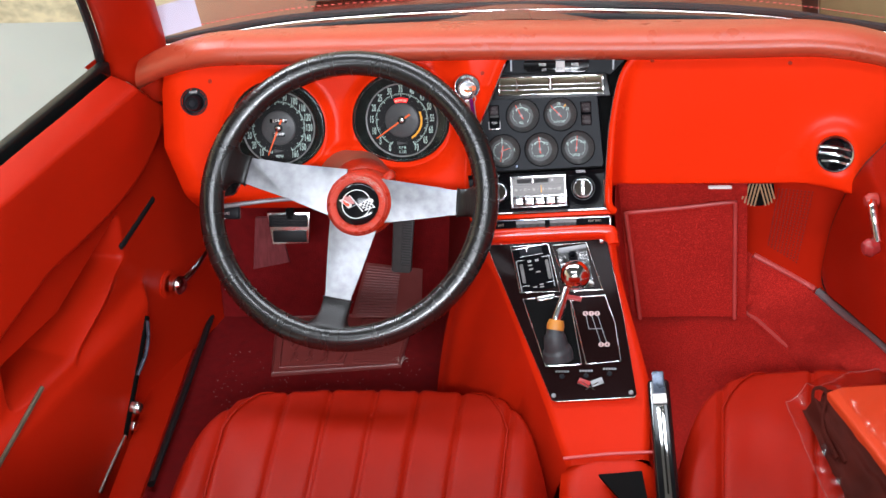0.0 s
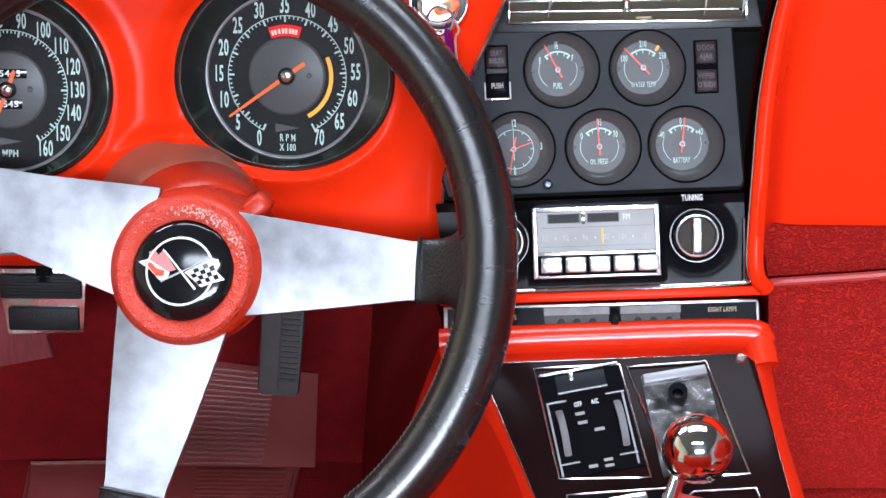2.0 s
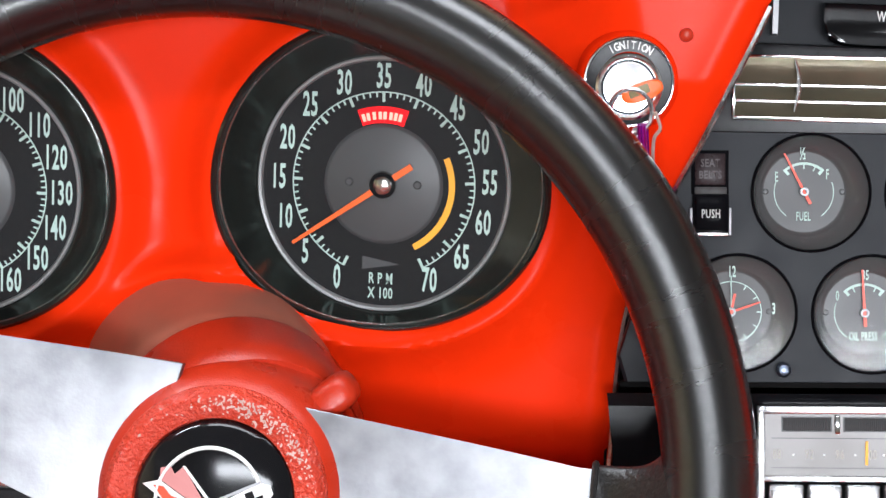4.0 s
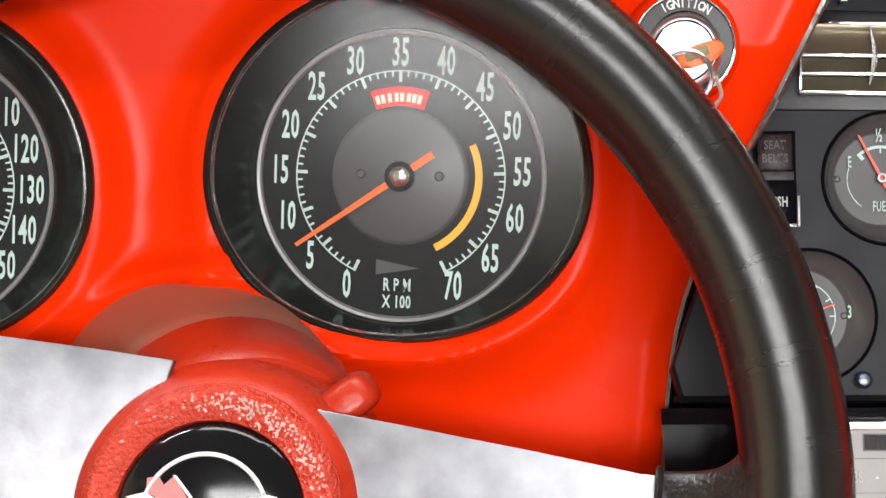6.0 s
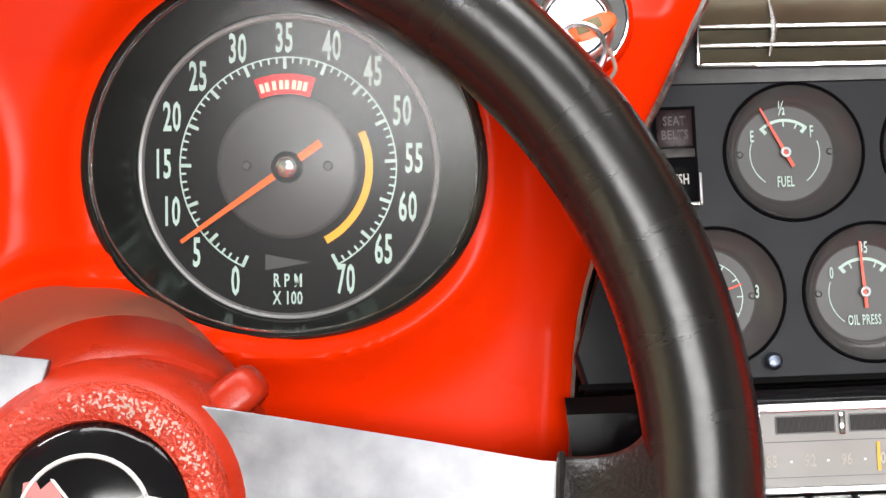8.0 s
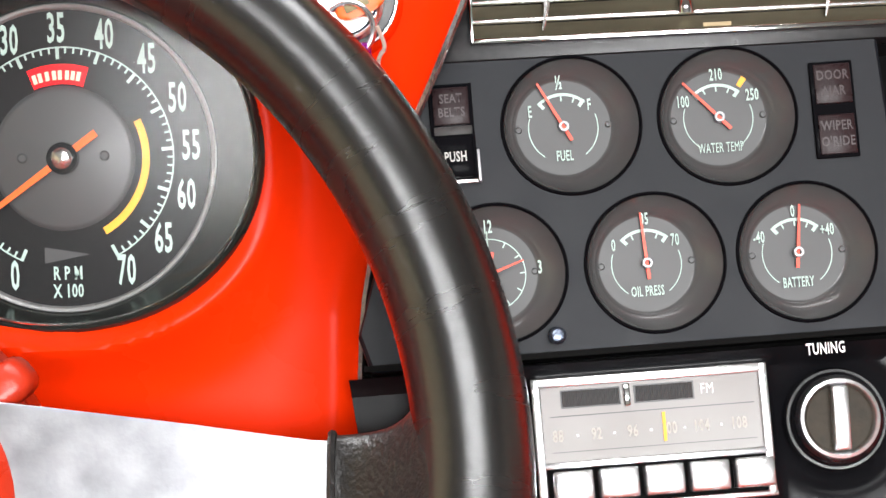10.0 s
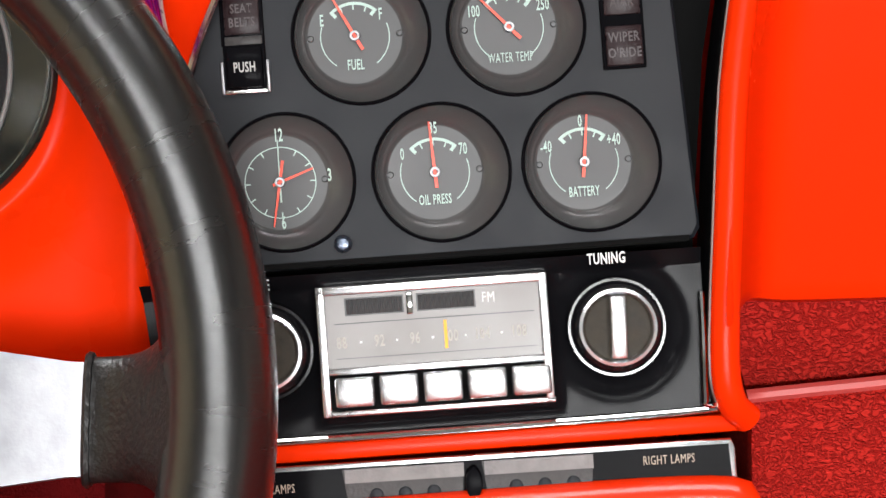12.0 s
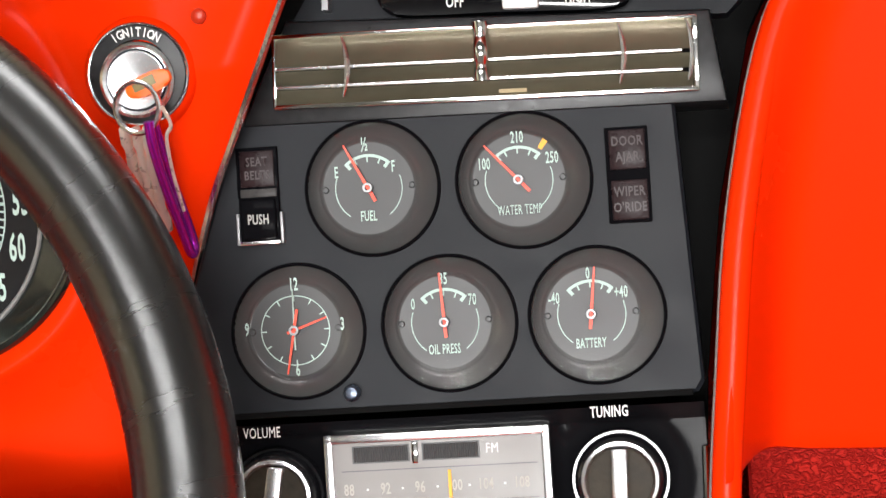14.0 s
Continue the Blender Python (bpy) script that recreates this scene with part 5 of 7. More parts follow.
def small_gauge(name, at, label, words, marks, needles, extra=None):
    m = MS @ pose(*at, 0)
    e = thing(name, m @ Vector((0, 0, 0)), label, "gauge", "centre gauges")
    rim, m = m @ pose(0.0026, -0.0004, 0), m @ pose(0, 0, -0.0035)
    # the bowl leans from the dial out to the rim
    bowl = m @ Matrix(((1, 0, 0.34, 0), (0, 1, -0.05, 0), (0, 0, 1, 0), (0, 0, 0, 1)))
    bm = bmesh.new()
    lathe(bm, [(0.0278, 0.0036), (0.0274, 0.0050), (0.0268, 0.0053), (0.0263, 0.0046), (0.0260, 0.0030)], rim, 56)
    part("bezel", bm, BLACK_SATIN, e, "black rim")
    bm = bmesh.new()
    lathe(bm, [(0.0, 0.0), (0.0187, 0.0)], m, 72)
    d = part("dial", bm, DIAL_GREY, e, "dark grey dial")
    bm = bmesh.new()
    lathe(bm, [(0.0186, 0.0), (0.0194, 0.0002), (0.0200, 0.0007), (0.0204, 0.0012), (0.0210, 0.0015), (0.0220, 0.0022), (0.0232, 0.0034), (0.0244, 0.0048), (0.0255, 0.0064), (0.0263, 0.0078)], bowl, 72)
    part("bowl", bm, BOWL, e, "glossy dark bowl round the dial")
    p = m @ pose(0, 0, 0.0020)
    letters([(s, x, y * 0.97, h * 1.16, t) for s, x, y, h, t in words], p, "word", PRINT, d, 0.50, "pale printed word")
    bm = bmesh.new()
    if extra == "clock":
        arc_band(bm, 0.0138, 0.0142, 0, 360, 0.0004, m, 60)
        part("hour_ring", bm, PRINT, d)
        bars(ring_ticks(0, 330, 11, 0.0118, 0.0142, 0.0005), m, "hour_ticks", PRINT, d, z=0.0005)
    else:
        arc_band(bm, 0.0126, 0.0138, 50, 131, 0.0004, m, 30)
        for s in (-1, 1):
            a = 90.5 - s * 40.5
            k = m @ pose(0, 0, 0.0004, 0, 0, a)
            box(bm, 0.0106, 0.0138, -0.0007, 0.0007, 0, 0.0001, k)
        part("upper_scale", bm, PRINT, d, "pale scale arc")
        bars([(0.0117 * math.cos(radians(a)), 0.0117 * math.sin(radians(a)), 0.0022, 0.0006, a) for a in (66, 90, 114)], m, "scale_ticks", PRINT, d, z=0.0006)
        for a0, a1 in ((160, 234), (-54, 20)):
            bm = bmesh.new()
            arc_band(bm, 0.0134, 0.0138, a0, a1, 0.0004, m, 24)
            part("side_arc", bm, PRINT, d)
        if marks:
            bm = bmesh.new()
            arc_band(bm, 0.0150, 0.0192, 50, 57, 0.0005, m, 6)
            part("orange_mark", bm, YELLOW, d, "orange mark")
    for s in (-1, 1):
        bm = bmesh.new()
        lathe(bm, [(0.0, 0.0009), (0.0010, 0.0008), (0.0014, 0.0)], m @ pose(0.0176 * s, 0.0002, 0.0001), 12)
        part("dial_screw", bm, DIAL_GREY, d)
    for i, (ang, ln, tl, w, mt) in enumerate(needles):
        bm = bmesh.new()
        needle(bm, ang, ln, tl, w, m, 0.0024 + 0.0005 * i)
        part("needle", bm, mt, e, "", smooth=False)
    bm = bmesh.new()
    lathe(bm, [(0.0011, 0.0048), (0.0019, 0.0048), (0.0021, 0.0042), (0.0021, 0.0016)], m, 24)
    part("needle_cap", bm, STEEL, e, "bright ring cap")
    bm = bmesh.new()
    lathe(bm, [(0.0, 0.0044), (0.0258, 0.0044)], rim, 40)
    g = part("glass", bm, LENS_SMALL, e, "clear gauge glass")
    g.visible_shadow = False


def rad(x, y):
    return math.degrees(math.atan2(y, x))


small_gauge("fuel_gauge", (-0.0274, 0.0451), "small round fuel gauge with red needle", [("E", -0.0127, 0.0070, 0.0040, 0), ("F", 0.0106, 0.0082, 0.0040, 0), ("½", -0.0006, 0.0180, 0.0046, 0), ("FUEL", -0.0004, -0.0118, 0.0036, 0)], False, [(rad(-41, 80), 0.0200, 0.0062, 0.0011, NEEDLE_RED)])
small_gauge("temperature_gauge", (0.0335, 0.0443), "small round water temperature gauge with red needle", [("100", -0.0136, 0.0072, 0.0040, 0), ("250", 0.0138, 0.0082, 0.0040, 0), ("210", 0.0002, 0.0174, 0.0040, 0), ("WATER TEMP", -0.0002, -0.0124, 0.0034, 0)], True, [(rad(-58, 64), 0.0196, 0.0064, 0.0011, NEEDLE_RED)])
small_gauge("oil_gauge", (0.0003, -0.0107), "small round oil pressure gauge with red needle", [("0", -0.0124, 0.0080, 0.0040, 0), ("70", 0.0116, 0.0086, 0.0040, 0), ("35", 0.0004, 0.0178, 0.0040, 0), ("OIL PRESS", -0.0006, -0.0112, 0.0034, 0)], False, [(rad(-5, 89), 0.0200, 0.0062, 0.0011, NEEDLE_RED)])
small_gauge("battery_gauge", (0.0592, -0.0109), "small round battery gauge with red needle", [("-40", -0.0146, 0.0070, 0.0040, 0), ("+40", 0.0122, 0.0082, 0.0040, 0), ("0", -0.0006, 0.0166, 0.0040, 0), ("BATTERY", -0.0008, -0.0120, 0.0034, 0)], False, [(rad(10, 84), 0.0188, 0.0060, 0.0011, NEEDLE_RED)])
small_gauge("dash_clock", (-0.0608, -0.0104), "small round clock with red pointers", [("12", 0.0004, 0.0190, 0.0044, 0), ("3", 0.0196, 0.0014, 0.0044, 0), ("6", 0.0004, -0.0166, 0.0044, 0), ("9", -0.0196, 0.0012, 0.0044, 0)], False, [(rad(0, 1), 0.0168, 0.008, 0.0005, PRINT), (rad(63, 22), 0.0142, 0.0030, 0.0009, NEEDLE_RED), (rad(-15, -77), 0.0178, 0.0086, 0.0009, NEEDLE_RED)], extra="clock")


def warning_lamps():
    e = thing("seat_belt_lamp", MS @ Vector((-0.071, 0.045, 0.004)), "dark warning lens over a black push switch", "warning lamp")
    bm = bmesh.new()
    slab(bm, [(-0.0795, 0.0640), (-0.0625, 0.0640), (-0.0625, 0.0440), (-0.0795, 0.0440)], 0.004, 0.0062, MS, bev=0.0006)
    part("lens_frame", bm, BLACK_SATIN, e)
    bm = bmesh.new()
    box(bm, -0.0778, -0.0640, 0.0480, 0.0625, 0.0060, 0.0068, MS, bev=0.0004)
    l = part("lens", bm, LENS_DARK, e, "dark red lens")
    letters([("SEAT", -0.0709, 0.0580, 0.0036, 0), ("BELTS", -0.0709, 0.0526, 0.0036, 0)], MS @ pose(0, 0, 0.0070), "word", PRINT_DIM, l, 0.75)
    bm = bmesh.new()
    box(bm, -0.0790, -0.0624, 0.0262, 0.0440, 0.004, 0.0075, MS, bev=0.0008)
    part("switch_frame", bm, BLACK_SATIN, e, "black switch frame")
    bm = bmesh.new()
    box(bm, -0.0790, -0.0624, 0.0246, 0.0264, 0.004, 0.0080, MS, bev=0.0005)
    part("switch_strip", bm, CHROME_WORN, e, "chrome lower strip")
    for x in (-0.0796, -0.0618):
        bm = bmesh.new()
        box(bm, x - 0.0006, x + 0.0006, 0.0250, 0.0375, 0.004, 0.0080, MS, bev=0.0003)
        part("switch_side", bm, STEEL, e, "grey metal side strip")
    bm = bmesh.new()
    box(bm, -0.0780, -0.0634, 0.0438, 0.0472, 0.0060, 0.0070, MS, bev=0.0003)
    part("lens_ledge", bm, SMOKED, e, "grey ledge under the lens")
    bm = bmesh.new()
    box(bm, -0.0778, -0.0636, 0.0268, 0.0430, 0.0050, 0.0100, MS, bev=0.0012)
    s = part("push_switch", bm, BLACK_SATIN, e, "black push switch")
    letters([("PUSH", -0.0707, 0.0346, 0.0040, 0)], MS @ pose(0, 0, 0.0103), "word", DIM_WHITE, s, 0.62)
    e = thing("warning_lamp", MS @ Vector((0.077, 0.043, 0.004)), "pair of dark square warning lenses", "warning lamp")
    bm = bmesh.new()
    box(bm, 0.0690, 0.0860, 0.0240, 0.0620, 0.004, 0.0060, MS, bev=0.0006)
    part("lens_frame", bm, BLACK_SATIN, e)
    for y, a, b in ((0.0530, "DOOR", "AJAR"), (0.0331, "WIPER", "O'RIDE")):
        bm = bmesh.new()
        box(bm, 0.0706, 0.0848, y - 0.0078, y + 0.0078, 0.0056, 0.0068, MS, bev=0.0004)
        l = part("lens", bm, LENS_DARK, e, "dark red lens")
        letters([(a, 0.0777, y + 0.0032, 0.0038, 0), (b, 0.0777, y - 0.0030, 0.0038, 0)], MS @ pose(0, 0, 0.0070), "word", PRINT_DIM, l, 0.75)
    # reset stem between the gauges
    bm = bmesh.new()
    lathe(bm, [(0.0, 0.0105), (0.0022, 0.0100), (0.0035, 0.0080), (0.0032, 0.0050), (0.0022, 0.003)], MS @ pose(-0.0374, -0.0366, 0), 20)
    tagged(part("reset_stem", bm, BLUE_STEEL), "small chrome clock reset stem", "knob")


warning_lamps()


def centre_vent():
    e = thing("centre_air_vent", MS @ Vector((0.02, 0.09, 0)), "wide chrome air vent with smoky slats", "air vent")
    x0, x1, y0, y1 = -0.0630, 0.1055, 0.0768, 0.1058
    k = MS @ pose(0, 0, 0, 0, 0, -1.4)
    bm = bmesh.new()
    box(bm, x0, x1, y0, y1, 0.0050, 0.0065, k)
    part("backing", bm, DARK, e, "dark backing")
    for a, b, c, d in ((x0, x1, y1 - 0.0012, y1 + 0.0004), (x0, x1, y0 - 0.0006, y0 + 0.0014), (x1 - 0.0018, x1 + 0.0004, y0, y1), (x0 - 0.0004, x0 + 0.0010, y0, y1)):
        bm = bmesh.new()
        box(bm, a, b, c, d, 0.006, 0.0125, k, bev=0.0004)
        part("frame_bar", bm, CHROME, e, "chrome frame bar")
    for y in (0.0850, 0.0925):
        bm = bmesh.new()
        box(bm, x0, x1 - 0.006, y - 0.0006, y + 0.0008, 0.009, 0.0118, k, bev=0.0003)
        part("slat_edge", bm, CHROME_SATIN, e, "chrome slat edge")
    for yt, yb in ((0.1046, 0.0930), (0.0919, 0.0855), (0.0844, 0.0780)):
        bm = bmesh.new()
        sheet(bm, lambda u, v: (x0 + 0.001 + (x1 - x0 - 0.003) * u, yt + (yb - yt) * v, 0.0067 + 0.0052 * v ** 1.7), 12, 10, k)
        part("slat", bm, BRASSY, e, "smoky metal slat")
    for x in (-0.0352, 0.0747, 0.1015):
        bm = bmesh.new()
        tube(bm, [k @ Vector((x + 0.002 * math.sin(t * math.pi), 0.0925 + 0.012 * (1 - 2 * t), 0.0112)) for t in (i / 12 for i in range(13))], [0.0004 + 0.0009 * math.sin(math.pi * i / 12) for i in range(13)], 6)
        part("vane", bm, CHROME_SATIN, e, "curved chrome vane")
    bm = bmesh.new()
    tube(bm, [k @ Vector((0.0205, 0.1072 - 0.0228 * i / 24, 0.0112 + 0.0008 * math.sin(i / 24 * math.pi))) for i in range(25)], [0.0026 + 0.0010 * abs(math.cos(i / 24 * math.pi * 2.0)) for i in range(25)], 12)
    part("thumb_lever", bm, CHROME, e, "ribbed chrome thumb lever")
    bm = bmesh.new()
    box(bm, 0.027, 0.038, 0.0790, 0.0806, 0.0095, 0.0105, k)
    part("loose_scrap", bm, mat("tan_scrap", (0.40, 0.32, 0.18), 0.7), e)


centre_vent()


def wiper_switch():
    e = thing("wiper_switch", MS @ Vector((0.035, 0.12, 0)), "black rocker wiper switch with white push button", "switch")
    k = MS @ pose(0.033, 0.1205, -0.008, 0, 0, -2.2)
    bm = bmesh.new()
    slab(bm, [(p.x, p.y) for p in spline([(-0.052, 0.0095, 0), (-0.051, -0.004, 0), (-0.040, -0.0092, 0), (0.0, -0.0092, 0), (0.040, -0.0092, 0), (0.051, -0.004, 0), (0.052, 0.0095, 0)], 30)], 0, 0.012, k, bev=0.0015)
    part("rocker", bm, BLACK_GLOSS, e, "black rocker")
    bm = bmesh.new()
    box(bm, -0.001, 0.0135, -0.0085, 0.0095, 0.010, 0.0145, k, bev=0.0012)
    part("push_button", bm, WHITE, e, "white push button")
    letters([("WIPER", -0.022, 0.0035, 0.0046, 0), ("OFF", -0.0200, -0.0048, 0.0046, 0), ("WIPER", 0.030, 0.0035, 0.0046, 0), ("HIGH", 0.0290, -0.0048, 0.0046, 0)], k @ pose(0, 0, 0.0124), "word", WHITE, e, 0.62)
    letters([("PUSH", 0.0062, -0.0030, 0.0040, 0)], k @ pose(0, 0, 0.0148), "button_word", mat("grey_print", (0.3, 0.3, 0.3), 0.5), e, 0.7)
    for x in (-0.075, 0.090):
        bm = bmesh.new()
        box(bm, x, x + 0.0025, -0.005, 0.018, -0.004, 0.006, k)
        part("switch_clip", bm, STEEL, e)


wiper_switch()


def radio():
    e = thing("car_radio", MS @ Vector((-0.003, -0.0785, 0)), "chrome framed push-button car radio", "car radio")
    k = MS @ pose(-0.0040, -0.0783, 0.008, 0, 0, 0) @ Matrix.Diagonal((1, 0.968, 1, 1))
    for a, b, c, d in ((-0.0455, 0.0435, 0.0225, 0.0262), (-0.0440, 0.0450, -0.0262, -0.0238), (-0.0455, -0.0420, -0.0262, 0.0262), (0.0412, 0.0446, -0.0262, 0.0262), (-0.0430, 0.0430, -0.0095, -0.0068)):
        bm = bmesh.new()
        box(bm, a, b, c, d, -0.001, 0.0034, k, bev=0.0006)
        part("frame_bar", bm, CHROME_SATIN, e, "chrome frame")
    bm = bmesh.new()
    box(bm, -0.0425, 0.0415, -0.0070, 0.0228, -0.001, 0.0012, k)
    d = part("display", bm, DISPLAY, e, "grey tuning display")
    letters([("88", -0.0365, 0.0032, 0.0046, 0), ("92", -0.0218, 0.0032, 0.0046, 0), ("96", -0.0080, 0.0032, 0.0046, 0), ("100", 0.0058, 0.0032, 0.0046, 0), ("104", 0.0182, 0.0032, 0.0046, 0), ("108", 0.0325, 0.0032, 0.0046, 0)], k @ pose(0, 0, 0.0016), "frequency_scale", mat("pale_grey_print", (0.42, 0.40, 0.36), 0.6), d, 0.62)
    bars([(x, 0.0032, 0.0009, 0.0009, 0) for x in (-0.029, -0.0150, -0.0010, 0.0118, 0.0258)], k, "dots", WHITE, d, z=0.0016)
    bars([(0.0, 0.0110, 0.078, 0.0004, 0), (0.0, -0.0030, 0.078, 0.0003, 0)], k, "scale_line", DIAL_GREY, d, z=0.0015)
    for x0, x1 in ((-0.0345, -0.0115), (-0.0065, 0.0165)):
        bm = bmesh.new()
        box(bm, x0, x1, 0.0140, 0.0212, 0.0010, 0.0016, k)
        sheet(bm, lambda u, v: (x0 + 0.0006 + (x1 - x0 - 0.0012) * u, 0.0146 + 0.006 * v, 0.0017 + 0.0004 * (round(u * 48) % 2)), 48, 1, k)
        part("band_strip", bm, DIAL_GREY, d, "ribbed strip")
    bm = bmesh.new()
    box(bm, -0.0104, -0.0080, 0.0132, 0.0220, 0.0010, 0.0035, k, bev=0.0004)
    part("band_slider", bm, CHROME, d, "chrome band slider")
    letters([("FM", 0.0215, 0.0176, 0.0042, 0)], k @ pose(0, 0, 0.0016), "band_word", WHITE, d, 0.7)
    bm = bmesh.new()
    box(bm, 0.0035, 0.0047, -0.0015, 0.0098, 0.0014, 0.0024, k)
    part("tuning_pointer", bm, YELLOW, d, "amber pointer")
    for i in range(5):
        x = -0.0400 + 0.0171 * i
        bm = bmesh.new()
        box(bm, x, x + 0.0150, -0.0222, -0.0106, 0.0005, 0.0105, k, bev=0.0012)
        part("preset_button", bm, CHROME_SATIN, e, "chrome preset button")
    bm = bmesh.new()
    box(bm, -0.043, 0.043, -0.0240, -0.0095, -0.001, 0.0008, k)
    part("button_slot", bm, DARK, e)
    for name, x, word, wx, turn, wy in (("volume_knob", -0.0713, "VOLUME", -0.0746, 80, -0.0507), ("tuning_knob", 0.0671, "TUNING", 0.0644, 88, -0.0496)):
        q = MS @ pose(x, -0.0765, -0.003)
        t = thing(name, q @ Vector((0, 0, 0)), "chrome ringed round radio knob with a bar grip", "knob", "radio knobs")
        bm = bmesh.new()
        lathe(bm, [(0.0200, 0.0), (0.0200, 0.0045), (0.0192, 0.0056), (0.0182, 0.0056), (0.0178, 0.0070), (0.0170, 0.0078), (0.0168, 0.0105), (0.0150, 0.0115)], q, 48)
        part("skirt", bm, BLACK_GLOSS, t, "ribbed black skirt")
        bm = bmesh.new()
        lathe(bm, [(0.0158, 0.0110), (0.0152, 0.0135), (0.0140, 0.0138), (0.0128, 0.0125), (0.0126, 0.0105)], q, 40)
        part("chrome_ring", bm, CHROME_SATIN, t, "chrome ring")
        bm = bmesh.new()
        lathe(bm, [(0.0, 0.0108), (0.0127, 0.0106)], q, 40)
        part("dark_face", bm, mat("dark_olive_face", (0.032, 0.026, 0.018), 0.45, var=0.6, scale=150, spec=0.1), t, "dark stained face")
        bm = bmesh.new()
        box(bm, -0.0122, 0.0122, -0.0032, 0.0032, 0.0104, 0.0170, q @ pose(0, 0, 0, 0, 0, turn), bev=0.0010)
        part("bar_grip", bm, CHROME_SATIN, t, "brushed bar grip")
        letters([(word, wx, wy, 0.0044, 0)], MS @ pose(0, 0, 0.0088), "word", WHITE, t, 0.60)


radio()


def lamp_panel():
    e = thing("lamp_monitor_panel", MS @ Vector((0.013, -0.131, 0)), "black chrome-edged lamp monitor strip in red trim", "instrument panel")
    k = MS @ pose(0.0098, -0.1320, 0, 0, 0, -0.4)
    bm = bmesh.new()
    pts = [(-0.125, -0.011), (-0.125, 0.0098), (0.0985, 0.0098), (0.0998, 0.006), (0.0998, -0.0085), (0.0980, -0.0105)]
    slab(bm, pts, 0.0, 0.0042, k, bev=0.0008)
    part("chrome_frame", bm, CHROME_SATIN, e, "chrome edge")
    bm = bmesh.new()
    slab(bm, [(-0.122, -0.0078), (-0.122, 0.0078), (0.0972, 0.0078), (0.0978, -0.0078)], 0.003, 0.0050, k)
    part("face", bm, BLACK_SATIN, e, "gloss black face")
    for x0, x1 in ((-0.0540, -0.0065), (0.0005, 0.0440)):
        bm = bmesh.new()
        slab(bm, [(x0 + 0.002, -0.0072), (x0, 0.0072), (x1, 0.0072), (x1 - 0.001, -0.0072)], 0.0046, 0.0058, k)
        w = part("lens_strip", bm, SMOKED, e, "smoked lens strip")
        bm = bmesh.new()
        box(bm, x0 + 0.001, x1, 0.0018, 0.0072, 0.0056, 0.0066, k)
        part("upper_lens", bm, mat("pale_smoked_lens", (0.20, 0.19, 0.185), 0.3, var=0.5, scale=120, bump=0.1, spec=0.1), w)
        for i in range(3):
            bm = bmesh.new()
            lathe(bm, [(0.0, 0.0002), (0.0022, 0.0004), (0.0027, 0.0002), (0.0028, -0.0004)], k @ pose(x0 + 0.0130 + 0.0112 * i, -0.0034, 0.0060), 14)
            part("fibre_spot", bm, BLACK, w, "small dark monitor spot")
    bm = bmesh.new()
    lathe(bm, [(0.0, 0.010), (0.003, 0.0095), (0.0036, 0.004)], k @ pose(-0.0030, -0.001, 0.002) @ Matrix.Diagonal((1, 2, 1, 1)), 16)
    part("centre_knob", bm, BLACK_SATIN, e, "small black knob")
    letters([("LEFT LAMPS", -0.0815, 0.0010, 0.0036, 0), ("RIGHT LAMPS", 0.0735, 0.0030, 0.0036, 0)], k @ pose(0, 0, 0.0053), "word", mat("gold_print", (0.45, 0.36, 0.28), 0.5), e, 0.62)


lamp_panel()


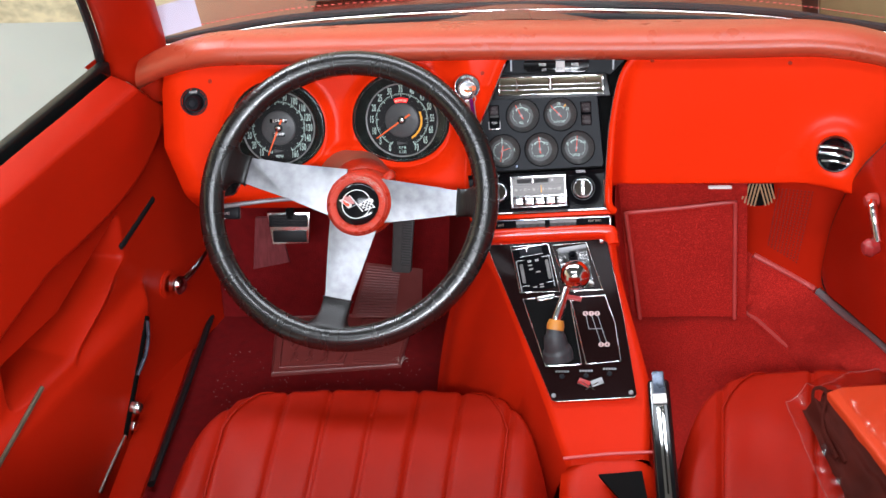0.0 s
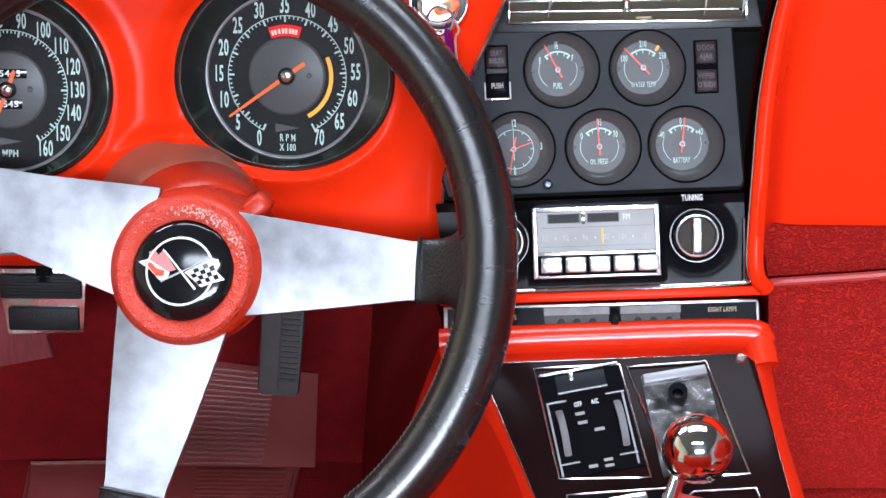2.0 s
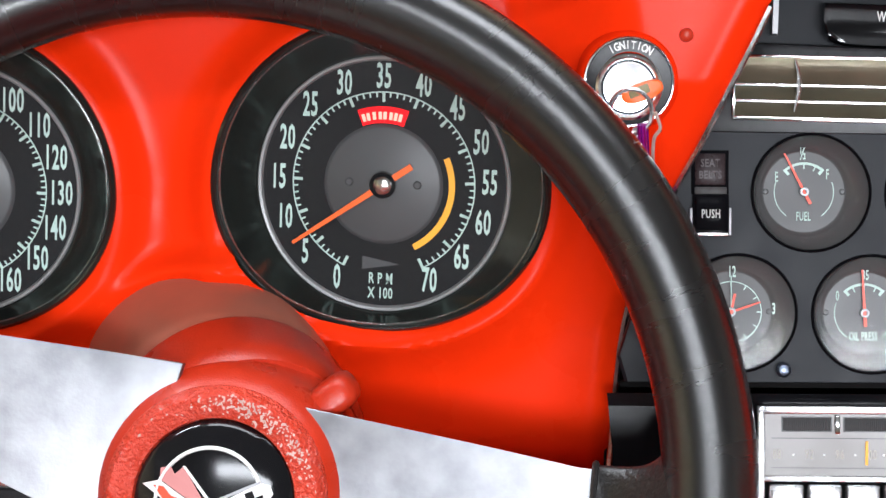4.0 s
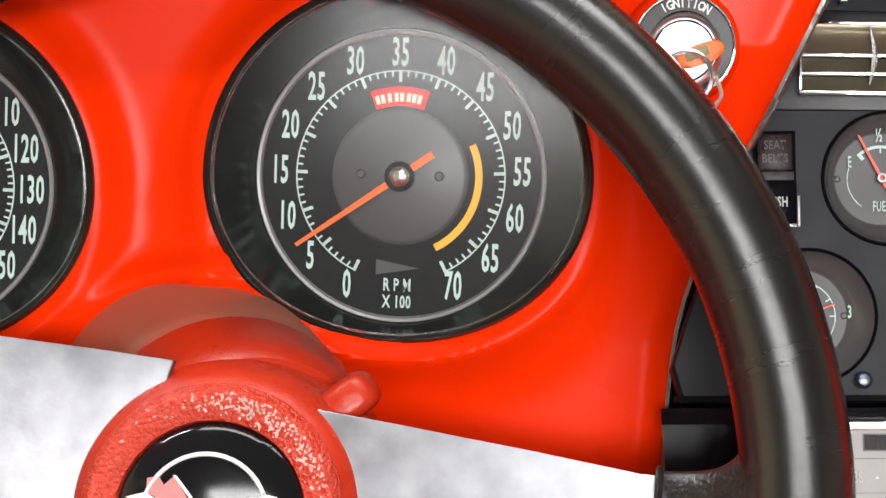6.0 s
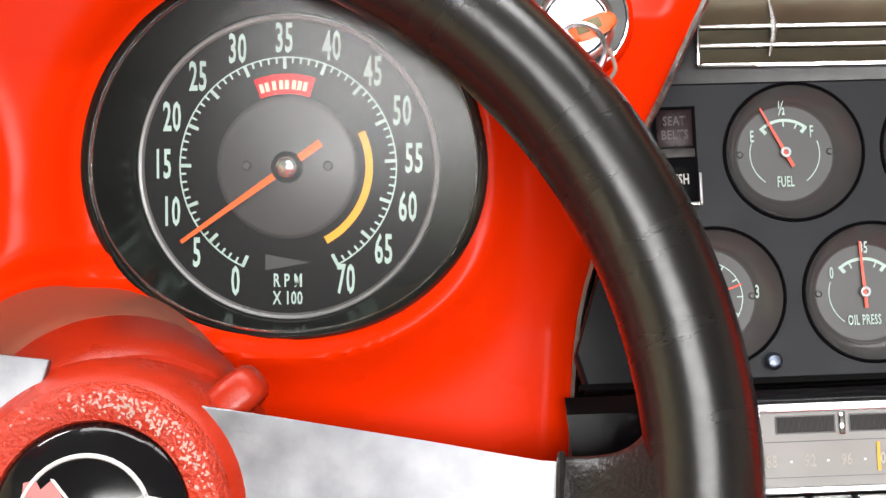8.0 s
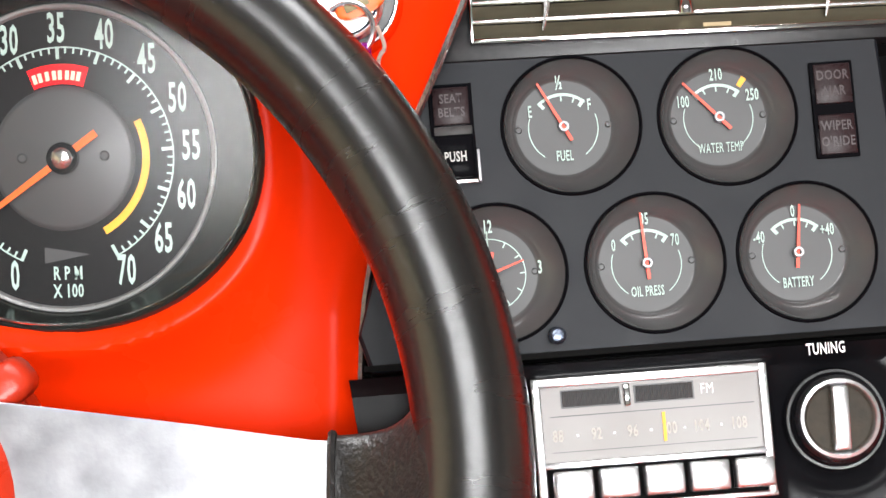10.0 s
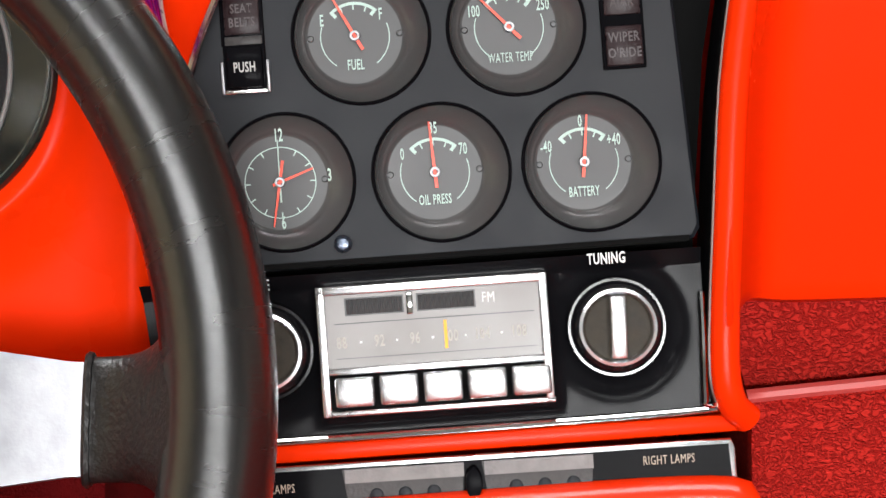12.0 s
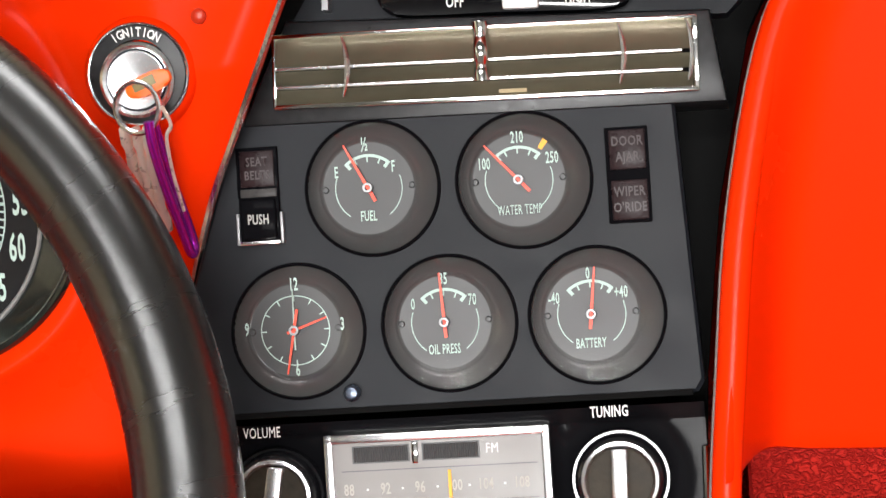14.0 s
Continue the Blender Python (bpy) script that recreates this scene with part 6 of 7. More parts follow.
# ---------------------------------------------------------------- console
def console():
    e = thing("centre_console", (0.36, -0.05, FLOOR), "tapering red centre console with black shift plate", "console")
    # red moulding: strips above and below the lamp panel, then the sloping top
    left = [(0.187, 0.098, 0.462), (0.194, 0.085, 0.460), (0.205, 0.060, 0.4535), (0.236, 0.015, 0.4275), (0.296, -0.12, 0.3500), (0.318, -0.170, 0.3195), (0.355, -0.260, 0.2650)]
    right = [(0.422, 0.102, 0.466), (0.423, 0.088, 0.464), (0.424, 0.068, 0.4580), (0.433, 0.020, 0.4303), (0.474, -0.12, 0.3500), (0.482, -0.165, 0.3225), (0.480, -0.250, 0.2720)]
    ls, rs = spline(left, 48), spline(right, 48)
    def top(u, v):
        a, b = ls[round(v * 48)], rs[round(v * 48)]
        p = a.lerp(b, u)
        edge = min(u, 1 - u) * (b - a).length
        dip = 0.008 * max(0, 1 - edge / 0.012) ** 2
        return p + Vector((0, -0.5, 0.86)) * (-0.004 - dip)
    bm = bmesh.new()
    sheet(bm, top, 48, 48)
    part("top_shell", bm, RED_CONSOLE_SHADED, e, "glossy red moulded shell")
    # roll of red padding above the plate
    bm = bmesh.new()
    tube(bm, spline([MC @ Vector(p) for p in ((0.188, -0.004, -0.008), (0.30, 0.002, -0.007), (0.405, 0.006, -0.007), (0.4145, -0.002, -0.009), (0.418, -0.018, -0.011))], 24), 0.011, 12)
    part("padded_roll", bm, RED_ROLL, e, "rounded red roll")
    bm = bmesh.new()
    box(bm, -0.118, 0.115, -0.1205, -0.1135, -0.02, 0.003, MS, bev=0.0015)
    part("upper_strip", bm, RED, e, "narrow red strip")
    # flanks down to the floor
    for name, line, foot in (("flank_driver", ls, lambda p: Vector((max(p.x - 0.085 * (1 if p.y > -0.1 else 0.4), 0.10), p.y + 0.02, FLOOR))), ("flank_passenger", rs, lambda p: Vector((p.x + 0.012, p.y + 0.02, FLOOR)))):
        bm = bmesh.new()
        def flank(u, v):
            a = line[round(u * 48)] + Vector((0, -0.5, 0.86)) * -0.012
            b = foot(a)
            return a.lerp(b, v) + Vector((0.012 * math.sin(v * math.pi) * (-1 if line is ls else 1), 0, 0))
        sheet(bm, flank, 48, 12)
        # the darker door red puts the flanks' shade into their colour
        part(name, bm, RED_DOOR, e, "red side panel")
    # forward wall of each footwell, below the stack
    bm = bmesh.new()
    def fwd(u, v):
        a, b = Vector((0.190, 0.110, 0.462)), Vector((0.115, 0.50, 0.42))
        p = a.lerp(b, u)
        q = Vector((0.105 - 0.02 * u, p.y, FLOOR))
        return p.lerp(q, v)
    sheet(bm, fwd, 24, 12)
    part("tunnel_side_driver", bm, CARPET_SHADED, e, "red carpeted tunnel side, footwell shade in its colour")
    bm = bmesh.new()
    def fwd2(u, v):
        a, b = Vector((0.421, 0.112, 0.500)), Vector((0.418, 0.36, 0.50))
        p = a.lerp(b, u)
        q = Vector((0.440, p.y, FLOOR))
        return p.lerp(q, v)
    sheet(bm, fwd2, 24, 12)
    part("tunnel_side_passenger", bm, CARPET, e, "red carpeted tunnel side")
    # rear tunnel cover
    bm = bmesh.new()
    def rear(u, v):
        p = Vector((0.345 + 0.15 * u, -0.248 - 0.45 * v, 0.268 - 0.05 * min(1, v * 4)))
        return p + Vector((0.03 * v * (u - 0.5), 0, -0.03 * (2 * u - 1) ** 4))
    sheet(bm, rear, 24, 24)
    part("tunnel_cover", bm, RED_CONSOLE_SHADED, e, "red tunnel cover")
    for s in (0, 1):
        bm = bmesh.new()
        sheet(bm, lambda u, v: (0.345 + 0.15 * s + 0.03 * u * (s - 0.5), -0.248 - 0.45 * u, (0.238 - 0.05 * min(1, u * 4)) * (1 - v) + FLOOR * v), 12, 4)
        part("tunnel_flank", bm, RED_CONSOLE_SHADED, e)
    bm = bmesh.new()
    tube(bm, [(0.350, -0.250, 0.270), (0.42, -0.246, 0.276), (0.490, -0.240, 0.276)], 0.0025, 6)
    part("fold_welt", bm, PIPING, e, "raised fold line")


console()


def shift_plate():
    e = thing("shift_plate", MC @ Vector((0.34, -0.15, 0)), "black console plate with chrome border and shift pattern", "console plate")
    out = [(0.216, -0.024), (0.402, -0.0135), (0.4105, -0.020), (0.4375, -0.15), (0.4605, -0.288), (0.457, -0.294), (0.336, -0.302), (0.329, -0.298)]
    bm = bmesh.new()
    slab(bm, out, 0.0, 0.0022, MC, bev=0.0008)
    part("chrome_border", bm, CHROME_WORN, e, "chrome border")
    cx, cy = 0.345, -0.155
    inn = [(cx + (x - cx) * 0.9925, cy + (y - cy) * 0.9945) for x, y in out]
    bm = bmesh.new()
    slab(bm, inn, 0.001, 0.0032, MC, bev=0.0005)
    part("plate", bm, BROWN, e, "dark gloss plate")
    def frame_line(name, pts, material, r=0.0011, z=0.0042):
        bm = bmesh.new()
        n = len(pts)
        dense = [Vector((*pts[i], z)).lerp(Vector((*pts[(i + 1) % n], z)), j / 6) for i in range(n) for j in range(6)]
        tube(bm, [MC @ p for p in dense], r * 0.7, 6, closed=True)
        return part(name, bm, material, e, "chrome outline")
    boot = [(0.2790, -0.1240), (0.3520, -0.1175), (0.3745, -0.2385), (0.3190, -0.2420)]
    patt = [(0.3560, -0.1290), (0.3660, -0.1200), (0.4080, -0.1170), (0.4245, -0.165), (0.4350, -0.2325), (0.3815, -0.2380)]
    frame_line("boot_frame", boot, CHROME_SATIN)
    frame_line("pattern_frame", patt, CHROME_SATIN)
    frame_line("heater_frame", [(0.2556, -0.0285), (0.3155, -0.0248), (0.3368, -0.1098), (0.2742, -0.1120)], CHROME_WORN)
    frame_line("ashtray_frame", [(0.3207, -0.0266), (0.3760, -0.0215), (0.4040, -0.1062), (0.3510, -0.1100)], CHROME_WORN)
    # no hole in the plate: a flat dark sheet paints the opening's shade
    bm = bmesh.new()
    slab(bm, boot, 0.0030, 0.0037, MC)
    part("boot_opening_shade", bm, DARK, e, "flat dark sheet for the shade in the shifter opening")
    # heater control
    h = MC @ pose(0.2952, -0.068, 0.0036, 0, 0, 12)
    bm = bmesh.new()
    box(bm, -0.029, 0.029, -0.040, 0.040, -0.001, 0.0008, h)
    ht = part("heater_panel", bm, BLACK_SATIN, e, "black heater control panel")
    bm = bmesh.new()
    box(bm, -0.018, 0.017, 0.024, 0.037, 0.0004, 0.0024, h, bev=0.0008)
    part("heater_slide", bm, BLACK, ht, "black slide housing")
    bm = bmesh.new()
    box(bm, -0.018, 0.017, 0.0225, 0.0240, 0.001, 0.003, h)
    part("slide_edge", bm, CHROME_SATIN, ht)
    bm = bmesh.new()
    box(bm, -0.0085, -0.0050, 0.0300, 0.0385, 0.0015, 0.0060, h, bev=0.001)
    part("slide_knob", bm, CHROME_SATIN, ht, "chrome slide knob")
    for x in (-0.0200, 0.0210):
        bm = bmesh.new()
        lathe(bm, [(0.0195, -0.0026), (0.0215, -0.0024), (0.0220, 0.0), (0.0215, 0.0024), (0.0195, 0.0026)], h @ pose(x, -0.006, -0.012, 0, 90, 0), 40)
        part("thumb_wheel", bm, mat("grey_ribbed_plastic", (0.17, 0.17, 0.165), 0.4, bump=0.4, bscale=1500), ht, "grey ribbed thumb wheel")
        for y in (0.0170, -0.0300):
            bm = bmesh.new()
            box(bm, x - 0.0065, x + 0.0065, y - 0.0007, y + 0.0007, 0.001, 0.0026, h)
            part("wheel_stop", bm, CHROME_SATIN, ht)
    bm = bmesh.new()
    box(bm, -0.0110, 0.0110, -0.0395, 0.0180, 0.0008, 0.0016, h)
    part("legend_strip", bm, BLACK_SATIN, ht)
    letters([("OFF", -0.006, 0.0130, 0.0036, 0), ("A/C", 0.006, 0.0130, 0.0036, 0)], h @ pose(0, 0, 0.0019), "word", WHITE, ht, 0.6)
    bars([(-0.0060, 0.0060, 0.0066, 0.0024, 0), (-0.0055, -0.0010, 0.0066, 0.0024, 0), (0.0050, -0.0080, 0.0070, 0.0024, 0), (-0.0050, -0.0345, 0.0062, 0.0024, 0), (0.0062, -0.0315, 0.0062, 0.0022, 0), (0.0062, -0.0360, 0.0062, 0.0022, 0)], h, "legend_bars", mat("dull_white_print", (0.30, 0.28, 0.27), 0.6), ht, z=0.0019)
    bm = bmesh.new()
    box(bm, -0.0285, 0.0275, 0.0385, 0.0405, 0.0004, 0.0022, h, bev=0.0005)
    part("upper_edge", bm, CHROME_SATIN, ht, "chrome upper edge")
    for x in (-0.0268, 0.0262):
        bm = bmesh.new()
        box(bm, x - 0.0007, x + 0.0007, -0.038, 0.018, 0.0004, 0.0014, h)
        part("side_edge", bm, STEEL, ht, "thin metal edge")
    # open ashtray with a lighter
    a = MC @ pose(0.3620, -0.066, 0.0036, 0, 0, 11)
    bm = bmesh.new()
    box(bm, -0.0250, 0.0215, -0.040, 0.038, -0.001, 0.0006, a)
    # flat tray: light and dark patches in the colour imitate chrome reflections
    at = part("ashtray", bm, mat("reflection_patch_ashtray_metal", (0.46, 0.46, 0.47), 0.20, metal=1, var=0.55, scale=75, bump=0.5, bscale=90, sharp=0.2), e, "open chrome ashtray")
    bm = bmesh.new()
    box(bm, -0.024, 0.021, 0.0305, 0.038, 0.0004, 0.0040, a, bev=0.0015)
    part("ashtray_lid", bm, STEEL, at, "tilted chrome lid")
    bm = bmesh.new()
    lathe(bm, [(0.0036, 0.0060), (0.0060, 0.0110), (0.0068, 0.0100), (0.0068, 0.0)], a @ pose(-0.003, 0.018, 0.0), 20)
    part("lighter", bm, BLACK, at, "black cigarette lighter")
    bm = bmesh.new()
    tube(bm, [a @ Vector((0.012, -0.029, 0.004)), a @ Vector((0.021, -0.036, 0.004))], 0.0022, 8)
    part("ash_clip", bm, WHITE, at, "pale stub")
    # shift pattern
    for x, y, ch in ((0.3782, -0.1490, "R"), (0.3873, -0.1490, "1"), (0.3965, -0.1490, "3"), (0.4040, -0.2035, "2"), (0.4133, -0.2035, "4")):
        bm = bmesh.new()
        lathe(bm, [(0.0, 0.0001), (0.0043, 0.0)], MC @ pose(x, y, 0.0036), 24)
        q = part("pattern_disc", bm, mat("pink_print", (0.60, 0.42, 0.40), 0.5, bump=0), e, "pale pink disc")
        letters([(ch, x, y, 0.0048, 0)], MC @ pose(0, 0, 0.0039), "digit", BROWN, q, 0.8)
    def seg(x0, y0, x1, y1):
        return ((x0 + x1) / 2, (y0 + y1) / 2, math.hypot(x1 - x0, y1 - y0), 0.0010, math.degrees(math.atan2(y1 - y0, x1 - x0)))
    bars([seg(0.3792, -0.153, 0.3842, -0.1762), seg(0.3883, -0.153, 0.4030, -0.1995), seg(0.3975, -0.153, 0.4122, -0.1995), seg(0.3842, -0.1762, 0.4045, -0.1757)], MC, "pattern_line", STEEL, e, z=0.0037)
    for x, y in ((0.3445, -0.2590), (0.3815, -0.2577), (0.4178, -0.2542)):
        bm = bmesh.new()
        lathe(bm, [(0.0, 0.0014), (0.0035, 0.0010), (0.0042, 0.0)], MC @ pose(x, y, 0.0032), 16)
        part("monitor_spot", bm, BLACK, e, "dark monitor spot")
        bars([(x - 0.0085 + 0.0043 * i, y + 0.0085, 0.0030, 0.0034, 0) for i in range(5)], MC, "legend_bars", STEEL, e, z=0.0036)
    for x, y, w, h, turn, m2 in ((0.3790, -0.2700, 0.019, 0.011, -22, mat("emblem_dark_red", (0.36, 0.02, 0.02), 0.4)), (0.3990, -0.2690, 0.019, 0.011, 22, STEEL)):
        bm = bmesh.new()
        box(bm, -w / 2, w / 2, -h / 2, h / 2, 0, 0.0014, MC @ pose(x, y, 0.0032, 0, 0, turn), bev=0.0005)
        part("emblem_flag", bm, m2, e, "small crossed flag emblem")
    bars([(0.386, -0.2760, 0.024, 0.0012, -35), (0.391, -0.2760, 0.024, 0.0012, 35), (0.3760, -0.2745, 0.015, 0.0016, -25)], MC, "emblem_staff", CHROME, e, z=0.0050)
    for x, y in ((0.4005, -0.0185), (0.3325, -0.2920), (0.4515, -0.2860)):
        bm = bmesh.new()
        lathe(bm, [(0.0, 0.0018), (0.0028, 0.0016), (0.0040, 0.0)], MC @ pose(x, y, 0.0032), 16)
        part("plate_screw", bm, CHROME_WORN if y > -0.1 else STEEL, e)


shift_plate()


def shifter():
    base = MC @ Vector((0.3345, -0.205, 0.0))
    e = thing("gear_shifter", base, "chrome gear lever with round ball knob and rubber boot", "gear lever")
    up = (MC.to_3x3() @ Vector((0, 0, 1))).normalized()
    pts = [MC @ Vector(p) for p in ((0.3375, -0.226, 0.0), (0.3365, -0.218, 0.010), (0.3345, -0.211, 0.020), (0.3335, -0.201, 0.030), (0.3335, -0.192, 0.036))]
    bm = bmesh.new()
    line = spline(pts, 32)
    tube(bm, line, [0.0246 - 0.0062 * (i / 32) - 0.0030 / (1 + math.exp(-(i - 11) * 1.2)) - 0.0030 / (1 + math.exp(-(i - 25) * 1.2)) for i in range(33)], 20)
    part("rubber_boot", bm, mat("grey_boot_rubber", (0.040, 0.042, 0.046), 0.45, var=0.3, scale=60, bump=0.1, spec=0.4), e, "dark grey stepped rubber boot")
    bm = bmesh.new()
    a, b = MC @ Vector((0.3335, -0.194, 0.034)), MC @ Vector((0.3360, -0.180, 0.041))
    tube(bm, [a, a.lerp(b, 0.5), b], [0.0135, 0.0138, 0.0112], 24)
    part("amber_ring", bm, AMBER_RING, e, "amber rubber ring")
    bm = bmesh.new()
    tube(bm, [b, MC @ Vector((0.3435, -0.160, 0.051)), MC @ Vector((0.3570, -0.120, 0.065))], [0.0098, 0.0090, 0.0060], 14, flat=0.7)
    part("lever", bm, CHROME, e, "flat chrome lever")
    c = MC @ Vector((0.3645, -0.1185, 0.072))
    bm = bmesh.new()
    k = Matrix.Translation(c) @ up.to_track_quat("Z", "Y").to_matrix().to_4x4()
    lathe(bm, [(0.0, 0.0235)] + [(0.0235 * math.sin(t), 0.0235 * math.cos(t)) for t in (math.pi * i / 18 for i in range(1, 16))] + [(0.009, -0.025), (0.007, -0.031), (0.0, -0.031)], k, 40)
    part("ball_knob", bm, CHROME, e, "polished chrome ball knob")
    for s, mt in ((-1, CHROME_WORN), (1, mat("red_lockout", (0.40, 0.05, 0.05), 0.3))):
        bm = bmesh.new()
        q = MC @ pose(0.3400 + 0.021 * s, -0.1480, 0.054, 0, 0, -12 * s)
        box(bm, -0.0140, 0.0140, -0.0042, 0.0042, -0.002, 0.002, q, bev=0.0018)
        part("lockout_tab", bm, mt, e, "small reverse lockout tab")


shifter()


def handbrake():
    a, b = Vector((0.4925, -0.150, 0.345)), Vector((0.511, -0.345, 0.262))
    e = thing("handbrake", (0.505, -0.34, 0.25), "black handbrake lever with chrome top strip", "handbrake")
    d = (a - b).normalized()
    side = d.cross(Vector((0, 0, 1))).normalized()
    m = Matrix.Identity(4)
    m.col[0][:3], m.col[1][:3], m.col[2][:3], m.col[3][:3] = side, d, side.cross(d), b
    ln = (a - b).length
    bm = bmesh.new()
    box(bm, -0.017, 0.017, -0.06, ln, -0.03, 0.010, m, bev=0.008, seg=3)
    part("grip", bm, BLACK_GLOSS, e, "black plastic grip")
    bm = bmesh.new()
    box(bm, -0.0055, 0.0055, -0.01, ln - 0.052, 0.009, 0.0125, m, bev=0.0012)
    part("chrome_strip", bm, CHROME, e, "chrome strip")
    bm = bmesh.new()
    box(bm, -0.0015, 0.0015, 0.005, ln - 0.055, 0.0118, 0.0145, m, bev=0.0012)
    part("centre_rib", bm, BLACK_GLOSS, e, "black centre rib")
    bm = bmesh.new()
    box(bm, -0.0105, 0.0105, ln - 0.048, ln - 0.031, 0.0085, 0.0130, m, bev=0.0012)
    part("white_band", bm, WHITE, e, "white band")
    bm = bmesh.new()
    box(bm, -0.0095, 0.0095, ln - 0.030, ln + 0.012, -0.004, 0.0115, m, bev=0.003)
    part("release_button", bm, BLUE_STEEL, e, "blue-grey release button")
    # the cover is uncut: this dark slab paints the shade of the slot
    bm = bmesh.new()
    slab(bm, [(0.405, -0.285), (0.470, -0.275), (0.482, -0.36), (0.47, -0.40)], 0.262, 0.266, None)
    tagged(part("handbrake_slot_shade", bm, DARK), "dark slab for the handbrake slot's shade on the tunnel cover", "slot")


handbrake()


# ---------------------------------------------------------------- footwells
def pedals():
    e = thing("brake_pedal", (-0.150, 0.30, 0.34), "black ribbed brake pedal with steel rim", "pedal", "pedals")
    m = axes((-0.151, 0.300, 0.359), (0.30, 0.95))
    bm = bmesh.new()
    slab(bm, [(-0.040, 0.028), (0.036, 0.028), (0.032, -0.027), (-0.032, -0.029)], -0.008, 0.0, m, bev=0.002)
    part("steel_rim", bm, CHROME_WORN, e, "steel rim")
    for y0, y1 in ((0.003, 0.024), (-0.024, -0.004)):
        bm = bmesh.new()
        box(bm, -0.036 if y0 > 0 else -0.030, 0.032 if y0 > 0 else 0.029, y0, y1, -0.002, 0.004, m, bev=0.002)
        pad = part("rubber_pad", bm, RUBBER, e, "black rubber pad")
        for i in range(7 if y0 > 0 else 0):
            bm = bmesh.new()
            box(bm, -0.030, 0.031, y0 + 0.002 + 0.0028 * i, y0 + 0.0034 + 0.0028 * i, 0.003, 0.0055, m)
            part("rib", bm, RUBBER, pad)
    bm = bmesh.new()
    tube(bm, [(-0.150, 0.306, 0.375), (-0.150, 0.34, 0.45), (-0.150, 0.36, 0.52)], 0.008, 8)
    part("arm", bm, DARK, e)
    e = thing("accelerator_pedal", (0.044, 0.30, 0.28), "long grey ribbed accelerator pedal", "pedal", "pedals")
    m = axes((0.044, 0.302, 0.338), (0.25, 0.97), -5)
    bm = bmesh.new()
    slab(bm, [(-0.018, 0.066), (0.019, 0.066), (0.0175, -0.060), (0.014, -0.064), (-0.014, -0.064), (-0.017, -0.060)], -0.008, 0.0, m, bev=0.003)
    part("pad", bm, mat("worn_grey_rubber", (0.065, 0.062, 0.060), 0.5, var=0.25, scale=90, bump=0.15, bscale=500, spec=0.3), e, "worn grey pedal pad")
    dark = mat("dark_grey_rubber", (0.03, 0.03, 0.03), 0.5)
    for i in range(22):
        bm = bmesh.new()
        box(bm, 0.001, 0.0155, -0.050 + 0.0048 * i, -0.0475 + 0.0048 * i, -0.001, 0.0020, m)
        part("tread_rib", bm, dark, e, "dark tread rib")
    bm = bmesh.new()
    box(bm, -0.0008, 0.0004, -0.056, 0.06, -0.001, 0.0022, m)
    part("tread_spine", bm, dark, e)
    # bonnet release handle
    e = thing("bonnet_release", (-0.245, 0.20, 0.455), "black bonnet release handle under the dash", "handle")
    m = axes((-0.228, 0.175, 0.462), (0.5, 0.87))
    bm = bmesh.new()
    box(bm, -0.040, 0.022, -0.011, 0.011, -0.01, 0.004, m, bev=0.003)
    part("grip", bm, BLACK, e)
    letters([("HOOD RELEASE", -0.009, -0.001, 0.0046, -2)], m @ pose(0, 0, 0.0044), "word", WHITE, e, 0.62)
    # lower dash vent hidden behind the rim
    e = thing("side_air_vent", MD @ Vector((-0.222, -0.098, 0)), "round chrome rimmed side air vent", "air vent", "round vents")
    m = MD @ pose(-0.222, -0.098, 0.0)
    bm = bmesh.new()
    lathe(bm, [(0.029, -0.004), (0.028, 0.003), (0.0255, 0.0035), (0.0245, 0.0)], m, 36)
    part("rim", bm, CHROME, e, "chrome rim")
    bm = bmesh.new()
    lathe(bm, [(0.0, 0.0022), (0.0252, 0.0010)], m, 36)
    part("dark_face", bm, BLACK_GLOSS, e, "dark ball face")
    bm = bmesh.new()
    box(bm, -0.023, 0.023, -0.0012, 0.0012, 0.002, 0.005, m @ pose(0, 0, 0, 0, 0, 35))
    part("vane", bm, CHROME_WORN, e)


pedals()


def passenger_vent():
    m = MP @ pose(0.7715, 0.0105, 0.0055) @ Matrix.Diagonal((0.86, 0.86, 1, 1))
    e = thing("passenger_air_vent", m @ Vector((0, 0, 0)), "round chrome rimmed air vent in the red panel", "air vent", "round vents")
    bm = bmesh.new()
    lathe(bm, [(0.0385, -0.006), (0.0362, 0.004), (0.0335, 0.0060), (0.0315, 0.0050), (0.0305, -0.002)], m, 48)
    part("rim", bm, CHROME, e, "chrome rim")
    bm = bmesh.new()
    lathe(bm, [(0.0, -0.022), (0.02, -0.020), (0.031, -0.004)], m, 40)
    part("bowl", bm, BLACK_GLOSS, e, "dark bowl")
    for y, b in ((0.010, 0.005), (-0.004, 0.006), (-0.017, 0.004)):
        w = math.sqrt(0.030 ** 2 - y * y)
        bm = bmesh.new()
        tube(bm, spline([m @ Vector((-w, y + b, -0.002)), m @ Vector((0, y + 0.6 * b, 0.0)), m @ Vector((w, y - b, -0.002))], 12), 0.0022, 8)
        part("vane", bm, CHROME, e, "curved chrome vane")


passenger_vent()


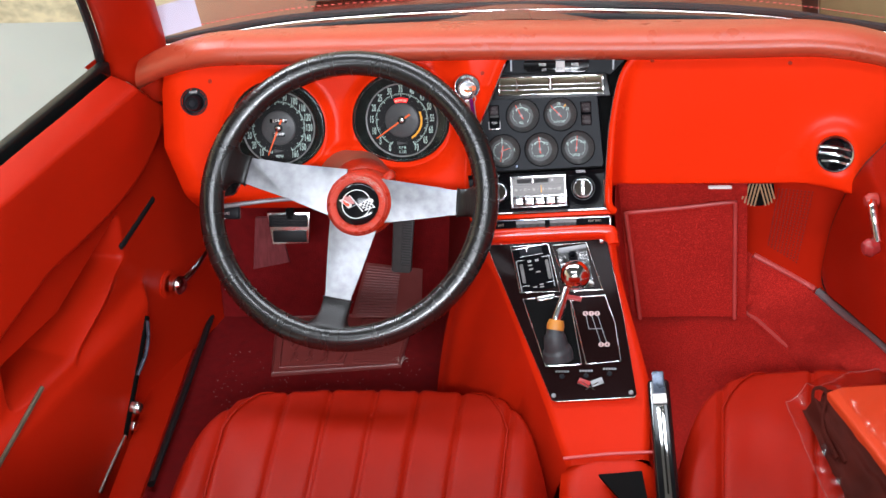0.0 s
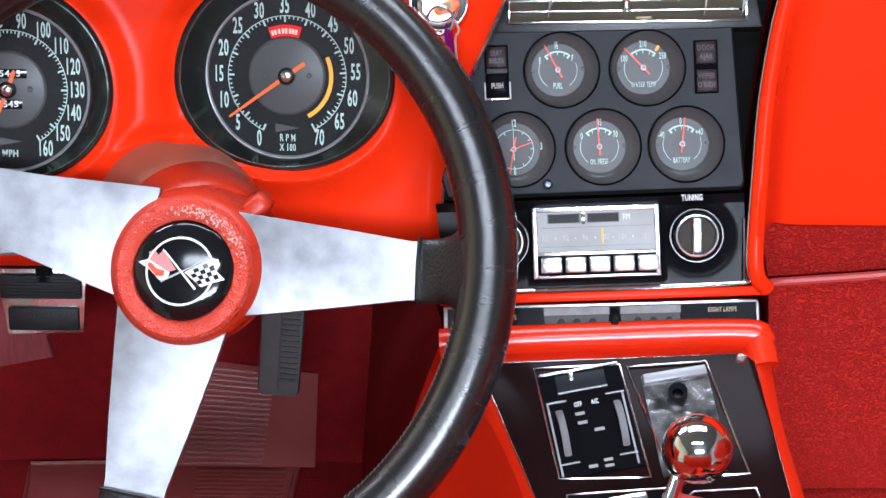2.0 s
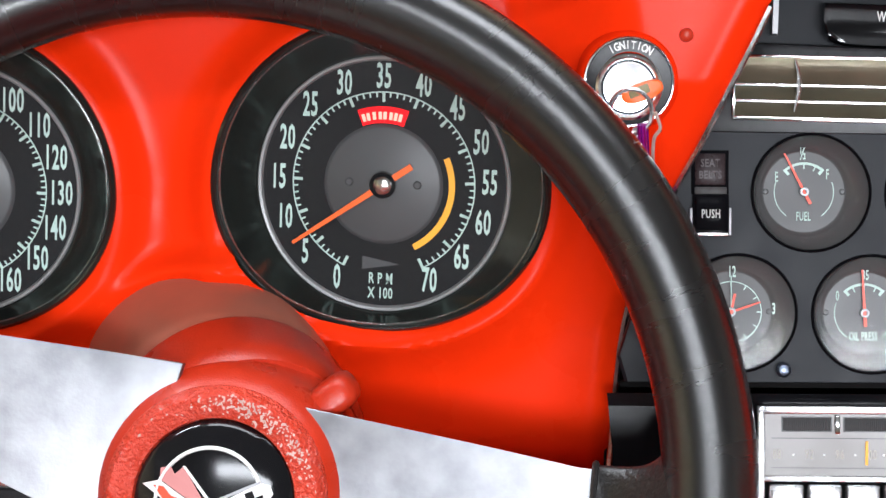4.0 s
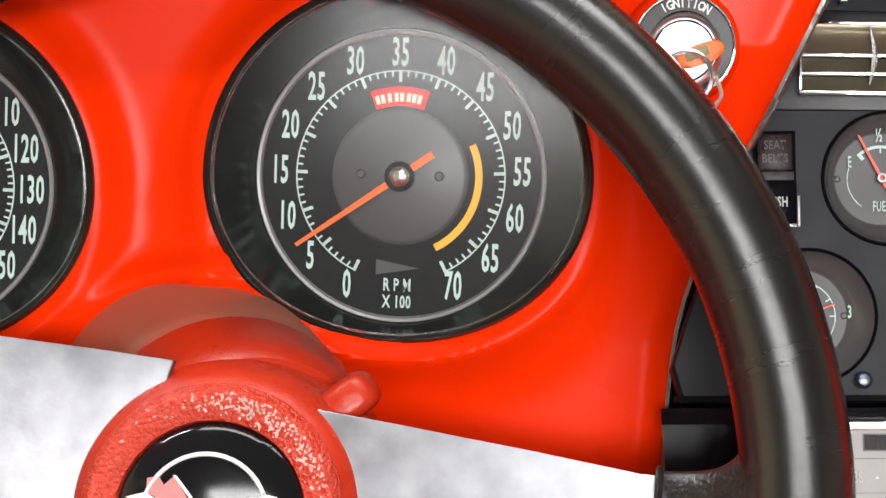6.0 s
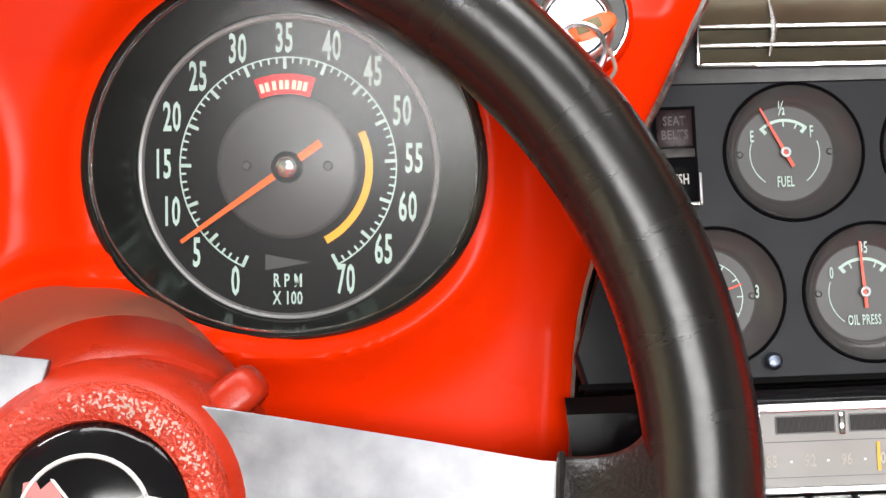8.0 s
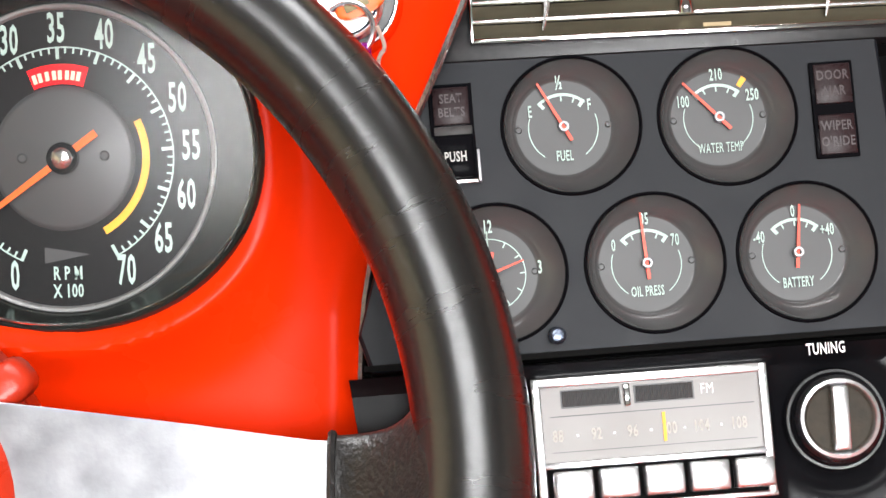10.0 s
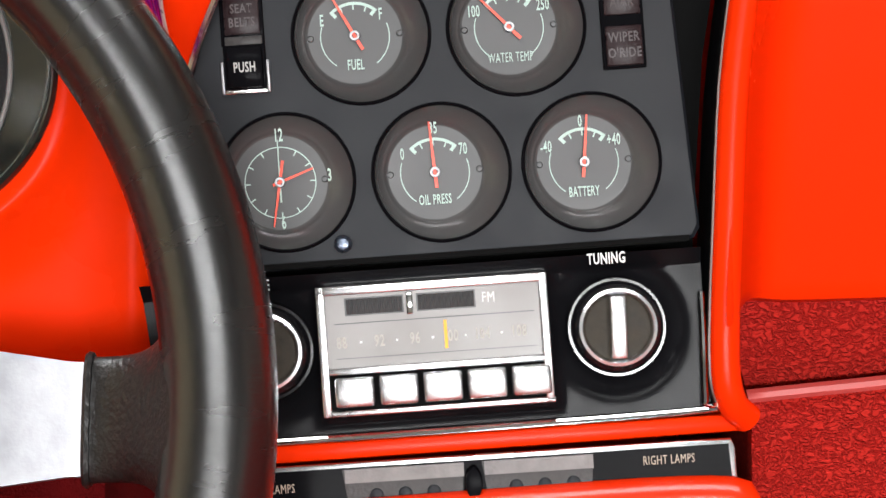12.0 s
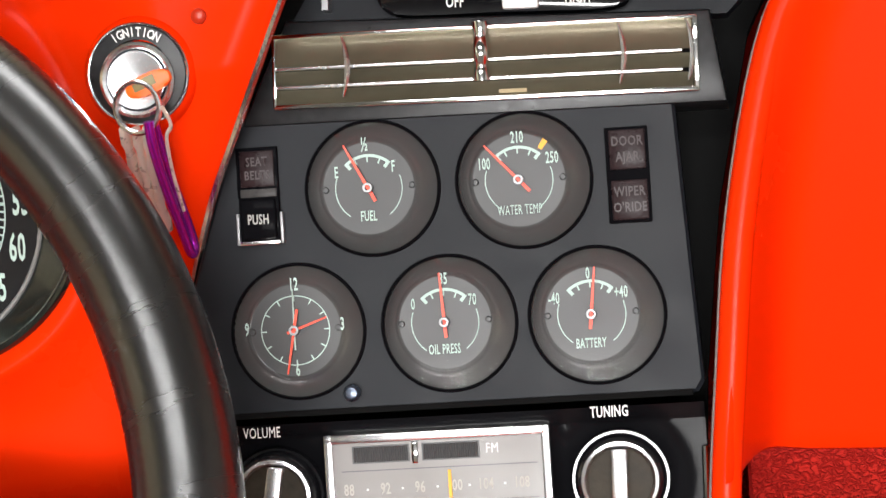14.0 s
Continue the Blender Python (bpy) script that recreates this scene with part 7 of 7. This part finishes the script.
def footwell_things():
    # ribbed clear mat on the driver's floor
    e = thing("floor_mat", (-0.10, 0.36, FLOOR), "clear ribbed rubber floor mat on shaded red carpet", "floor mat")
    bm = bmesh.new()
    slab(bm, [(-0.205, 0.254), (-0.066, 0.272), (0.024, 0.284), (0.030, 0.45), (-0.05, 0.455), (-0.226, 0.445)], FLOOR + 0.001, FLOOR + 0.006, None, bev=0.002)
    part("base", bm, MAT_RUBBER, e)
    for i in range(24):
        y = 0.290 + 0.0062 * i
        bm = bmesh.new()
        box(bm, -0.064, 0.018, y, y + 0.0030, FLOOR + 0.005, FLOOR + 0.0085)
        part("rib", bm, MAT_RUBBER, e)
    bm = bmesh.new()
    tube(bm, [Vector((x, y, FLOOR + 0.006)) for x, y in ((-0.203, 0.257), (-0.066, 0.275), (0.021, 0.287), (0.026, 0.36), (0.028, 0.445), (-0.05, 0.452), (-0.223, 0.442), (-0.214, 0.35))], 0.0028, 6, closed=True)
    part("border", bm, MAT_RUBBER, e, "raised border")
    bm = bmesh.new()
    tube(bm, [Vector((x, y, FLOOR + 0.006)) for x, y in ((-0.192, 0.275), (-0.080, 0.288), (-0.075, 0.392), (-0.204, 0.386))], 0.0022, 6, closed=True)
    part("inner_border", bm, MAT_RUBBER, e, "raised inner border")
    for i in range(7):
        bm = bmesh.new()
        x = -0.178 + 0.014 * i
        tube(bm, spline([(x, 0.295 + 0.004 * (i % 2), FLOOR + 0.0065), (x + 0.010 * (-1) ** i, 0.320, FLOOR + 0.0065), (x - 0.004, 0.345 + 0.006 * (i % 3), FLOOR + 0.0065), (x + 0.008, 0.375, FLOOR + 0.0065)], 12), 0.0022, 5)
        part("tread_line", bm, MAT_RUBBER, e, "worn raised tread line")
    def up(u, v):
        return (-0.086 + 0.131 * u + 0.034 * v * (1 - u) + 0.006 * v * u, 0.440 + 0.020 * v, FLOOR + 0.008 + (0.106 - 0.014 * u) * v)
    bm = bmesh.new()
    sheet(bm, up, 30, 40)
    part("upturned_end", bm, MAT_RUBBER, e, "ribbed upturned end")
    for i in range(19):
        bm = bmesh.new()
        tube(bm, [Vector(up(u, 0.04 + 0.05 * i)) + Vector((0, -0.001, 0)) for u in (0.05, 0.3, 0.62)], 0.0013, 5)
        part("rib", bm, MAT_RUBBER, e)
    # dusty foot plate on the toe board
    bm = bmesh.new()
    m = axes((-0.228, 0.468, 0.232), (0.13, 0.99))
    slab(bm, [(-0.022, 0.050), (0.018, 0.052), (0.034, -0.038), (-0.034, -0.052)], -0.004, 0.003, m, bev=0.0015)
    tagged(part("foot_rest", bm, mat("scuffed_pink_rubber", (0.24, 0.055, 0.060), 0.5, var=0.5, scale=34, stretch=(6, 1, 1), spec=0.2)), "scuffed dull pink foot rest on the toe board", "foot rest")
    # passenger mat sewn to the toe board
    e = thing("toe_mat", (0.50, 0.42, FLOOR), "red loop carpet toe mat with pale piping", "floor mat")
    bm = bmesh.new()
    def tm(u, v):
        x0, x1 = 0.450 - 0.018 * v, 0.613 + 0.001 * v
        x = x0 + (x1 - x0) * u
        z = 0.175 + (0.2365 + 0.0225 * u) * v
        y = 0.340 - 0.20 * z
        return (x, y + 0.003 * noise.noise(Vector((x * 8, z * 8, 2))), z)
    sheet(bm, tm, 30, 30)
    part("carpet_face", bm, CARPET, e, "red loop carpet")
    bm = bmesh.new()
    edge = [Vector(tm(0, v / 12)) for v in range(13)] + [Vector(tm(u / 20, 1)) for u in range(1, 21)] + [Vector(tm(1, 1 - v / 12)) for v in range(1, 13)] + [Vector(p) for p in ((0.617, 0.345, 0.172), (0.654, 0.306, 0.169), (0.709, 0.210, 0.168), (0.740, 0.120, 0.168), (0.80, -0.08, 0.168))]
    tube(bm, [p + Vector((0, -0.004, 0)) for p in edge], 0.0034, 8)
    part("piping", bm, PIPING, e, "pale red piping")
    # speaker grille and under-dash lamp on the passenger side
    e = thing("kick_speaker", (0.665, 0.40, 0.36), "tan striped half-hidden speaker grille", "speaker grille")
    m = axes((0.652, 0.270, 0.443), (0.1, 1))
    bm = bmesh.new()
    lathe(bm, [(0.0, 0.0), (0.027, 0.0), (0.027, -0.01)], m, 32)
    part("cone", bm, DARK, e)
    bm = bmesh.new()
    for i in range(-4, 5):
        x = i * 0.0058
        h = math.sqrt(max(0.027 ** 2 - x * x, 0))
        box(bm, -0.0012, 0.0012, -h, h, 0.0, 0.003, m @ pose(x, 0, 0, 0, 0, (14 if x > 0 else -14)))
    part("grille_strip", bm, mat("tan_strip", (0.45, 0.30, 0.16), 0.5), e, "tan strips")
    bm = bmesh.new()
    box(bm, 0.570, 0.608, 0.176, 0.184, 0.499, 0.503, None, bev=0.0015)
    tagged(part("courtesy_lamp", bm, WHITE), "small white courtesy lamp under the dash", "lamp")
    # lint on the driver's carpet
    rnd = random.Random(4)
    bm = bmesh.new()
    for i in range(220):
        x, y = rnd.uniform(-0.30, 0.06), rnd.uniform(0.13, 0.34)
        s = rnd.uniform(0.0002, 0.0006)
        box(bm, -s * rnd.uniform(1, 4), s, -s * 0.6, s * 0.6, 0, s, pose(x, y, FLOOR + 0.001, 0, 0, rnd.uniform(0, 180)))
    tagged(part("carpet_lint", bm, mat("pale_lint", (0.5, 0.36, 0.32), 0.9)), "scattered pale lint and crumbs on the carpet", "lint", kind="stuff")
    bm = bmesh.new()
    for i in range(14):
        a = rnd.uniform(20, 160)
        tube(bm, [(0.022, 0.285, FLOOR + 0.003), (0.022 + 0.012 * math.cos(radians(a)), 0.285 + 0.022 * math.sin(radians(a)), FLOOR + 0.008), (0.022 + 0.030 * math.cos(radians(a + 15)), 0.285 + 0.036 * math.sin(radians(a)), FLOOR + 0.003)], 0.0004, 5)
    tagged(part("frayed_tuft", bm, mat("pale_fibre", (0.62, 0.45, 0.40), 0.9)), "frayed pale carpet tuft", "tuft")


footwell_things()


def wrapped_parcel():
    e = thing("wrapped_parcel", (0.90, -0.25, 0.27), "orange-red vinyl sheet over dark cloth in a clear plastic bag", "parcel")
    bm = bmesh.new()
    slab(bm, [(0.748, -0.172), (0.770, -0.158), (1.06, -0.125), (1.13, -0.46), (0.862, -0.46)], 0.322, 0.342, None, bev=0.006, seg=3)
    part("vinyl_sheet", bm, ORANGE_BOX, e, "orange-red vinyl sheet")
    # brown side whose dark colour also holds the shadow beneath the sheet
    bm = bmesh.new()
    def dark_side(u, v):
        a = Vector((0.752, -0.170, 0.326)).lerp(Vector((0.868, -0.46, 0.326)), u)
        b = Vector((0.712, -0.150, 0.289)).lerp(Vector((0.790, -0.46, 0.280)), u)
        p = a.lerp(b, v)
        return p + Vector((0, 0, 0.010 * math.sin(v * 3.0) + 0.006 * noise.noise(Vector((u * 7, v * 5, 1))) + 0.004 * math.sin(v * 13 + u * 3)))
    sheet(bm, dark_side, 44, 22)
    part("dark_fold", bm, BROWN_CLOTH, e, "brown folded side, darkened by the sheet's shadow in its colour")
    for x0, y0, bend in ((0.728, -0.148, 0.020), (0.740, -0.158, 0.030)):
        bm = bmesh.new()
        tube(bm, spline([(x0, y0 - 0.02, 0.300), (x0 - 0.004 + bend * 0.3, y0 + 0.012, 0.320), (x0 + 0.020, y0 - 0.010, 0.330), (x0 + 0.012, y0 - 0.070, 0.312), (x0 + 0.030, y0 - 0.150, 0.308)], 24), 0.0032, 8, flat=0.6)
        part("dark_strap", bm, BROWN_CLOTH, e, "dark looped strap")
    front = spline([(0.688, -0.128, 0), (0.722, -0.106, 0), (0.750, -0.084, 0), (0.790, -0.046, 0), (0.846, -0.036, 0), (0.97, -0.026, 0), (1.12, -0.02, 0)], 60)
    def film(u, v):
        p = front[round(u * 60)] + Vector((0.085 * (1 - u), -0.40, 0)) * v
        inside = min((p.x - 0.748 - 0.40 * (-0.172 - p.y)) / 0.045, (-0.150 + 0.115 * (p.x - 0.77) - p.y + 0.045) / 0.060)
        t = min(max(inside + 0.45, 0), 1)
        rough = 0.30 + 0.35 * (1 - t)
        w = abs(noise.noise(Vector((p.x * 26, p.y * 26, 0)))) * 0.016 + abs(noise.noise(Vector((p.x * 70, p.y * 60, 5)))) * 0.006
        return (p.x, p.y, 0.289 + 0.058 * t * t * (3 - 2 * t) + rough * w)
    bm = bmesh.new()
    sheet(bm, film, 60, 80)
    f = part("plastic_bag", bm, PLASTIC_FILM, e, "crinkled clear plastic bag")
    f.visible_shadow = False
    bm = bmesh.new()
    tube(bm, [Vector(film(0, v / 40)) for v in range(40, -1, -1)] + [Vector(film(u / 60, 0)) for u in range(1, 40)], 0.00045, 6)
    part("bag_hem", bm, mat("cloudy_film_hem", (0.30, 0.11, 0.10), 0.25, var=0.3, scale=120, spec=0.6), e, "cloudy bag hem")


wrapped_parcel()
